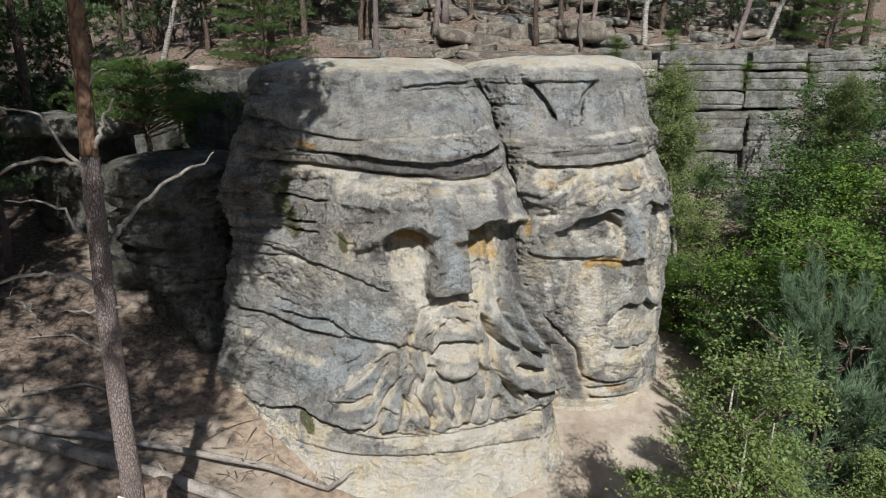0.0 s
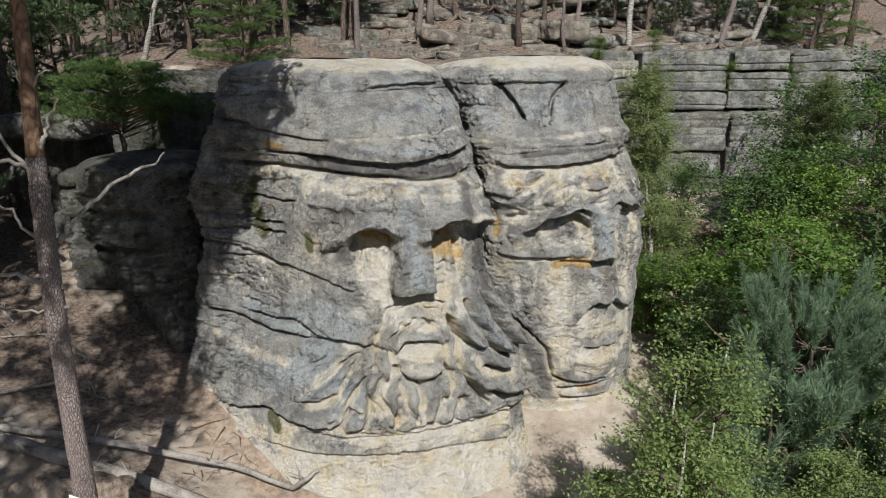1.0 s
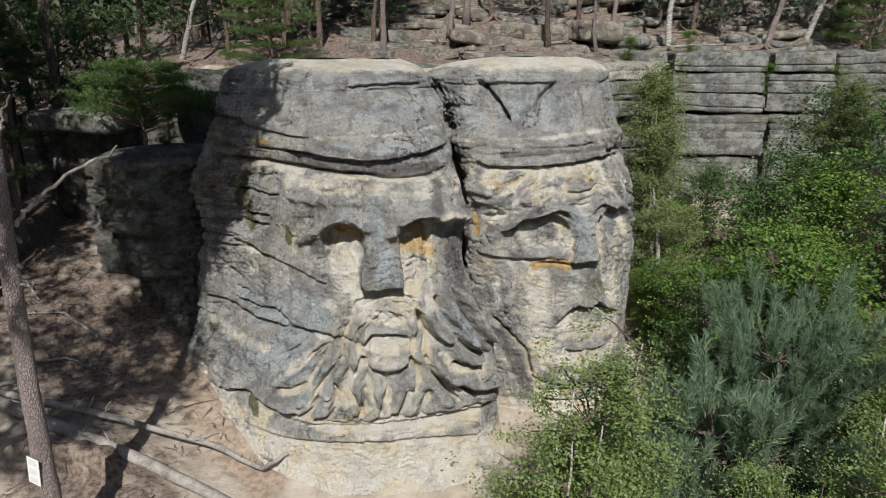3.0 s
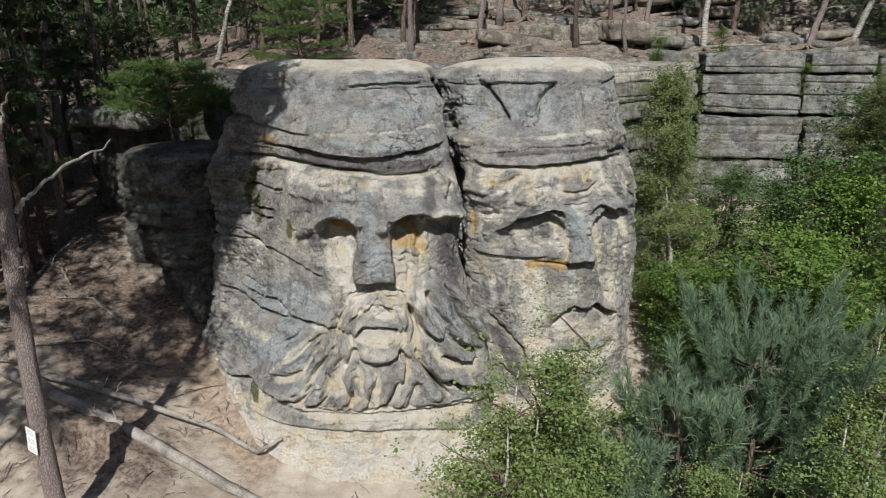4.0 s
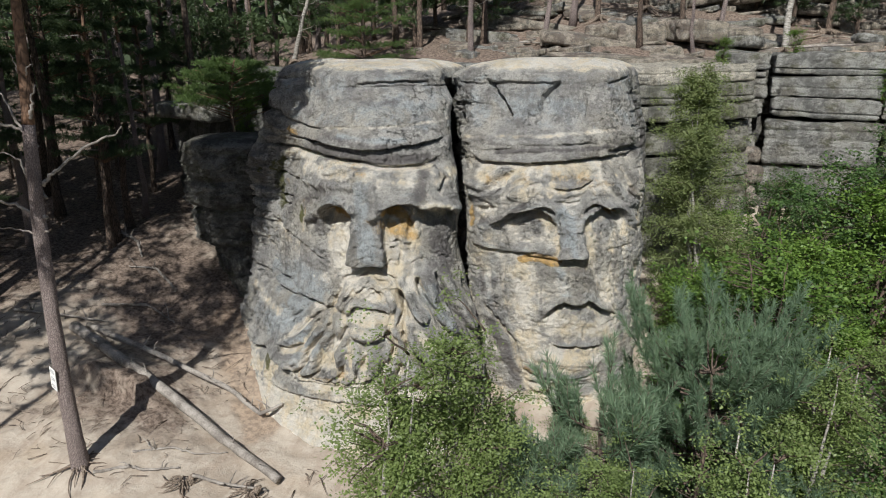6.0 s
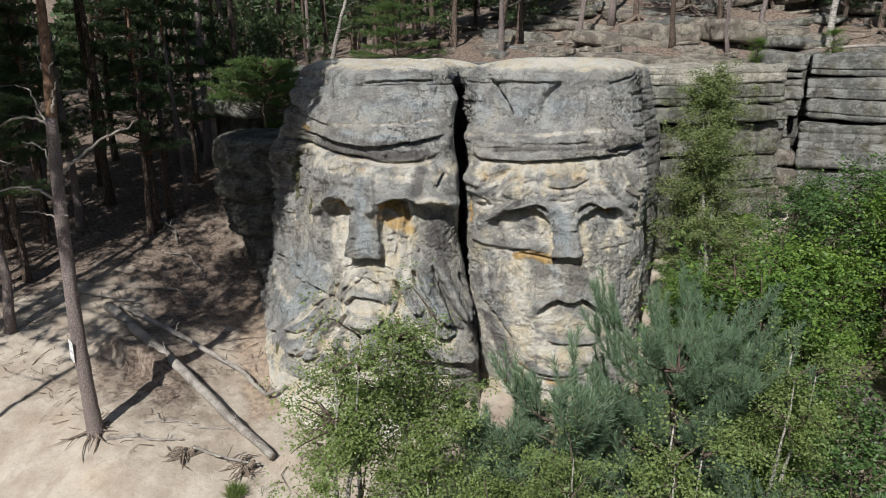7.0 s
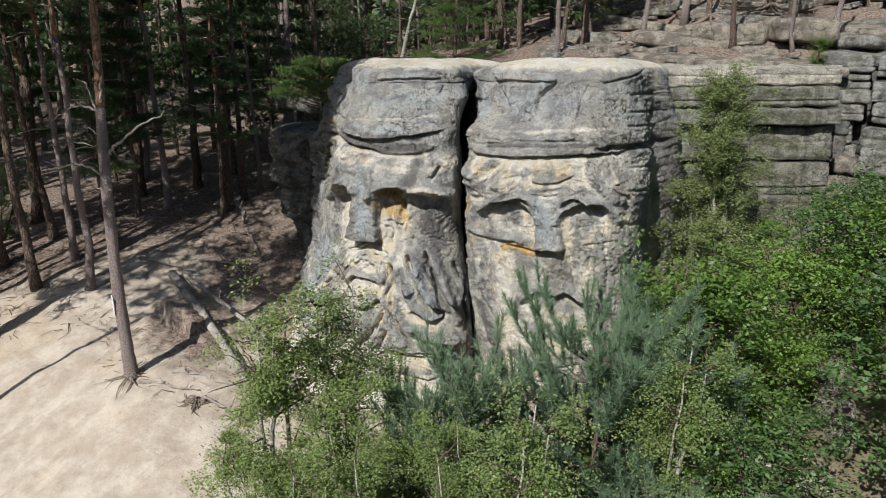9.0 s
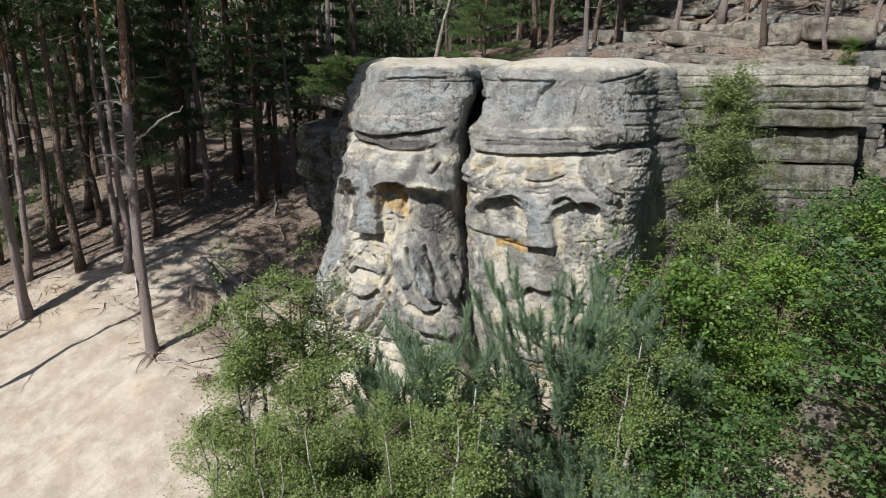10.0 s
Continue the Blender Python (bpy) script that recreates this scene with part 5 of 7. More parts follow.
ledge(A, 0.05, 0.12, 0.14, 0.06, [(-28.5, 1.13), (-18.4, 1.18), (-8.6, 1.28), (-3.7, 1.33), (3.3, 1.46), (11.9, 1.49), (18.0, 1.45), (25.8, 1.38), (33.0, 1.23), (39.4, 1.10), (44.9, 1.22)])
ledge(A, 0.12, 0.3, 0.12, 0.1, [(-48.9, 1.44), (-41.0, 1.49), (-28.5, 1.65), (-20.9, 1.82), (-15.2, 1.82), (-9.0, 1.81), (-3.0, 1.82)])
ledge(A, 0.05, 0.2, 0.15, 0.05, [(-59.5, 4.87), (-46.8, 4.92), (-32.7, 5.00), (-19.6, 4.98), (-11.8, 4.91), (-5.0, 4.80), (0.7, 4.67), (4.1, 4.60)])
cut(A, 0.025, 0.1, [(-46.0, 6.32), (-36.3, 6.27), (-27.5, 6.24), (-20.3, 6.30)])
cut(A, 0.03, 0.12, [(-42.5, 5.80), (-32.3, 5.75), (-23.8, 5.80)])
cut(A, 0.03, 0.1, [(-40.2, 5.55), (-27.9, 5.57), (-21.5, 5.61)])
cut(A, 0.03, 0.1, [(-17.5, 3.67), (-12.2, 3.58), (-8.5, 3.47), (-6.2, 3.39)])
cut(A, 0.02, 0.08, [(18.8, 4.23), (20.4, 4.34), (21.7, 4.27), (24.9, 4.23)])
cut(A, 0.02, 0.06, [(12.4, 4.23), (15.8, 4.32), (19.1, 4.46)])
cut(A, 0.02, 0.07, [(36.0, 8.68), (36.6, 8.48), (37.4, 8.26), (37.4, 8.04)])
ledge(B, 0.05, 0.3, 0.26, 0.1, [(-29.1, 7.08), (-23.1, 6.95), (-10.7, 6.96), (1.1, 6.99), (11.9, 7.04), (24.9, 7.04), (42.4, 7.07), (59.5, 7.12)])
cut(B, 0.07, 0.3, [(0.3, 8.74), (-4.6, 8.60), (-8.6, 8.41), (-9.9, 8.16), (-9.7, 7.92)])
cut(B, 0.035, 0.12, [(17.3, 8.52), (19.5, 8.19), (18.3, 7.88)])
cut(B, 0.075, 0.34, [(-40.0, 8.8), (-32.7, 8.56), (-27.0, 8.22), (-22.5, 7.9)])
cut(B, 0.05, 0.12, [(-28.6, 7.86), (-24.1, 7.99), (-21.7, 7.9)])
cut(B, 0.025, 0.08, [(-44.5, 8.71), (-27.0, 8.71), (-13.5, 8.75), (-1.5, 8.77)])
ledge(B, 0.1, 0.13, 0.24, 0.13, [(-17.3, 5.43), (-12.6, 5.59), (-7.6, 5.76), (-4.1, 5.89), (0.3, 5.99), (3.5, 6.03), (6.0, 5.98), (7.3, 5.80)])
ledge(B, 0.1, 0.13, 0.24, 0.13, [(17.3, 5.80), (18.7, 5.93), (21.7, 6.02), (25.4, 5.98), (29.5, 5.83), (35.3, 5.69), (38.4, 5.58)])
ledge(B, 0.05, 0.15, 0.12, 0.06, [(-26.3, 4.91), (-22.1, 4.88), (-14.8, 4.83), (-7.2, 4.83), (2.1, 4.91)])
ledge(B, 0.14, 0.2, 0.3, 0.16, [(4.1, 3.20), (6.2, 3.38), (8.8, 3.53), (11.9, 3.65), (15.4, 3.55), (18.4, 3.57), (21.4, 3.64), (26.9, 3.41), (36.8, 3.16)])
ledge(B, 0.1, 0.1, 0.12, 0.06, [(8.1, 2.48), (17.6, 2.40), (31.0, 2.36)])
ledge(B, 0.08, 0.25, 0.12, 0.06, [(-2.3, 1.67), (1.1, 1.60), (8.3, 1.48), (16.6, 1.44), (25.1, 1.40)])
ledge(B, 0.05, 0.1, 0.1, 0.05, [(-1.9, 1.18), (9.2, 1.01), (20.9, 0.95)])
cut(B, 0.06, 0.08, [(-23.6, 6.45), (-16.7, 6.54), (-12.0, 6.68), (-8.6, 6.78)])
cut(B, 0.06, 0.1, [(-13.8, 6.13), (-10.6, 6.32), (-8.8, 6.50), (-4.9, 6.62)])
ledge(B, 0.07, 0.12, 0.08, 0.06, [(5.0, 6.44), (10.2, 6.40), (15.5, 6.43), (22.4, 6.58)])
ledge(B, 0.07, 0.12, 0.1, 0.06, [(41.0, 6.26), (45.0, 6.10), (52.1, 6.01)])
pale(B, 0.3, 0.9, [(7.5, 3.15), (16.8, 2.96), (34.7, 2.74)])
pale(B, 0.2, 0.8, [(7.2, 2.18), (18.1, 2.09), (29.5, 2.04)])
pale(B, 0.22, 0.39, [(21.3, 5.17), (24.4, 4.44), (27.6, 3.83)])
pale(B, 0.25, 0.44, [(-12.4, 5.16), (-2.6, 5.18), (3.0, 5.15)])
pale(B, 0.2, 0.44, [(21.1, 5.38), (28.6, 5.28), (35.5, 5.32)])
ochre(B, 0.1, 1.3, [(-4.2, 4.68), (-0.1, 4.77), (4.3, 4.72), (8.7, 4.64)])
slate(A, 0.3, 0.6, [(34.9, 3.89), (39.9, 3.33)])
slate(A, 0.5, 0.5, [(-40.1, 2.46), (-16.0, 2.73), (-2.1, 3.01)])
slate(A, 0.4, 0.6, [(-40.0, 3.68), (-14.1, 3.85), (0.8, 3.97)])
dark_tone(A, 0.12, 1, [(-12.3, 7.16), (6.1, 7.12), (19.6, 7.07), (36.1, 7.08)])
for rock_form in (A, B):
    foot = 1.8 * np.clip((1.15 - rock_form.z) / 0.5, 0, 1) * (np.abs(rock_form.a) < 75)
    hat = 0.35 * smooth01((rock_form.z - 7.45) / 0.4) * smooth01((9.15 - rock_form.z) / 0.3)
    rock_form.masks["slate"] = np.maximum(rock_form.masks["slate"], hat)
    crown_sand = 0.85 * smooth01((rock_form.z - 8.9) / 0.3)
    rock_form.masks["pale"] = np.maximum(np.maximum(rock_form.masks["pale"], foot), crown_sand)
face = (np.abs(B.a) < 75) * smooth01((7.2 - B.z) / 0.3)
B.masks["pale"] = np.maximum(B.masks["pale"], 0.33 * face)
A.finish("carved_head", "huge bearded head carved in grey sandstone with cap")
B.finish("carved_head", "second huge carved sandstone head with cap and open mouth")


# ---------- loose and standing rocks ----------
def rock_mesh(name, half, seed, material, edge=0.12, layers=0.0, cells=26, rough=0.10, tight=2.5, cracks=0.05):
    """A weathered block: edges rounded by a radius, uneven faces, upright cracks and, with layers, ledges along its bedding."""
    half = np.array(half, float)
    edge = min(edge, 0.9 * half.min())
    k = np.arange(cells)
    u, v = [m.ravel() for m in np.meshgrid(k, k)]
    o = np.full_like(u, cells - 1)
    sides = [(u, v, o), (u, cells - 1 - v, 0 * o), (o, u, v), (0 * o, u, cells - 1 - v), (cells - 1 - u, o, v), (u, 0 * o, v)]
    p = np.concatenate([np.stack(s, 1) for s in sides])
    base = np.arange(6)[:, None, None] * cells * cells
    i = (np.arange(cells - 1)[:, None] * cells + np.arange(cells - 1)[None])[None] + base
    f = np.stack([i, i + 1, i + cells + 1, i + cells], -1).reshape(-1, 4)
    key, inv = np.unique(p, axis=0, return_inverse=True)
    f = inv.ravel()[f]
    w = np.empty(key.shape)
    for axis in range(3):
        h = half[axis]
        marks = np.concatenate([np.linspace(-h, edge - h, 3), np.linspace(edge - h, h - edge, cells - 4)[1:-1], np.linspace(h - edge, h, 3)])
        w[:, axis] = marks[key[:, axis]]
    inner = np.clip(w, edge - half, half - edge)
    n = w - inner
    n /= np.linalg.norm(n, axis=1)[:, None] + 1e-9
    w = inner + n * edge
    q = w + seed * 7.1
    amp = min(rough, 0.35 * half.min())
    push = amp * fbm(q * 0.8, 4, seed + 1) + 0.35 * amp * fbm(q * [2.2, 2.2, 3.5], 4, seed + 3, 0.6)
    crack = np.abs(fbm(q * [0.9, 0.9, 0.12], 3, seed + 6))
    push = push - cracks * np.exp(-(crack / 0.045) ** 2)
    chip = fbm(q * 1.7, 3, seed + 8) - 0.15
    push = push - np.clip(chip, 0, 1) * edge * 0.8
    if layers:
        beds = np.random.default_rng(seed)
        marks = np.cumsum(beds.uniform(0.35, 1.6, 60)) / tight - half[2] - 0.3
        level = w[:, 2] + 0.08 * fbm(q * [0.4, 0.4, 0.1], 3, seed + 5)
        j = np.searchsorted(marks, level)
        gap = np.minimum(np.abs(level - marks[np.clip(j, 0, 59)]), np.abs(level - marks[np.clip(j - 1, 0, 59)]))
        w[:, :2] += n[:, :2] * (beds.normal(0, layers * 0.35, 62)[j] - layers * beds.uniform(0.2, 1.2, 62)[j] * np.exp(-(gap / 0.03) ** 2))[:, None]
    return mesh_of(name, w + n * push[:, None], f, material)


def rock(name, place, half, turn, seed, material, label, group="", tilt=(0, 0), **kw):
    ob = new(name, rock_mesh(name, half, seed, material, **kw))
    ob.matrix_world = pose(*place, tilt[0], tilt[1], turn)
    return tagged(ob, label, "rock", group)


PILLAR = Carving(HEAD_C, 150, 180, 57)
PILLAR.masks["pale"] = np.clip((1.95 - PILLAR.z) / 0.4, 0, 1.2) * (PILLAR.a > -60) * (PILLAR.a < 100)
# the tree shade on the pillar is part of this stone's colour
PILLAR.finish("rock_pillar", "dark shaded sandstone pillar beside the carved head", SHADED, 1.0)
def stack(name, place, half, turn, levels, seed, label, group, material=None, ragged=0.10, cells=24):
    """Beds of rock lying on one another, each a block of its own, a little in or out of line."""
    rng = np.random.default_rng(seed)
    for k in range(len(levels) - 1):
        z0, z1 = levels[k], levels[k + 1]
        dx, dy = rng.normal(0, ragged * 0.5), rng.normal(0, ragged)
        t = radians(turn)
        x, y = place[0] + dx * math.cos(t) - dy * math.sin(t), place[1] + dx * math.sin(t) + dy * math.cos(t)
        rock(name, (x, y, (z0 + z1) / 2), (half[0] + rng.normal(0, ragged * 0.4), half[1], (z1 - z0) / 2 - 0.005), turn + rng.normal(0, 0.8), seed * 10 + k, material or CLIFF, label, group,
             (rng.normal(0, 0.5), rng.normal(0, 0.7)), layers=0.07 if z1 - z0 > 0.55 else 0.0, cells=cells, rough=0.11, edge=0.11, tight=2.2)


# infill rock added so the cleft looks dark; shade is in its colour
rock("rock_ledge", (-0.9, 20.6, 4.35), (2.7, 1.2, 4.4), 8, 66, SHADED, "dark infill rock added deep in the cleft", layers=0.1, cells=22, rough=0.2, edge=0.25)

# the ledge behind the second head, then the layered cliff on its other side
ledge = "mossy layered sandstone ledge with a flat top"
stack("rock_ledge", (4.3, 26.2), (3.3, 2.3), 44, [8.42, 9.05], 12, ledge, "ledge beds", LEDGE_TOP, 0.08, 40)
stack("rock_ledge", (4.3, 26.25), (3.25, 2.25), 44, [7.2, 7.75, 8.42], 13, ledge, "ledge beds", MOSSY, 0.08, 36)
stack("rock_ledge", (4.35, 26.2), (3.3, 2.3), 44, [2.5, 4.9, 6.0, 7.1], 14, ledge, "ledge beds", MOSSY, 0.08, 40)
stack("rock_ledge", (0.2, 26.2), (3.6, 2.4), 10, [3.0, 6.0, 7.4, 8.3, 9.0], 15, "layered sandstone ledge behind the carved heads", "ledge beds", None, 0.12, 30)
stack("rock_ledge", (7.45, 30.3), (0.85, 1.3), 12, [3.0, 4.6, 5.6, 6.3, 7.1, 7.7, 8.2, 8.5, 8.75, 9.35], 16, "narrow column of broken sandstone beds", "ledge beds", None, 0.12, 18)
cliff = "stacked layers of grey sandstone cliff split by cracks"
for k, (x0, x1, y) in enumerate([(8.75, 12.38, 30.5), (12.5, 14.95, 30.6), (15.05, 18.1, 30.8), (18.2, 21.8, 31.0)]):
    stack("cliff_block", ((x0 + x1) / 2, y + 0.08), ((x1 - x0) / 2, 1.8), 2 - k, [8.62, 9.4], 20 + k, cliff, "cliff blocks", None, 0.06, 34)
    stack("cliff_block", ((x0 + x1) / 2, y), ((x1 - x0) / 2, 1.8), 1 - k, [[7.05, 7.8, 8.6], [7.1, 7.85, 8.58], [7.0, 7.9, 8.6], [7.1, 7.85, 8.6]][k], 30 + k, cliff, "cliff blocks", None, 0.07, 30)
    stack("cliff_block", ((x0 + x1) / 2 + 0.1, y - 0.12), ((x1 - x0) / 2 + 0.08, 1.8), k, [[2.6, 4.2, 5.35, 6.98], [2.6, 4.2, 5.5, 7.0], [2.6, 4.6, 6.95], [2.6, 5.0, 7.0]][k], 40 + k, cliff, "cliff blocks", None, 0.09, 32)
# infill beds added to hide bright soil; cleft shade put into their colour
stack("rock_ledge", (8.4, 31.3), (0.6, 1.3), 4, [2.6, 4.4, 5.9, 7.0, 7.9, 8.8], 18, "dark infill beds added in the cleft of the cliff", "ledge beds", SHADED, 0.1, 24)
stack("rock_ledge", (6.6, 30.2), (0.8, 1.6), 30, [2.6, 5.0, 6.6, 7.8, 8.9], 19, "dark infill beds added in the cleft of the cliff", "ledge beds", SHADED, 0.1, 22)
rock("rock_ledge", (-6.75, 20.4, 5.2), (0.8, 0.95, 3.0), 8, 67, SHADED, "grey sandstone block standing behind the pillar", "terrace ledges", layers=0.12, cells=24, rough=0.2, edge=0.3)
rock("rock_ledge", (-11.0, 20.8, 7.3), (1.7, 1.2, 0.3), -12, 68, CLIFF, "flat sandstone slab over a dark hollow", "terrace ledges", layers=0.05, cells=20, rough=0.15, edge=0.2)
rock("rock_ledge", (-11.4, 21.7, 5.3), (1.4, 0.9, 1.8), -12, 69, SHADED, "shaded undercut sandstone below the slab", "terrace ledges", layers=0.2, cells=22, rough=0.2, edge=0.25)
# the terrace at the back, beside the wood, its shade put into the stone's colour
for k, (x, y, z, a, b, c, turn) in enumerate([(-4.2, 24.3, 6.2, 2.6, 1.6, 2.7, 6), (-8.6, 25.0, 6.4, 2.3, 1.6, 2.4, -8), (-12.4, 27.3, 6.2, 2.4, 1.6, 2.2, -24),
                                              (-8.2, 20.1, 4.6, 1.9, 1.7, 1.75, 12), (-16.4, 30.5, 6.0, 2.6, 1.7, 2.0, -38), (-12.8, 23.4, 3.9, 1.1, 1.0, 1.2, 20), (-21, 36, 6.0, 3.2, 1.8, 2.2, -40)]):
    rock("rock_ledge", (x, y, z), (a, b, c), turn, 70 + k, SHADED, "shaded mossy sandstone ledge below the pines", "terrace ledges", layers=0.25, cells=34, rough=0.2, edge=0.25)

rng = np.random.default_rng(4)
slabs = 0
while slabs < 120:
    x, y = rng.uniform(-7, 21), rng.uniform(26, 46)
    over = y - np.interp(x, EDGE_X, EDGE_Y)
    if over < 1.0 or (x < -3.5 and rng.random() < 0.6):
        continue
    slabs += 1
    s = rng.uniform(0.3, 1.15) * (0.8 + 0.02 * (y - 26))
    rock("flat_boulder", (x, y, float(land(x, y)) + rng.uniform(-0.12, 0.08)), (s * rng.uniform(1.3, 3.2), s * rng.uniform(0.5, 0.9), s * rng.uniform(0.14, 0.28)), rng.uniform(-22, 22), 100 + slabs,
         SLAB if rng.random() < 0.75 else CLIFF, "flat weathered sandstone slab lying on the slope", "slope slabs", (rng.uniform(-4, 12), rng.uniform(-9, 9)), cells=13, rough=0.24, edge=0.2, cracks=0.08)
small = 0
while small < 170:
    x, y = rng.uniform(-6, 19), rng.uniform(26, 41)
    if y - np.interp(x, EDGE_X, EDGE_Y) < 0.9:
        continue
    small += 1
    s = rng.uniform(0.13, 0.42)
    rock("flat_boulder", (x, y, float(land(x, y)) + rng.uniform(0.0, 0.2)), (s * rng.uniform(1.0, 2.6), s * rng.uniform(0.6, 1.0), s * rng.uniform(0.3, 0.6)), rng.uniform(-40, 40), 700 + small,
         SLAB if rng.random() < 0.7 else CLIFF, "small broken sandstone slab on the slope", "slope slabs", (rng.uniform(-8, 16), rng.uniform(-12, 12)), cells=8, rough=0.14, edge=0.05, cracks=0.06)
for k, (x, y, z, s) in enumerate([(1.6, 29.6, 9.65, 0.62), (3.0, 29.9, 9.55, 0.6), (2.2, 30.6, 10.2, 0.7), (3.7, 30.5, 10.05, 0.75), (4.6, 29.4, 9.3, 0.7), (0.6, 30.6, 9.9, 0.6), (5.8, 30.9, 10.2, 0.9)]):
    rock("boulder", (x, y, z), (s * 1.25, s * 0.8, s * 0.5), k * 9 - 20, 180 + k, SLAB, "pale rounded sandstone boulder on the slope", "pale boulders", cells=20, rough=0.15, edge=0.24)
for k, (x, y, z, s) in enumerate([(8.0, 27.9, 4.5, 0.42), (8.5, 27.5, 4.1, 0.35), (7.9, 28.2, 5.0, 0.4), (7.7, 27.2, 3.8, 0.4), (9.2, 27.0, 3.9, 0.4), (8.35, 28.6, 4.9, 0.5), (8.3, 29.0, 5.6, 0.45), (8.1, 28.3, 4.2, 0.5), (10.6, 18.6, 2.1, 0.6), (11.05, 17.3, 1.9, 0.5), (11.45, 16.4, 1.8, 0.42)]):
    rock("boulder", (x, y, z), (s, s * 0.8, s * 0.7), k * 31, 200 + k, SLAB, "fallen sandstone boulder at the foot of the cliff", "fallen boulders", cells=20, rough=0.2, edge=0.22)


# ---------- trees ----------
def pine_crown(rng, base, top, radius, clumps, material, name, count=26, length=0.5, width=0.034):
    """Rounded sprays of needles on the ends of branches."""
    z = base + (top - base) * rng.beta(1.3, 1.1, clumps)
    t = np.clip((z - base) / (top - base), 0, 1)
    reach = radius * np.sin(np.pi * np.clip(0.15 + 0.8 * (1 - t), 0, 1)) ** 0.7 * rng.uniform(0.35, 1.05, clumps)
    a = rng.uniform(0, 2 * np.pi, clumps)
    c = np.stack([np.cos(a) * reach, np.sin(a) * reach, z], 1)
    out = np.stack([np.cos(a), np.sin(a), 0 * a + 0.5], 1)
    n = 4
    pts = np.repeat(c, n, 0) + rng.normal(0, 1, (clumps * n, 3)) * [0.32, 0.32, 0.12]
    pieces = [needles_along(pts, np.repeat(out, n, 0) * 0.5, count // 2, length, width, rng, 1.3)]
    return mesh_of(name, *joined(pieces), material, False), c


def bough_crown(rng, base, top, radius, tiers, arms, material, name, length=0.13, width=0.0085, sprays=26):
    """Flat boughs in tiers, each a fan of twigs with short tufts of needles."""
    pts, dirs, ends = [], [], []
    for k in range(tiers):
        t = (k + 0.5) / tiers
        reach = radius * (1.0 - 0.75 * t ** 1.5)
        for j in range(arms):
            a = rng.uniform(0, 6.28)
            ln = reach * rng.uniform(0.55, 1.1)
            z = base + (top - base) * t + rng.normal(0, 0.08)
            u, w = np.array([math.cos(a), math.sin(a), 0.0]), np.array([-math.sin(a), math.cos(a), 0.0])
            s = rng.beta(2.2, 1.2, sprays)[:, None]
            side = rng.normal(0, 0.22, sprays)[:, None] * (0.35 + s) * ln ** 0.7
            c = u * ln * s + w * side + np.array([0, 0, 1.0]) * (z + 0.10 * ln * s ** 2 - 0.25 * side ** 2) + rng.normal(0, 0.03, (sprays, 3))
            ends.append(u * ln * 0.9 + [0, 0, z + 0.08 * ln])
            for step in range(5):
                pts.append(c + u * 0.045 * step + rng.normal(0, 0.035, c.shape))
                dirs.append(np.broadcast_to(u * 0.55 + [0, 0, 0.55], c.shape) + w * np.sign(side) * 0.2)
    return mesh_of(name, *needles_along(np.concatenate(pts), np.concatenate(dirs), 7, length, width, rng, 1.0), material, False), np.array(ends)


def pine(name, rng, height, girth, crown_from, radius, low_bark, high_bark, needles, clumps, label, stubs=8, lean=0.3, tiers=0, needle=(26, 0.5, 0.034)):
    """A Scots pine: a tall bare trunk, orange above, dead stubs and a ragged crown. Built at the origin."""
    thing = empty(name, (0, 0, 0), label, "tree", "pines of the wood")
    path = wander((0, 0, -0.3), (rng.uniform(-lean, lean), rng.uniform(-lean, lean), height), 16, 0.045, rng)
    t = np.linspace(0, 1, 16)
    r = girth * (1 - 0.75 * t) * (1 + 0.5 * np.exp(-t * 22))
    cutoff = 9
    part("trunk", mesh_of("trunk", *tube(path[:cutoff + 1], r[:cutoff + 1], 9, 0.12, 3), low_bark), thing)
    part("upper_trunk", mesh_of("upper_trunk", *tube(path[cutoff:], r[cutoff:], 8, 0.1, 4), high_bark), thing, "orange upper trunk")

    def on(z):
        return np.array([np.interp(z, path[:, 2], path[:, i]) for i in range(3)])

    for k in range(stubs):
        z = rng.uniform(0.25, 0.75) * height
        a, ln = rng.uniform(0, 6.28), rng.uniform(0.4, 1.3)
        e = on(z) + [math.cos(a) * ln, math.sin(a) * ln, rng.uniform(-0.2, 0.35)]
        part("dead_branch", mesh_of("dead_branch", *tube(wander(on(z), e, 5, 0.04, rng), np.linspace(0.03, 0.008, 5), 5), DEADWOOD), thing)
    if tiers:
        crown, tips = bough_crown(rng, crown_from, height, radius, tiers, clumps, needles, "crown")
        tips = np.repeat(tips, 3, 0)
    else:
        crown, tips = pine_crown(rng, crown_from, height + 0.4, radius, clumps, needles, "crown", *needle)
    pieces = [tube(wander(on(min(max(c[2] - 0.35 * math.hypot(c[0], c[1]), crown_from - 0.6), height - 0.1)), c, 4, 0.05, rng), np.linspace(0.025 if tiers else 0.05, 0.008, 4), 4) for c in tips[::3]]
    tagged(part("branchwork", mesh_of("branchwork", *joined(pieces), high_bark), thing, "knotty branches"), kind="stuff")
    part("crown", crown, thing, "ragged green needle crown")
    return thing


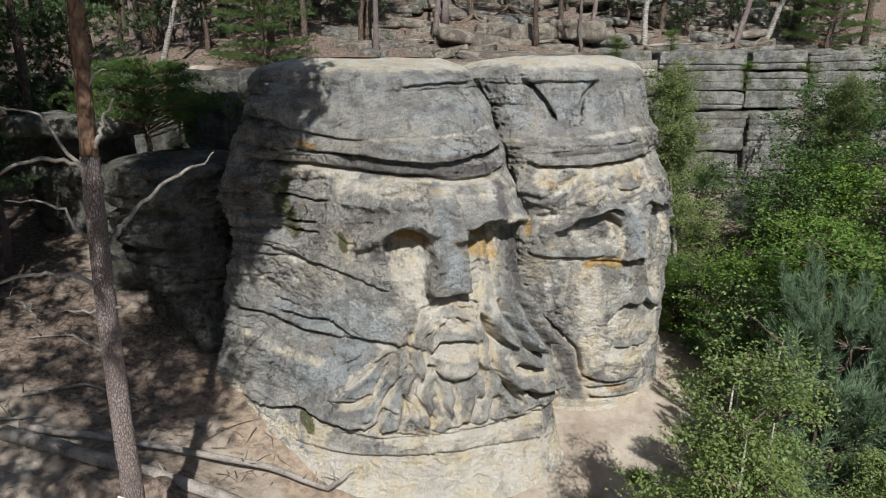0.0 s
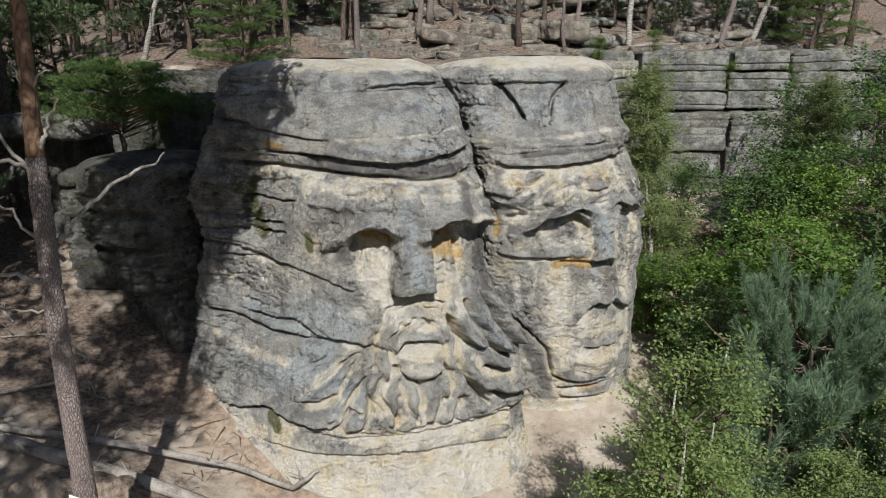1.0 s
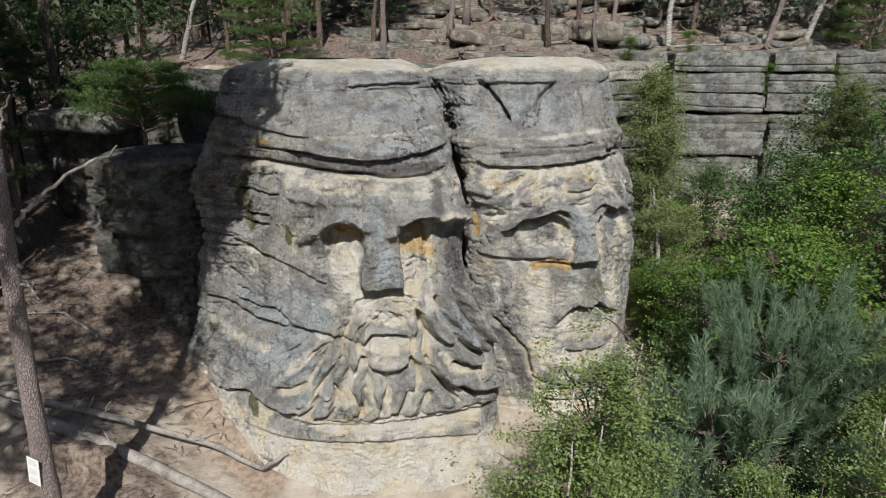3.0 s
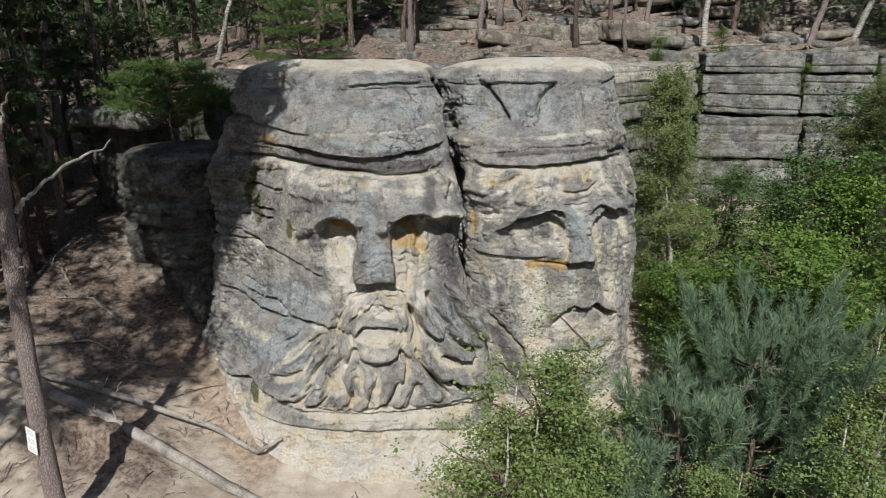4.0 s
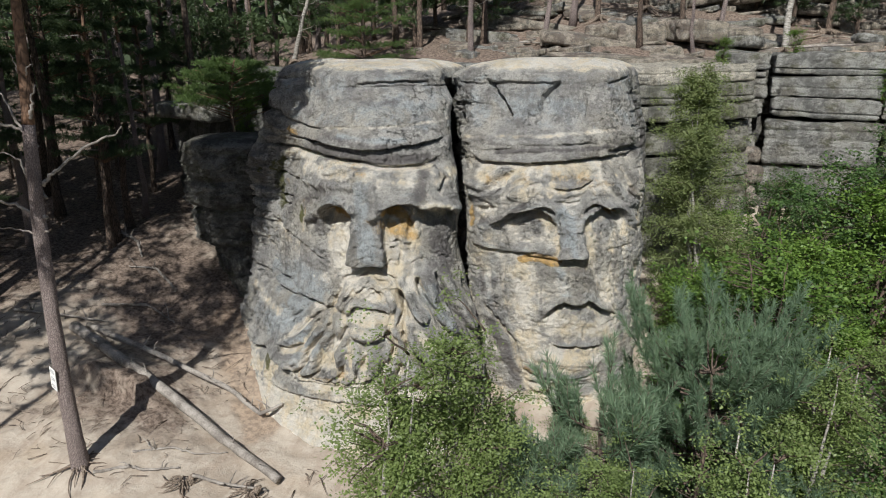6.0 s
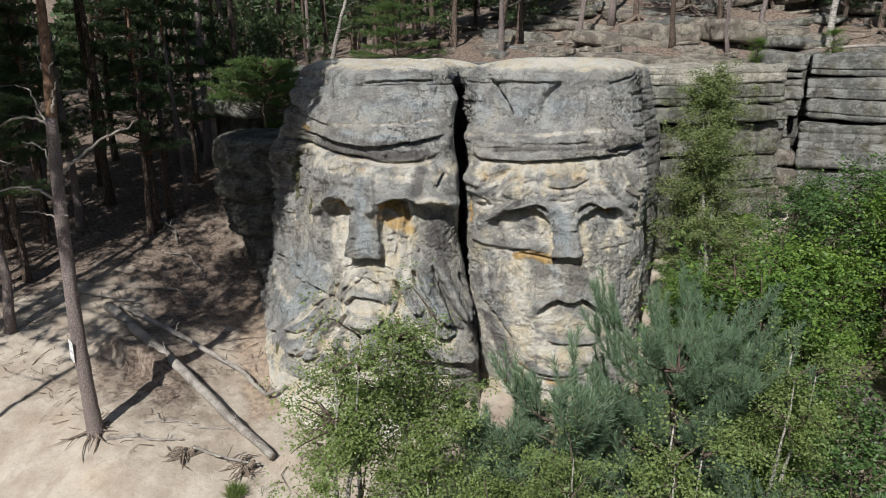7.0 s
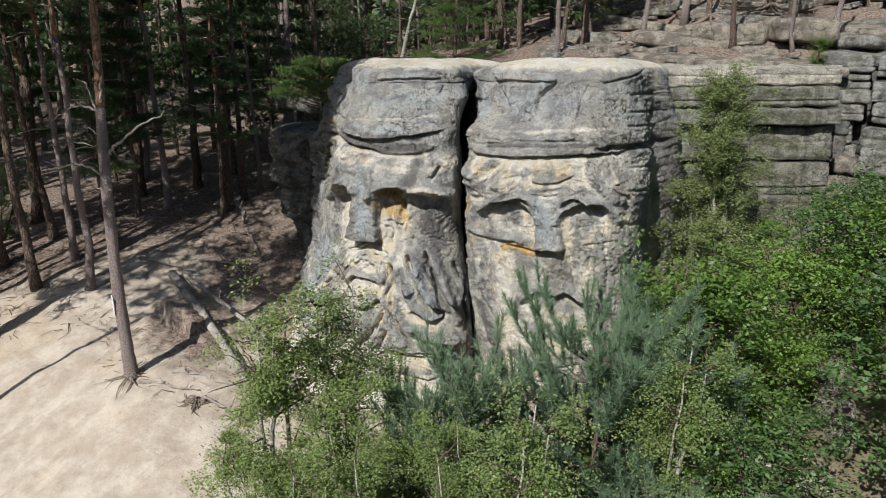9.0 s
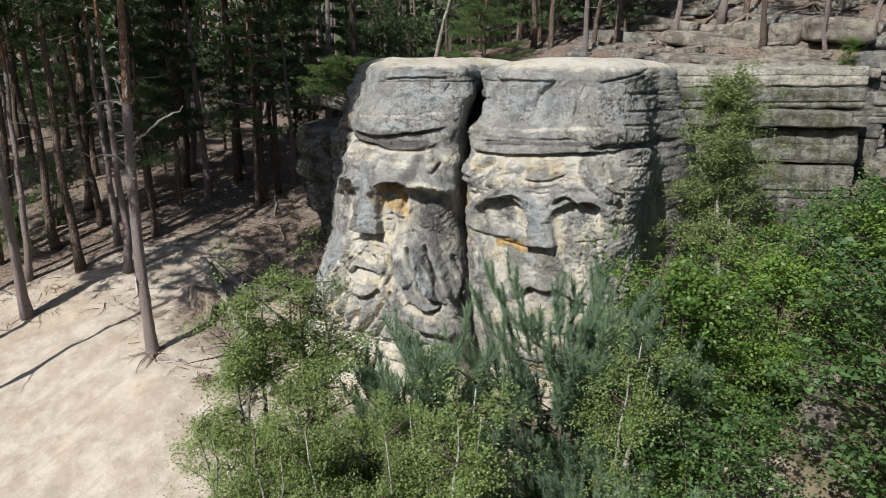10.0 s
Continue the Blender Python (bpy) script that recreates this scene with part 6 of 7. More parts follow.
def broadleaf(name, rng, height, radius, low, stems, leaves, size, wood, leaf, label, category="tree", gaps=0.5, slim=1.0):
    """A small broadleaved tree: stems, limbs and a crown of single leaves with gaps. Built at the origin."""
    thing = empty(name, (0, 0, 0), label, category, "broadleaved growth")
    limbs, ends = [], []
    for s in range(stems):
        top = np.array([rng.normal(0, 0.25 * radius * min(stems - 1, 2) / 2 + 0.05), rng.normal(0, 0.25 * radius * min(stems - 1, 2) / 2 + 0.05), height * rng.uniform(0.86, 1.0)])
        path = wander((rng.normal(0, 0.06), rng.normal(0, 0.06), -0.25), top, 10, 0.05, rng)
        part("trunk", mesh_of("trunk", *tube(path, np.linspace(0.02 + 0.011 * height, 0.008, 10), 7, 0.1, s), wood), thing)
        for k in range(int(40 * height / 5 / stems) + 6):
            z = rng.uniform(low, height * 0.96)
            t = (z - low) / (height - low)
            reach = radius * (0.2 + 0.8 * math.sin(math.pi * (0.1 + 0.8 * (1 - t) ** slim))) * rng.uniform(0.45, 1.0) * (1 - min(slim - 1, 0.6) * t * t)
            o = np.array([np.interp(z, path[:, 2], path[:, i]) for i in range(3)])
            a = rng.uniform(0, 6.28)
            e = o + [math.cos(a) * reach, math.sin(a) * reach, reach * rng.uniform(0.1, 0.6)]
            line = wander(o, e, 6, 0.04, rng, 0.08)
            limbs.append(tube(line, np.linspace(0.02, 0.005, 6), 4))
            ends.append(line[1:])
    tagged(part("branchwork", mesh_of("branchwork", *joined(limbs), BARK_DARK), thing), kind="stuff")
    ends = np.concatenate(ends)
    ends = np.concatenate([ends, ends + rng.normal(0, 0.11 * radius, ends.shape), ends + rng.normal(0, 0.17 * radius, ends.shape)])
    twig = np.repeat(ends, max(1, leaves // len(ends)), 0)
    pts = twig + rng.normal(0, 0.11, twig.shape) * [1, 1, 0.7]
    keep = fbm(pts * [1.3, 1.3, 1.7] + 3, 3, 5) + rng.normal(0, 0.08, len(pts)) > 0.12 - 0.5 * (1 - gaps)
    part("crown", mesh_of("crown", *leaves_at(pts[keep], size, rng), leaf, False), thing, "")
    return thing


def young_pine(name, rng, height, radius, whorls, needles, label, count=9, arms=8, shoots=7):
    """A bushy young pine: a rounded crown of upswept branches with bristling shoots. Built at the origin."""
    thing = empty(name, (0, 0, 0), label, "young pine", "young pines")
    stem = wander((0, 0, -0.2), (0, 0, height * 0.9), 8, 0.03, rng)
    part("trunk", mesh_of("trunk", *tube(stem, np.linspace(0.02 + height * 0.012, 0.012, 8), 7), BARK_DARK), thing)
    wood, pts, dirs = [], [], []

    def shoot(line, thin):
        wood.append(tube(line, np.linspace(thin, 0.005, len(line)), 4))
        d = np.gradient(line, axis=0)
        d /= np.linalg.norm(d, axis=1)[:, None]
        s = np.linspace(0.2, 1, max(4, int(np.linalg.norm(line[-1] - line[0]) / 0.045)))
        idx = s * (len(line) - 1)
        lo = np.minimum(idx.astype(int), len(line) - 2)
        fr = (idx - lo)[:, None]
        pts.append(line[lo] * (1 - fr) + line[lo + 1] * fr)
        dirs.append(d[lo])

    for w in range(whorls):
        t = (w + 0.5) / whorls
        z0 = height * (0.05 + 0.80 * t)
        for k in range(arms):
            a = rng.uniform(0, 6.28)
            ln = radius * (0.25 + 0.75 * math.sin(math.pi * (0.18 + 0.66 * (1 - t)))) * rng.uniform(0.65, 1.1)
            u = np.array([math.cos(a), math.sin(a), 0])
            s = np.linspace(0, 1, 7)[:, None]
            line = np.array([0, 0, z0]) + u * ln * s ** 0.85 + np.array([0, 0, 1.0]) * (ln * (0.08 * s + (0.35 + 0.4 * t) * s ** 2.0)) + rng.normal(0, 0.012, (7, 3))
            shoot(line[2:], 0.016)
            wood.append(tube(line[:3], [0.022, 0.02, 0.018], 4))
            for j in range(shoots):
                o = line[rng.integers(2, 7)]
                v = u * rng.uniform(0.1, 0.6) + np.cross(u, [0, 0, 1]) * rng.uniform(-0.5, 0.5) + [0, 0, rng.uniform(0.7, 1.5)]
                v = v / np.linalg.norm(v) * rng.uniform(0.25, 0.55)
                shoot(np.array([o, o + v * 0.5, o + v + [0, 0, 0.06]]), 0.008)
    tagged(part("branchwork", mesh_of("branchwork", *joined(wood), BARK_DARK), thing), kind="stuff")
    part("crown", mesh_of("crown", *needles_along(np.concatenate(pts), np.concatenate(dirs), count, 0.17, 0.0065, rng, 0.75), needles, False), thing, "long bluish needles")
    return thing


def set_down(thing, x, y, turn=0.0, size=1.0, sink=0.0, z=None):
    thing.scale = (size, size, size)
    thing.rotation_euler = (0, 0, radians(turn))
    thing.location = (x, y, (float(land(x, y)) if z is None else z) - sink)
    return thing


def repeat(thing, x, y, turn, size, z=None, tilt=(0, 0)):
    ob = copy_thing(thing, pose(x, y, float(land(x, y)) if z is None else z, tilt[0], tilt[1], turn))
    ob.scale = (size, size, size)
    return ob


# the big pine at the edge of the sand: bare crooked limbs below, its crown high above
def big_pine():
    rng = np.random.default_rng(77)
    thing = empty("pine_tree", (-4.45, 8.6, 0.72), "tall pine with flaky trunk and bare crooked grey limbs", "tree")
    path = np.array([(-0.14, 0.21, -0.4), (-0.15, 0.21, 0), (-0.17, 0.19, 1.0), (-0.2, 0.19, 2.2), (-0.22, 0.21, 3.6), (-0.23, 0.26, 5.2), (-0.22, 0.34, 6.6), (-0.22, 0.39, 7.3), (-0.2, 0.49, 8.6), (-0.17, 0.55, 10), (-0.1, 0.55, 12), (0.1, 0.5, 14.5), (0.3, 0.5, 17)])
    fine = np.linspace(0, 12, 70)
    path = np.stack([np.interp(fine, range(13), path[:, i]) for i in range(3)], 1)
    r = np.interp(fine, [0, 1, 2, 7, 9, 12], [0.25, 0.195, 0.165, 0.12, 0.09, 0.04])
    cut_at = int(np.searchsorted(path[:, 2], 7.3))
    part("trunk", mesh_of("trunk", *tube(path[:cut_at + 1], r[:cut_at + 1], 16, 0.14, 2), BARK_LOW), thing, "grey flaky lower trunk")
    part("upper_trunk", mesh_of("upper_trunk", *tube(path[cut_at:], r[cut_at:] * 0.97, 14, 0.12, 2), BARK_HIGH), thing, "orange upper trunk")
    for line, thick in BARE_LIMBS:
        s = np.linspace(0, len(line) - 1, len(line) * 4)
        p = np.stack([np.interp(s, range(len(line)), [q[i] for q in line]) for i in range(3)], 1) - [-4.45, 8.6, 0.72]
        p[1:-1] += rng.normal(0, 0.012, (len(p) - 2, 3))
        part("dead_branch", mesh_of("dead_branch", *tube(p, np.linspace(thick, thick * 0.3, len(p)) * 0.8, 7, 0.25, 5), DEADWOOD), thing, "bare crooked grey limb")
    crown, tips = pine_crown(rng, 10.9, 17.8, 2.9, 950, NEEDLES_DARK, "crown", 36, 0.3, 0.04)
    for v in crown.vertices:
        v.co.x = 0.75 * v.co.x + 0.4
        v.co.y += 0.5
    part("crown", crown, thing, "needle crown")
    pieces = [tube(wander((-0.2, 0.55, max(c[2] - 0.8, 10.6)), c * [0.75, 1, 1] + [0.4, 0.5, 0], 4, 0.05, rng), np.linspace(0.06, 0.015, 4), 5) for c in tips[::6]]
    tagged(part("branchwork", mesh_of("branchwork", *joined(pieces), BARK_HIGH), thing), kind="stuff")
    for k in range(16):
        a = k * 0.4 + rng.uniform(-0.2, 0.2) + 3.2
        ln = rng.uniform(0.4, 1.1) * (1.0 if 3.2 < a % 6.28 < 6.2 else 0.6)
        thick = rng.uniform(0.45, 1.0)
        pts = [(-0.15 + 0.1 * math.cos(a), 0.2 + 0.1 * math.sin(a), 0.16)]
        bend = rng.uniform(-0.8, 0.8)
        for s in (0.25, 0.5, 0.75, 1.0):
            x, y = -0.15 + math.cos(a + bend * s) * ln * s, 0.2 + math.sin(a + bend * s) * ln * s
            pts.append((x, y, float(land(-4.45 + x, 8.6 + y)) - 0.72 + 0.08 - 0.09 * s + rng.uniform(0, 0.06)))
        part("root", mesh_of("root", *tube(pts, np.array([0.05, 0.034, 0.026, 0.018, 0.008]) * thick, 6, 0.25, k), ROOTWOOD), thing, "bare root")
    return thing


BARE_LIMBS = [
    ([(-4.54, 9.0, 7.0), (-4.42, 9.1, 7.22), (-4.31, 9.35, 7.4), (-3.98, 9.6, 7.71), (-3.64, 9.85, 7.91), (-3.5, 9.95, 7.93), (-3.36, 10.0, 8.1)], 0.05),
    ([(-4.5, 8.95, 6.36), (-4.75, 8.8, 6.5), (-5.1, 8.65, 6.68), (-5.45, 8.5, 6.72), (-5.97, 8.27, 6.6), (-6.5, 8.1, 6.75)], 0.05),
    ([(-4.58, 9.05, 7.75), (-4.72, 8.95, 8.05), (-5.0, 8.8, 8.2), (-5.35, 8.6, 8.18), (-5.65, 8.45, 8.0), (-5.95, 8.3, 7.85)], 0.05),
    ([(-4.5, 9.0, 6.75), (-4.75, 9.05, 6.95), (-5.0, 9.0, 7.2), (-5.1, 9.0, 7.45), (-5.45, 9.0, 7.6), (-5.9, 9.0, 7.6)], 0.04),
    ([(-4.48, 8.9, 6.1), (-4.9, 8.85, 6.05), (-5.4, 8.8, 6.1), (-6.0, 8.75, 6.05)], 0.03),
    ([(-4.66, 9.0, 7.95), (-4.9, 8.95, 8.22), (-5.08, 8.95, 8.52), (-5.26, 8.95, 8.78), (-5.7, 8.95, 8.84)], 0.04),
    ([(-4.64, 9.0, 8.2), (-4.5, 8.97, 8.45), (-4.38, 8.95, 8.7), (-4.22, 8.95, 8.95)], 0.05),
    ([(-4.64, 9.05, 8.8), (-4.7, 8.97, 9.18), (-4.78, 8.95, 9.5)], 0.03),
    ([(-4.62, 9.05, 9.05), (-4.45, 9.0, 9.26), (-4.3, 9.0, 9.3)], 0.025),
]
big_pine()

# pines of the wood: a few forms, repeated
rng = np.random.default_rng(12)
FORMS = [set_down(pine("pine_tree", np.random.default_rng(300 + k), h, g, c, rad, BARK_DARK if k % 2 else BARK_LOW, BARK_HIGH, NEEDLES_DARK, 52, "slender forest pine with orange upper bark", 7), x, y, k * 40)
         for k, (h, g, c, rad, x, y) in enumerate([(15, 0.17, 9.5, 2.2, -10.5, 6.85), (17, 0.16, 11, 2.4, -12.05, 9.1), (14, 0.14, 8.5, 2.0, -10.4, 10.2), (16, 0.19, 10.5, 2.5, -12.1, 16.8)])]
# the last two pines stand out of view, added for stripes of shade
for x, y, s in [(-12.9, 7.5, 0.9), (-14.7, 9.0, 1.0), (-13.0, 10.8, 0.95), (-14.5, 15.4, 0.9), (-15.6, 17.5, 1.0), (-12.3, 17.8, 0.8), (-12.5, 18.7, 0.75), (-15.4, 13.2, 0.95),
                (-16.1, 7.9, 1.05), (-15.2, 7.0, 0.9), (-15.3, 11.0, 0.9), (-16.8, 15.4, 1.0), (-9.4, 2.6, 1.0), (-12.5, 3.5, 1.05)]:
    repeat(FORMS[int(rng.integers(4))], x, y, rng.uniform(0, 360), s, tilt=(rng.uniform(-3, 3), rng.uniform(-3, 3)))
placed = []
while len(placed) < 105:
    x, y = rng.uniform(-50, -13.5), rng.uniform(-2, 50)
    if any((x - a) ** 2 + (y - b) ** 2 < 2.6 for a, b in placed) or (x > -17 and 6 < y < 20):
        continue
    placed.append((x, y))
    repeat(FORMS[int(rng.integers(4))], x, y, rng.uniform(0, 360), rng.uniform(0.75, 1.15), tilt=(rng.uniform(-3, 3), rng.uniform(-3, 3)))
for x, y, s in [(-2.5, 27.0, 0.7), (0.1, 33.5, 0.9), (-1.2, 37, 0.9), (3.8, 29.3, 0.6), (5.2, 31.5, 0.62), (5.85, 29.9, 0.55), (17.5, 36, 1.0), (20, 34, 1.0),
                (8, 39, 1.0), (11, 42, 1.0), (2.5, 41, 1.0), (-6, 40, 1.0), (-8.5, 33, 0.95), (-12, 36, 1.0), (-10.5, 29.5, 0.9), (-14.5, 34, 1.0), (-5.5, 47, 1.1), (15, 47, 1.0), (22, 42, 1.1), (24, 36, 1.0),
                (-17, 41, 1.0), (-20, 46, 1.0), (-11, 44, 1.0), (-7, 29, 0.8), (19, 50, 1.1), (7, 50, 1.1), (-1, 52, 1.1), (27, 47, 1.1), (29, 39, 1.0), (12, 56, 1.1), (-13, 53, 1.1)]:
    repeat(FORMS[int(rng.integers(4))], x, y, rng.uniform(0, 360), s, tilt=(rng.uniform(-4, 4), rng.uniform(-4, 4)))

# leaning pine out of view below the sand slope, added for its shadow
shadow_pine = set_down(pine("pine_tree", np.random.default_rng(90), 19.5, 0.12, 11.4, 2.5, BARK_LOW, BARK_HIGH, NEEDLES_DARK, 170, "unseen tall leaning pine added to shade the sand slope", 5), -7.7, 2.0, 0, 1.0)
shadow_pine.rotation_euler = (0, radians(8.0), 0)

# pines of middle height with dark hanging crowns at the edge of the wood
mid_pine = set_down(pine("pine_tree", np.random.default_rng(47), 9.0, 0.12, 3.0, 1.5, BARK_DARK, BARK_HIGH, NEEDLES_DARK, 6, "dark pine with hanging boughs at the edge of the wood", 6, tiers=9), -11.85, 16.5, 0, 1.0)
for x, y, turn, size in [(-14.6, 14.2, 80, 1.0), (-15.6, 19.4, 200, 1.1), (-13.9, 20.6, 300, 0.9), (-17.6, 11.4, 30, 1.1), (-18.6, 16.4, 140, 1.2), (-12.8, 12.2, 260, 0.95), (-17.5, 25.5, 60, 1.2), (-20.5, 21.5, 10, 1.3), (-22, 13, 100, 1.3), (-5.5, 28.5, 70, 1.1), (-3.2, 30.2, 190, 1.2), (-7.5, 30.0, 290, 1.2)]:
    repeat(mid_pine, x, y, turn, size)

# green, low-branched pines on the terrace behind the heads
low_pine = set_down(pine("pine_tree", np.random.default_rng(41), 7.5, 0.13, 0.6, 2.7, BARK_DARK, BARK_HIGH, NEEDLES, 8, "low-branched green pine on the rock terrace", 3, tiers=11), -6.3, 24.7, 20, 0.76, z=8.5)
set_down(pine("pine_tree", np.random.default_rng(46), 2.7, 0.09, 1.1, 2.5, BARK_DARK, BARK_HIGH, NEEDLES, 16, "small flat-crowned green pine rooted on the rock pillar", 3, tiers=4), -8.1, 19.0, 20, 1.0, z=6.5)

# birches and bushes
birch = set_down(broadleaf("birch_tree", np.random.default_rng(51), 6.0, 1.15, 0.4, 3, 52000, 0.054, BARK_BIRCH, LEAF_BIRCH, "young birch with fine hanging leaves", gaps=0.75), 4.4, 8.95, 0, 1.08)
birch_two = set_down(broadleaf("birch_tree", np.random.default_rng(52), 5.0, 1.3, 0.2, 4, 42000, 0.055, BARK_BIRCH, LEAF_BIRCH, "bushy young birch with fine leaves", gaps=0.7), 4.9, 8.6, 0, 0.95)
tall_birch = set_down(broadleaf("birch_tree", np.random.default_rng(56), 8.3, 2.1, 0.3, 3, 90000, 0.07, BARK_BIRCH, LEAF_GREY, "slim tall birch in full leaf before the ledge", gaps=-0.15, slim=1.6), 7.2, 20.3, 0, 0.9)
bush = set_down(broadleaf("hornbeam_bush", np.random.default_rng(54), 4.9, 2.0, 0.2, 5, 19000, 0.106, BARK_DARK, LEAF_BRIGHT, "dense bright green hornbeam bush", "bush", gaps=0.6), 9.0, 14.6, 0, 1.0)
dark_bush = set_down(broadleaf("oak_bush", np.random.default_rng(55), 5.2, 2.1, 0.2, 4, 12500, 0.125, BARK_DARK, LEAF_DARK, "dark green broadleaved bush in the hollow", "bush", gaps=0.6), 12.8, 15.0, 0, 1.0)
for form, x, y, s in [(birch, 3.65, 7.8, 1.08), (birch, 6.3, 7.6, 0.85), (birch, 8.32, 8.93, 1.0), (birch, 6.9, 9.3, 0.78), (bush, 9.2, 9.9, 0.62), (birch_two, 5.9, 9.0, 0.8), (birch, 7.4, 8.6, 0.8), (birch_two, 8.6, 9.4, 0.75), (bush, 9.0, 8.2, 0.5), (bush, 10.4, 11.9, 0.5), (bush, 9.7, 12.8, 0.5), (bush, 10.2, 15.5, 0.6), (dark_bush, 10.0, 16.6, 0.5), (birch_two, 7.6, 7.4, 0.85), (birch_two, 3.9, 6.9, 0.9), (birch_two, 5.4, 7.2, 0.95), (bush, 6.4, 9.4, 0.5), (bush, 7.6, 9.0, 0.55), (birch, 9.6, 11.6, 0.9), (birch_two, 5.6, 12.2, 0.55)] + [
                      (bush, 7.7, 17.0, 0.75), (bush, 9.8, 17.6, 0.85), (bush, 11.6, 19.4, 0.95), (dark_bush, 13.8, 19.0, 1.1), (dark_bush, 10.6, 22.2, 0.6), (dark_bush, 13.2, 24.2, 1.0),
                      (bush, 16.2, 22.5, 1.1), (dark_bush, 16.5, 18, 1.15), (tall_birch, 12.2, 21.6, 0.74), (dark_bush, 11.6, 20.9, 0.85), (dark_bush, 17.4, 26, 1.1), (bush, 15, 12.6, 0.9),
                      (dark_bush, 10.9, 12.3, 0.7), (bush, 12.4, 10.2, 0.75), (birch_two, 10.2, 8.2, 0.8),
                      (dark_bush, 6.9, 15.6, 0.42), (dark_bush, 7.3, 18.0, 0.5), (bush, 7.6, 13.4, 0.55), (dark_bush, 8.2, 16.0, 0.6), (dark_bush, 10.8, 19.6, 0.8), (bush, 6.9, 19.0, 0.5), (dark_bush, 8.8, 23.6, 0.6), (bush, 7.7, 22.4, 0.55), (bush, 9.6, 25.0, 0.5)]:
    repeat(form, x, y, rng.uniform(0, 360), s)
# undergrowth in the wood
dark_wood = set_down(pine("pine_tree", np.random.default_rng(43), 7.5, 0.12, 0.8, 2.4, BARK_DARK, BARK_DARK, NEEDLES_DARK, 110, "dark low pine in the depth of the wood", 5, needle=(36, 0.34, 0.026)), -19.5, 15.5, 0, 0.6)
for form, x, y, s in [(dark_bush, -24, 7.5, 0.6), (dark_bush, -14.6, 7.7, 0.5), (dark_bush, -16.8, 9.6, 0.6), (dark_bush, -31, 14, 0.8), 
                      (dark_wood, -17.5, 22, 0.6), (dark_wood, -21, 19.5, 0.7), (dark_wood, -15.5, 25.5, 0.8), (dark_wood, -24, 26, 1.0), (dark_wood, -22, 31, 0.9),
                      (dark_wood, -27, 5, 0.9), (dark_wood, -34, 15, 1.1), (dark_wood, -30, 29, 1.1), (dark_wood, -12.5, 33, 1.0), (dark_wood, -29, 20, 1.0), (dark_wood, -36, 8, 1.1), (dark_wood, -38, 24, 1.2), (low_pine, -4, 34, 1.0), (low_pine, 18, 33.5, 0.8), (dark_wood, -9, 27.4, 0.8), (dark_wood, -6.3, 29.5, 0.8), (dark_wood, -12, 29.5, 0.9), (dark_wood, -3.6, 31.5, 0.7), (dark_wood, -10, 32.5, 0.9), (dark_wood, -7, 33.5, 0.9), (dark_wood, -14.2, 27, 0.8), (dark_wood, 12, 35.5, 0.8), (dark_wood, 15, 37.5, 0.9), (dark_wood, 17.5, 35.5, 0.8), (dark_wood, 9.6, 37.5, 0.8), (dark_wood, 19.8, 36.4, 0.9), (dark_wood, 6.5, 38, 0.8)]:
    repeat(form, x, y, rng.uniform(0, 360), s)

# young pines
blue = set_down(young_pine("young_pine", np.random.default_rng(61), 4.75, 1.75, 9, NEEDLES_BLUE, "bushy young pine with bluish upswept shoots", 12, 10, 9), 7.9, 12.2, 0, 1.04)
slim_blue = set_down(young_pine("young_pine", np.random.default_rng(62), 3.7, 0.85, 9, NEEDLES_BLUE, "slim young pine with bluish upright shoots", 8, 6, 6), 9.3, 13.5, 0, 1.0)
repeat(blue, 9.9, 10.6, 130, 0.7)
for x, y, s in [(6.3, 10.3, 1.32), (5.42, 9.94, 1.1), (11.0, 10.6, 0.95), (12.2, 8.0, 1.0), (8.6, 9.0, 0.9)]:
    repeat(slim_blue, x, y, rng.uniform(0, 360), s)


def far_woods():
    """The edge of the woods all round, too far off to tell single trees."""
    rng = np.random.default_rng(8)
    a = rng.uniform(0, 2 * np.pi, 42000)
    r = rng.uniform(56, 74, 42000)
    x, y = -6 + np.cos(a) * r, 14 + np.sin(a) * r
    z = land(x, y) + rng.beta(1.0, 1.3, 42000) * (13 + 4 * np.sin(a * 23) + 3 * np.sin(a * 61 + 1))
    tagged(new("far_woods", mesh_of("far_woods", *leaves_at(np.stack([x, y, z], 1), 1.5, rng, 0.9), NEEDLES_DARK, False)), "dark distant edge of pine woods", "woods", kind="stuff")


far_woods()


# fallen trunks, branches and signs
def fallen(name, points, radii, label, twigs, seed):
    rng = np.random.default_rng(seed)
    s = np.linspace(0, len(points) - 1, 26)
    p = np.array([(x, y, float(land(x, y)) + up) for x, y, up in points])
    p = np.stack([np.interp(s, range(len(p)), p[:, i]) for i in range(3)], 1)
    p[:, :2] += rng.normal(0, 0.012, (26, 2))
    thing = empty(name, tuple(p[0]), label, "fallen tree")
    r = np.interp(s, np.linspace(0, len(points) - 1, len(radii)), radii)
    part("trunk", mesh_of("trunk", *tube(p - p[0], r, 10, 0.15, seed), DEADWOOD), thing)
    for k in range(twigs):
        o = p[rng.integers(4, 25)] - p[0]
        e = o + [rng.normal(0, 0.2), rng.normal(0, 0.2), rng.uniform(0.1, 0.4)]
        part("broken_branch", mesh_of("broken_branch", *tube(wander(o, e, 4, 0.03, rng), np.linspace(0.022, 0.006, 4), 5), DEADWOOD), thing)
    return thing


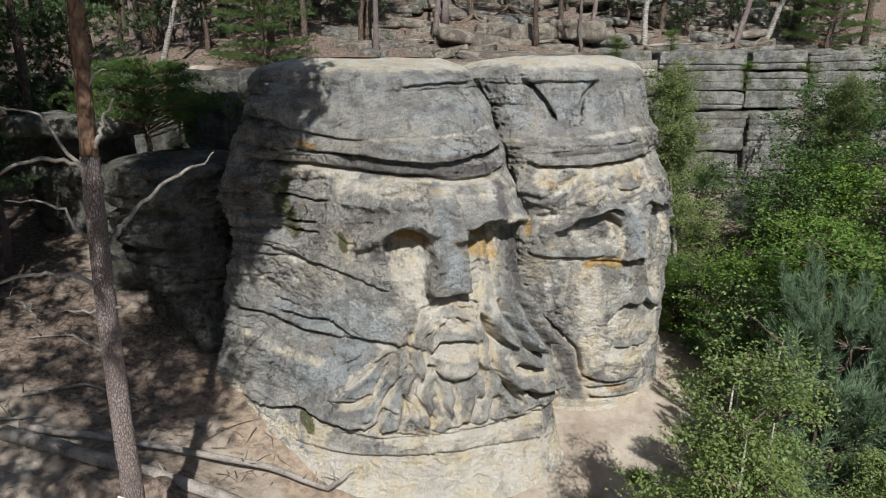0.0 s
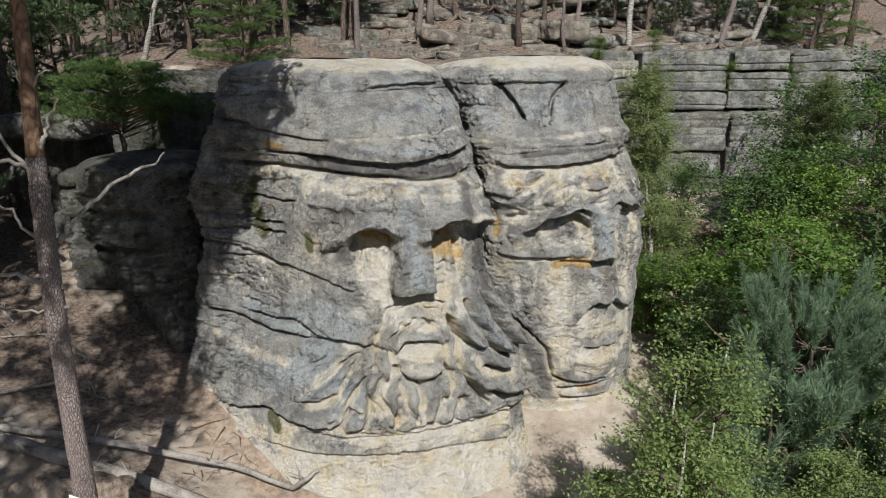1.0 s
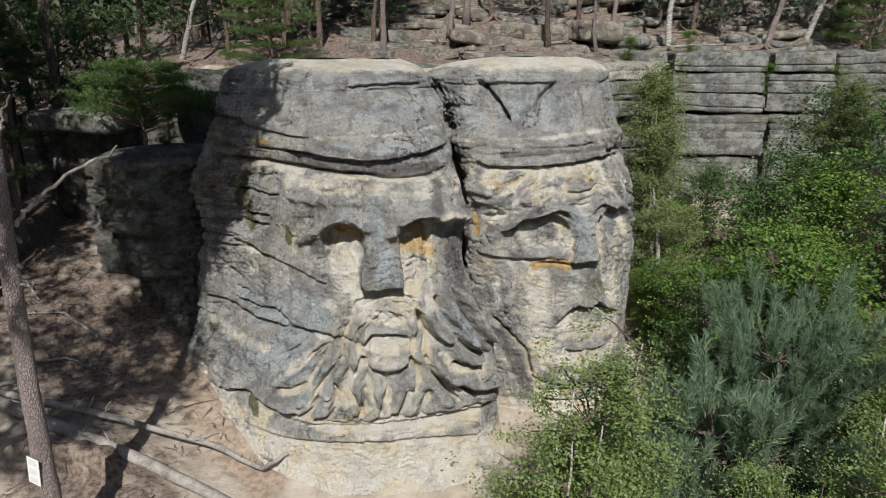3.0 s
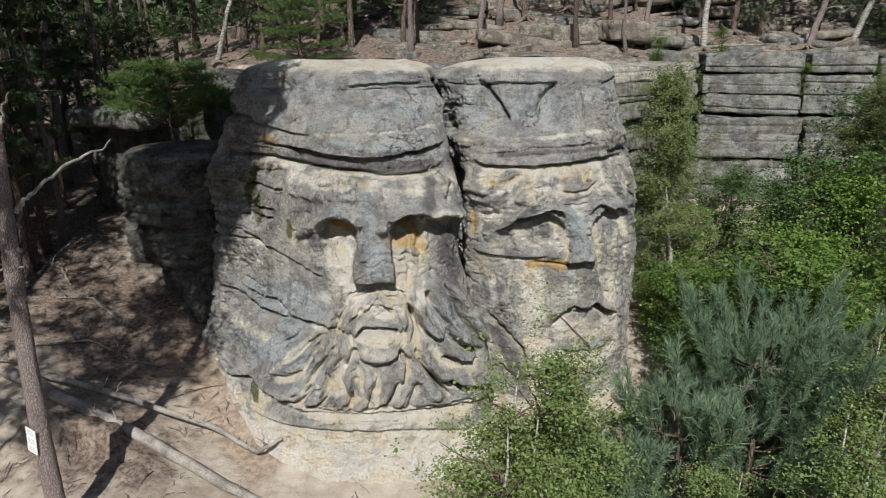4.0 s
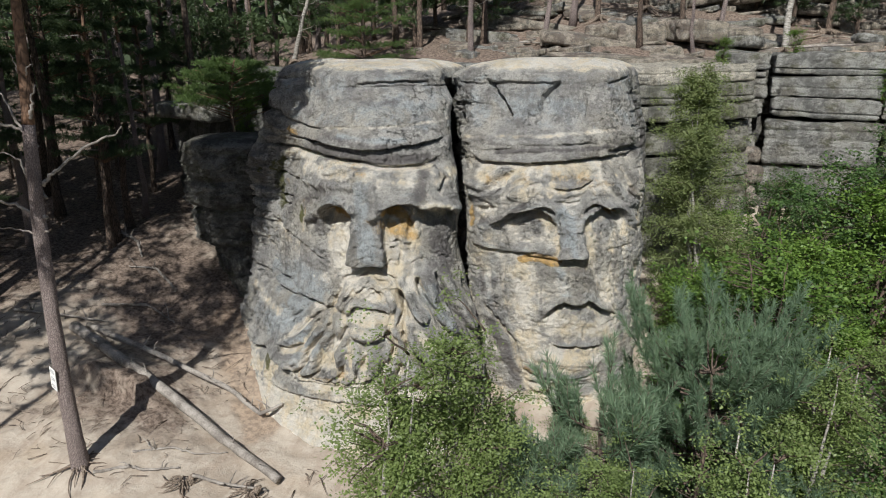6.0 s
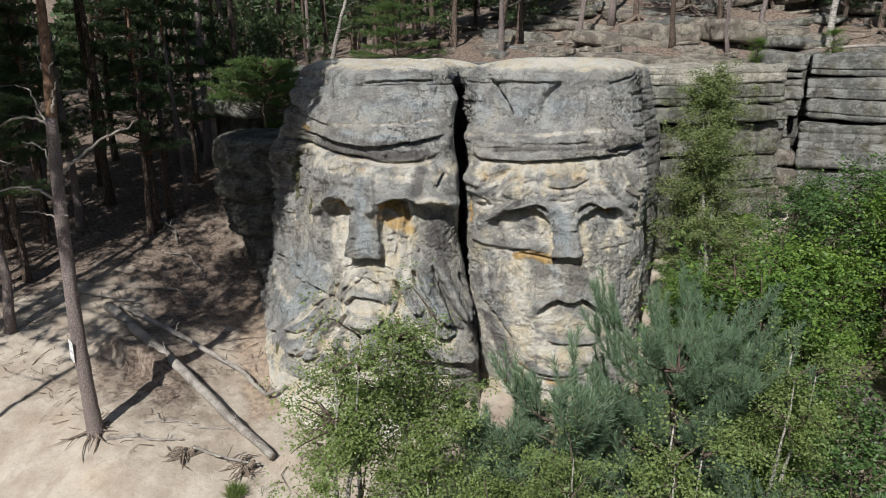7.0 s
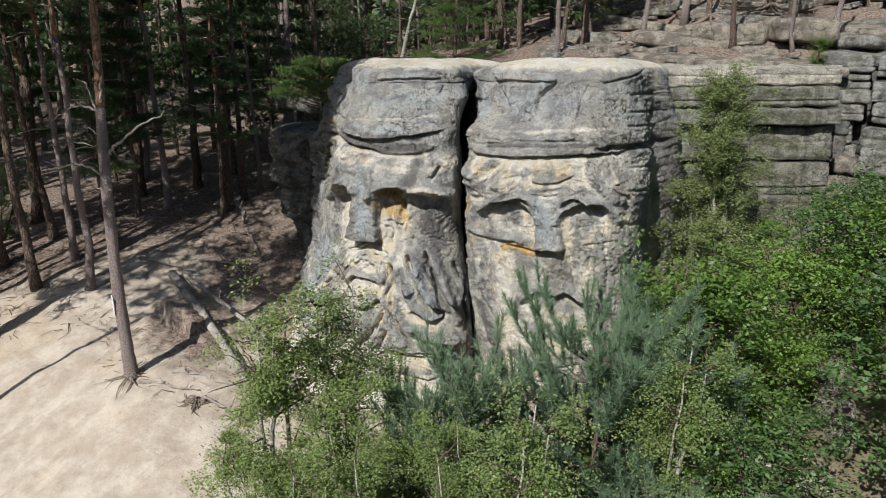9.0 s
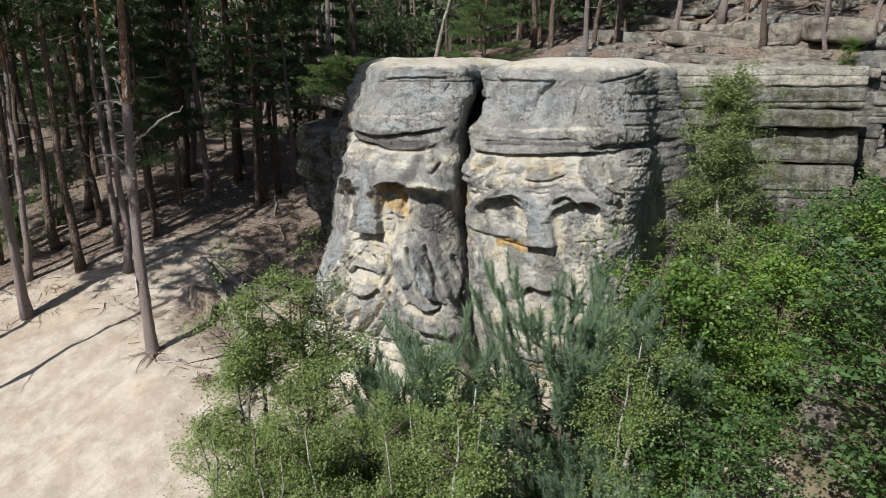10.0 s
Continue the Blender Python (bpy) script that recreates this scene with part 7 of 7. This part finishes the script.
fallen("fallen_tree", [(-9.2, 12.6, 0.2), (-7.3, 12.1, 0.2), (-4.8, 11.5, 0.2), (-2.6, 11.0, 0.16), (-0.6, 10.5, 0.12)], [0.16, 0.14, 0.12, 0.10], "bleached fallen pine trunk lying on the sand", 9, 3)
fallen("fallen_tree", [(-9.0, 12.9, 0.15), (-6.1, 12.6, 0.25), (-3.6, 12.6, 0.25), (-2.4, 12.2, 0.2), (-1.9, 12.5, 0.45)], [0.09, 0.07, 0.06, 0.035], "thin grey fallen trunk with broken branch stubs", 12, 7)
fallen("fallen_branch", [(-4.15, 8.75, 0.03), (-3.6, 9.2, 0.05), (-3.2, 9.35, 0.04), (-2.7, 9.75, 0.05)], [0.04, 0.02], "crooked bare root running over the sand", 2, 9)
fallen("fallen_branch", [(-3.9, 9.6, 0.02), (-3.3, 10.15, 0.05), (-2.7, 10.3, 0.04), (-2.2, 10.75, 0.03)], [0.03, 0.012], "thin bare root running over the sand", 3, 29)
fallen("fallen_branch", [(-2.2, 9.6, 0.2), (-1.7, 9.75, 0.15), (-1.2, 9.95, 0.12), (-0.7, 10.2, 0.05)], [0.04, 0.025], "bleached broken branch beside the stump", 3, 30)
fallen("fallen_branch", [(-12.6, 17.4, 0.06), (-11.2, 17.0, 0.1), (-10.4, 16.4, 0.05)], [0.06, 0.03], "bare branch lying on the forest floor", 6, 10)


def paper_sign(x, y, z, turn):
    thing = empty("paper_sign", (x, y, z), "white paper notices pinned to the pine trunk", "sign")
    thing.rotation_euler = (0, radians(6), radians(turn))
    for k in range(3):
        bm = bmesh.new()
        bmesh.ops.create_cube(bm, size=1.0)
        for v in bm.verts:
            v.co = (v.co.x * 0.27, v.co.y * 0.012, v.co.z * 0.15 + 0.17 * (1 - k))
        me = bpy.data.meshes.new("sheet")
        bm.to_mesh(me)
        bm.free()
        me.materials.append(PAPER)
        sheet = part("sheet", me, thing)
        for j in range(3):
            bm = bmesh.new()
            bmesh.ops.create_cube(bm, size=1.0)
            for v in bm.verts:
                v.co = (v.co.x * 0.19, v.co.y * 0.004 - 0.008, v.co.z * 0.012 + 0.17 * (1 - k) + 0.035 - 0.035 * j)
            me = bpy.data.meshes.new("printed_line")
            bm.to_mesh(me)
            bm.free()
            me.materials.append(INK)
            part("printed_line", me, sheet)


paper_sign(-4.71, 8.62, 2.95, -17)


# ---------- small growth, roots and litter ----------
def rooted(x, y, size, turn, tilt, wood, label, seed):
    """A slender tree on the rocky slope, its bare roots clasping the slabs."""
    rng = np.random.default_rng(seed)
    z = float(land(x, y))
    thing = empty("slope_tree", (x, y, z), label, "tree", "slope trees")
    h = 7.0 * size
    top = (math.sin(radians(tilt)) * h, 0.4, h)
    path = wander((0, 0, -0.2), top, 12, 0.04, rng)
    part("trunk", mesh_of("trunk", *tube(path, np.linspace(0.15, 0.06, 12) * size, 9, 0.15, seed), wood), thing)
    for k in range(9):
        a = radians(turn) + k * 0.7 + rng.uniform(-0.2, 0.2)
        ln = rng.uniform(0.8, 2.4) * size
        pts = [(0.06 * math.cos(a), 0.06 * math.sin(a), 0.25)]
        for s in (0.25, 0.5, 0.75, 1.0):
            b = a + 0.5 * s * math.sin(k * 2.1)
            px, py = math.cos(b) * ln * s, math.sin(b) * ln * s
            pts.append((px, py, float(land(x + px, y + py)) - z + 0.16 - 0.08 * s))
        part("root", mesh_of("root", *tube(pts, [0.09, 0.06, 0.045, 0.03, 0.015], 6, 0.2, k), ROOTWOOD), thing, "bare root")
    for k in range(6):
        zz = rng.uniform(0.3, 0.9)
        o = path[int(zz * 11)]
        a, ln = rng.uniform(0, 6.28), rng.uniform(0.4, 1.2)
        part("dead_branch", mesh_of("dead_branch", *tube(wander(o, o + [math.cos(a) * ln, math.sin(a) * ln, rng.uniform(-0.1, 0.5)], 5, 0.05, rng), np.linspace(0.025, 0.006, 5), 5), DEADWOOD), thing)
    return thing


for k, (x, y, size, tilt, wood) in enumerate([(-0.4, 30.2, 0.9, 4, BARK_LOW), (1.4, 33.2, 0.9, -6, BARK_DARK), (6.6, 32.0, 0.8, 5, BARK_LOW), (9.2, 32.6, 1.0, 2, BARK_BIRCH), (13.4, 32.9, 1.0, 14, BARK_LOW),
                                               (15.8, 35.3, 1.0, 24, BARK_BIRCH), (3.2, 35.5, 1.0, -4, BARK_DARK), (11.0, 36.0, 1.0, 3, BARK_DARK), (18.4, 33.6, 0.9, 6, BARK_LOW), (-3.4, 28.6, 0.8, 7, BARK_DARK), (-10.2, 25.3, 0.75, 18, BARK_BIRCH)]):
    rooted(x, y, size, 40 * k, tilt, wood, "leaning pale birch trunk on the rocky slope" if wood is BARK_BIRCH else "slender pine trunk with bare roots over the slabs", 400 + k)

fallen("fallen_branch", [(8.6, 33.2, 0.1), (10.2, 33.0, 0.25), (12.0, 33.3, 0.2), (13.2, 33.8, 0.15)], [0.07, 0.03], "long bleached branch lying on the slope", 7, 21)
fallen("fallen_branch", [(2.0, 31.5, 0.1), (3.4, 31.9, 0.3), (4.8, 31.6, 0.15)], [0.06, 0.025], "grey crooked branch caught on the slope", 6, 22)
fallen("fallen_branch", [(-2.6, 29.4, 0.1), (-1.2, 29.8, 0.25), (0.4, 29.5, 0.15)], [0.05, 0.02], "grey crooked branch caught on the slope", 6, 23)
fallen("fallen_branch", [(-9.6, 13.9, 0.05), (-8.4, 14.6, 0.1), (-7.2, 14.4, 0.05)], [0.05, 0.02], "bare branch lying on the forest floor", 6, 24)
fallen("fallen_branch", [(-11.4, 12.4, 0.05), (-10.0, 12.9, 0.1), (-8.8, 13.4, 0.05)], [0.05, 0.02], "bare branch lying on the forest floor", 6, 25)
fallen("fallen_branch", [(-8.2, 15.6, 0.05), (-9.5, 16.1, 0.1), (-10.4, 15.8, 0.05)], [0.045, 0.02], "bare branch lying on the forest floor", 5, 26)


def ground_litter():
    """Twigs and bits of bark strewn over the sand and the forest floor."""
    rng = np.random.default_rng(19)
    pieces = []
    while len(pieces) < 1500:
        x, y = rng.uniform(-16, 2.5), rng.uniform(5.5, 19)
        if y < 8.6 and x > -10 or fbm(np.array([[x * 0.5, y * 0.5, 0.0]]), 3, 61)[0] + 0.05 * (-x - 4) < rng.uniform(-0.1, 0.45):
            continue
        a, ln = rng.uniform(0, 6.28), rng.gamma(2.0, 0.11) + 0.06
        d = np.array([math.cos(a), math.sin(a)]) * ln
        m = d * 0.5 + rng.normal(0, 0.12 * ln, 2)
        pts = [(x, y, float(land(x, y)) + 0.02), (x + m[0], y + m[1], float(land(x + m[0], y + m[1])) + 0.05), (x + d[0], y + d[1], float(land(x + d[0], y + d[1])) + 0.02)]
        pieces.append(tube(pts, [0.006 + 0.012 * ln, 0.005 + 0.01 * ln, 0.004], 4))
    tagged(new("ground_litter", mesh_of("ground_litter", *joined(pieces), ROOTWOOD)), "dry twigs and pine litter strewn on the sand", "litter", kind="stuff")


ground_litter()


def tuft(x, y, z, size, material, label, seed, name="grass_tuft", category="grass", blades=160):
    """A small tuft of blades."""
    rng = np.random.default_rng(seed)
    a, r = rng.uniform(0, 6.28, blades), rng.uniform(0, 0.4, blades) * size
    p = np.stack([np.cos(a) * r, np.sin(a) * r, 0 * a], 1)
    d = np.stack([np.cos(a) * 0.5, np.sin(a) * 0.5, 0.9 + 0 * a], 1)
    ob = new(name, mesh_of(name, *needles_along(p, d, 2, 0.6 * size, 0.03 * size, rng, 0.6), material, False))
    ob.location = (x, y, z)
    return tagged(ob, label, category)


for k, (x, y, s) in enumerate([(0.9, 10.4, 0.35), (1.9, 11.4, 0.4), (2.6, 10.6, 0.45), (3.2, 12.4, 0.4), (2.0, 9.0, 0.4), (0.2, 8.6, 0.35), (4.4, 13.2, 0.5), (-0.6, 9.3, 0.45)]):
    tuft(x, y, float(land(x, y)) + 0.02, s, LEAF_BIRCH, "small green grass tuft on the sand", 500 + k)
# a leafy bush on top of the pillar
repeat(bush, -7.0, 18.3, 15, 0.27, z=6.7)
# low growth on the cliff's ledges
for form, x, y, z, s in [(bush, 12.45, 29.1, 7.7, 0.28), (bush, 15.0, 29.2, 7.5, 0.3), (bush, 9.4, 29.4, 9.2, 0.22), (low_pine, 16.4, 29.4, 8.5, 0.2), (bush, 7.0, 28.7, 8.9, 0.22)]:
    repeat(form, x, y, 50 * x, s, z=z)


def root_stump(x, y, seed):
    """A weathered stump with its roots laid bare by the sliding sand."""
    rng = np.random.default_rng(seed)
    z = float(land(x, y))
    thing = empty("root_stump", (x, y, z), "weathered stump with tangled roots bared by sliding sand", "tree stump")
    part("stump", mesh_of("stump", *tube(wander((0, 0, -0.15), (0.12, 0.2, 0.2), 5, 0.03, rng), [0.12, 0.1, 0.085, 0.07, 0.04], 9, 0.4, seed), ROOTWOOD), thing)
    for k in range(20):
        a = rng.uniform(2.4, 6.8)
        ln, thick, bend = rng.uniform(0.2, 0.6), rng.uniform(0.4, 1.0), rng.uniform(-1.8, 1.8)
        pts = [(0.05 * math.cos(a), 0.05 * math.sin(a), rng.uniform(0.06, 0.2))]
        for s in (0.25, 0.5, 0.75, 1.0):
            px, py = math.cos(a + bend * s) * ln * s, math.sin(a + bend * s) * ln * s
            pts.append((px, py, float(land(x + px, y + py)) - z + 0.14 - 0.16 * s + rng.uniform(-0.03, 0.08)))
        part("root", mesh_of("root", *tube(pts, np.array([0.03, 0.026, 0.022, 0.016, 0.007]) * thick, 6, 0.25, k), ROOTWOOD), thing, "bare root")


root_stump(-2.3, 9.45, 31)
root_stump(-0.9, 9.9, 33)
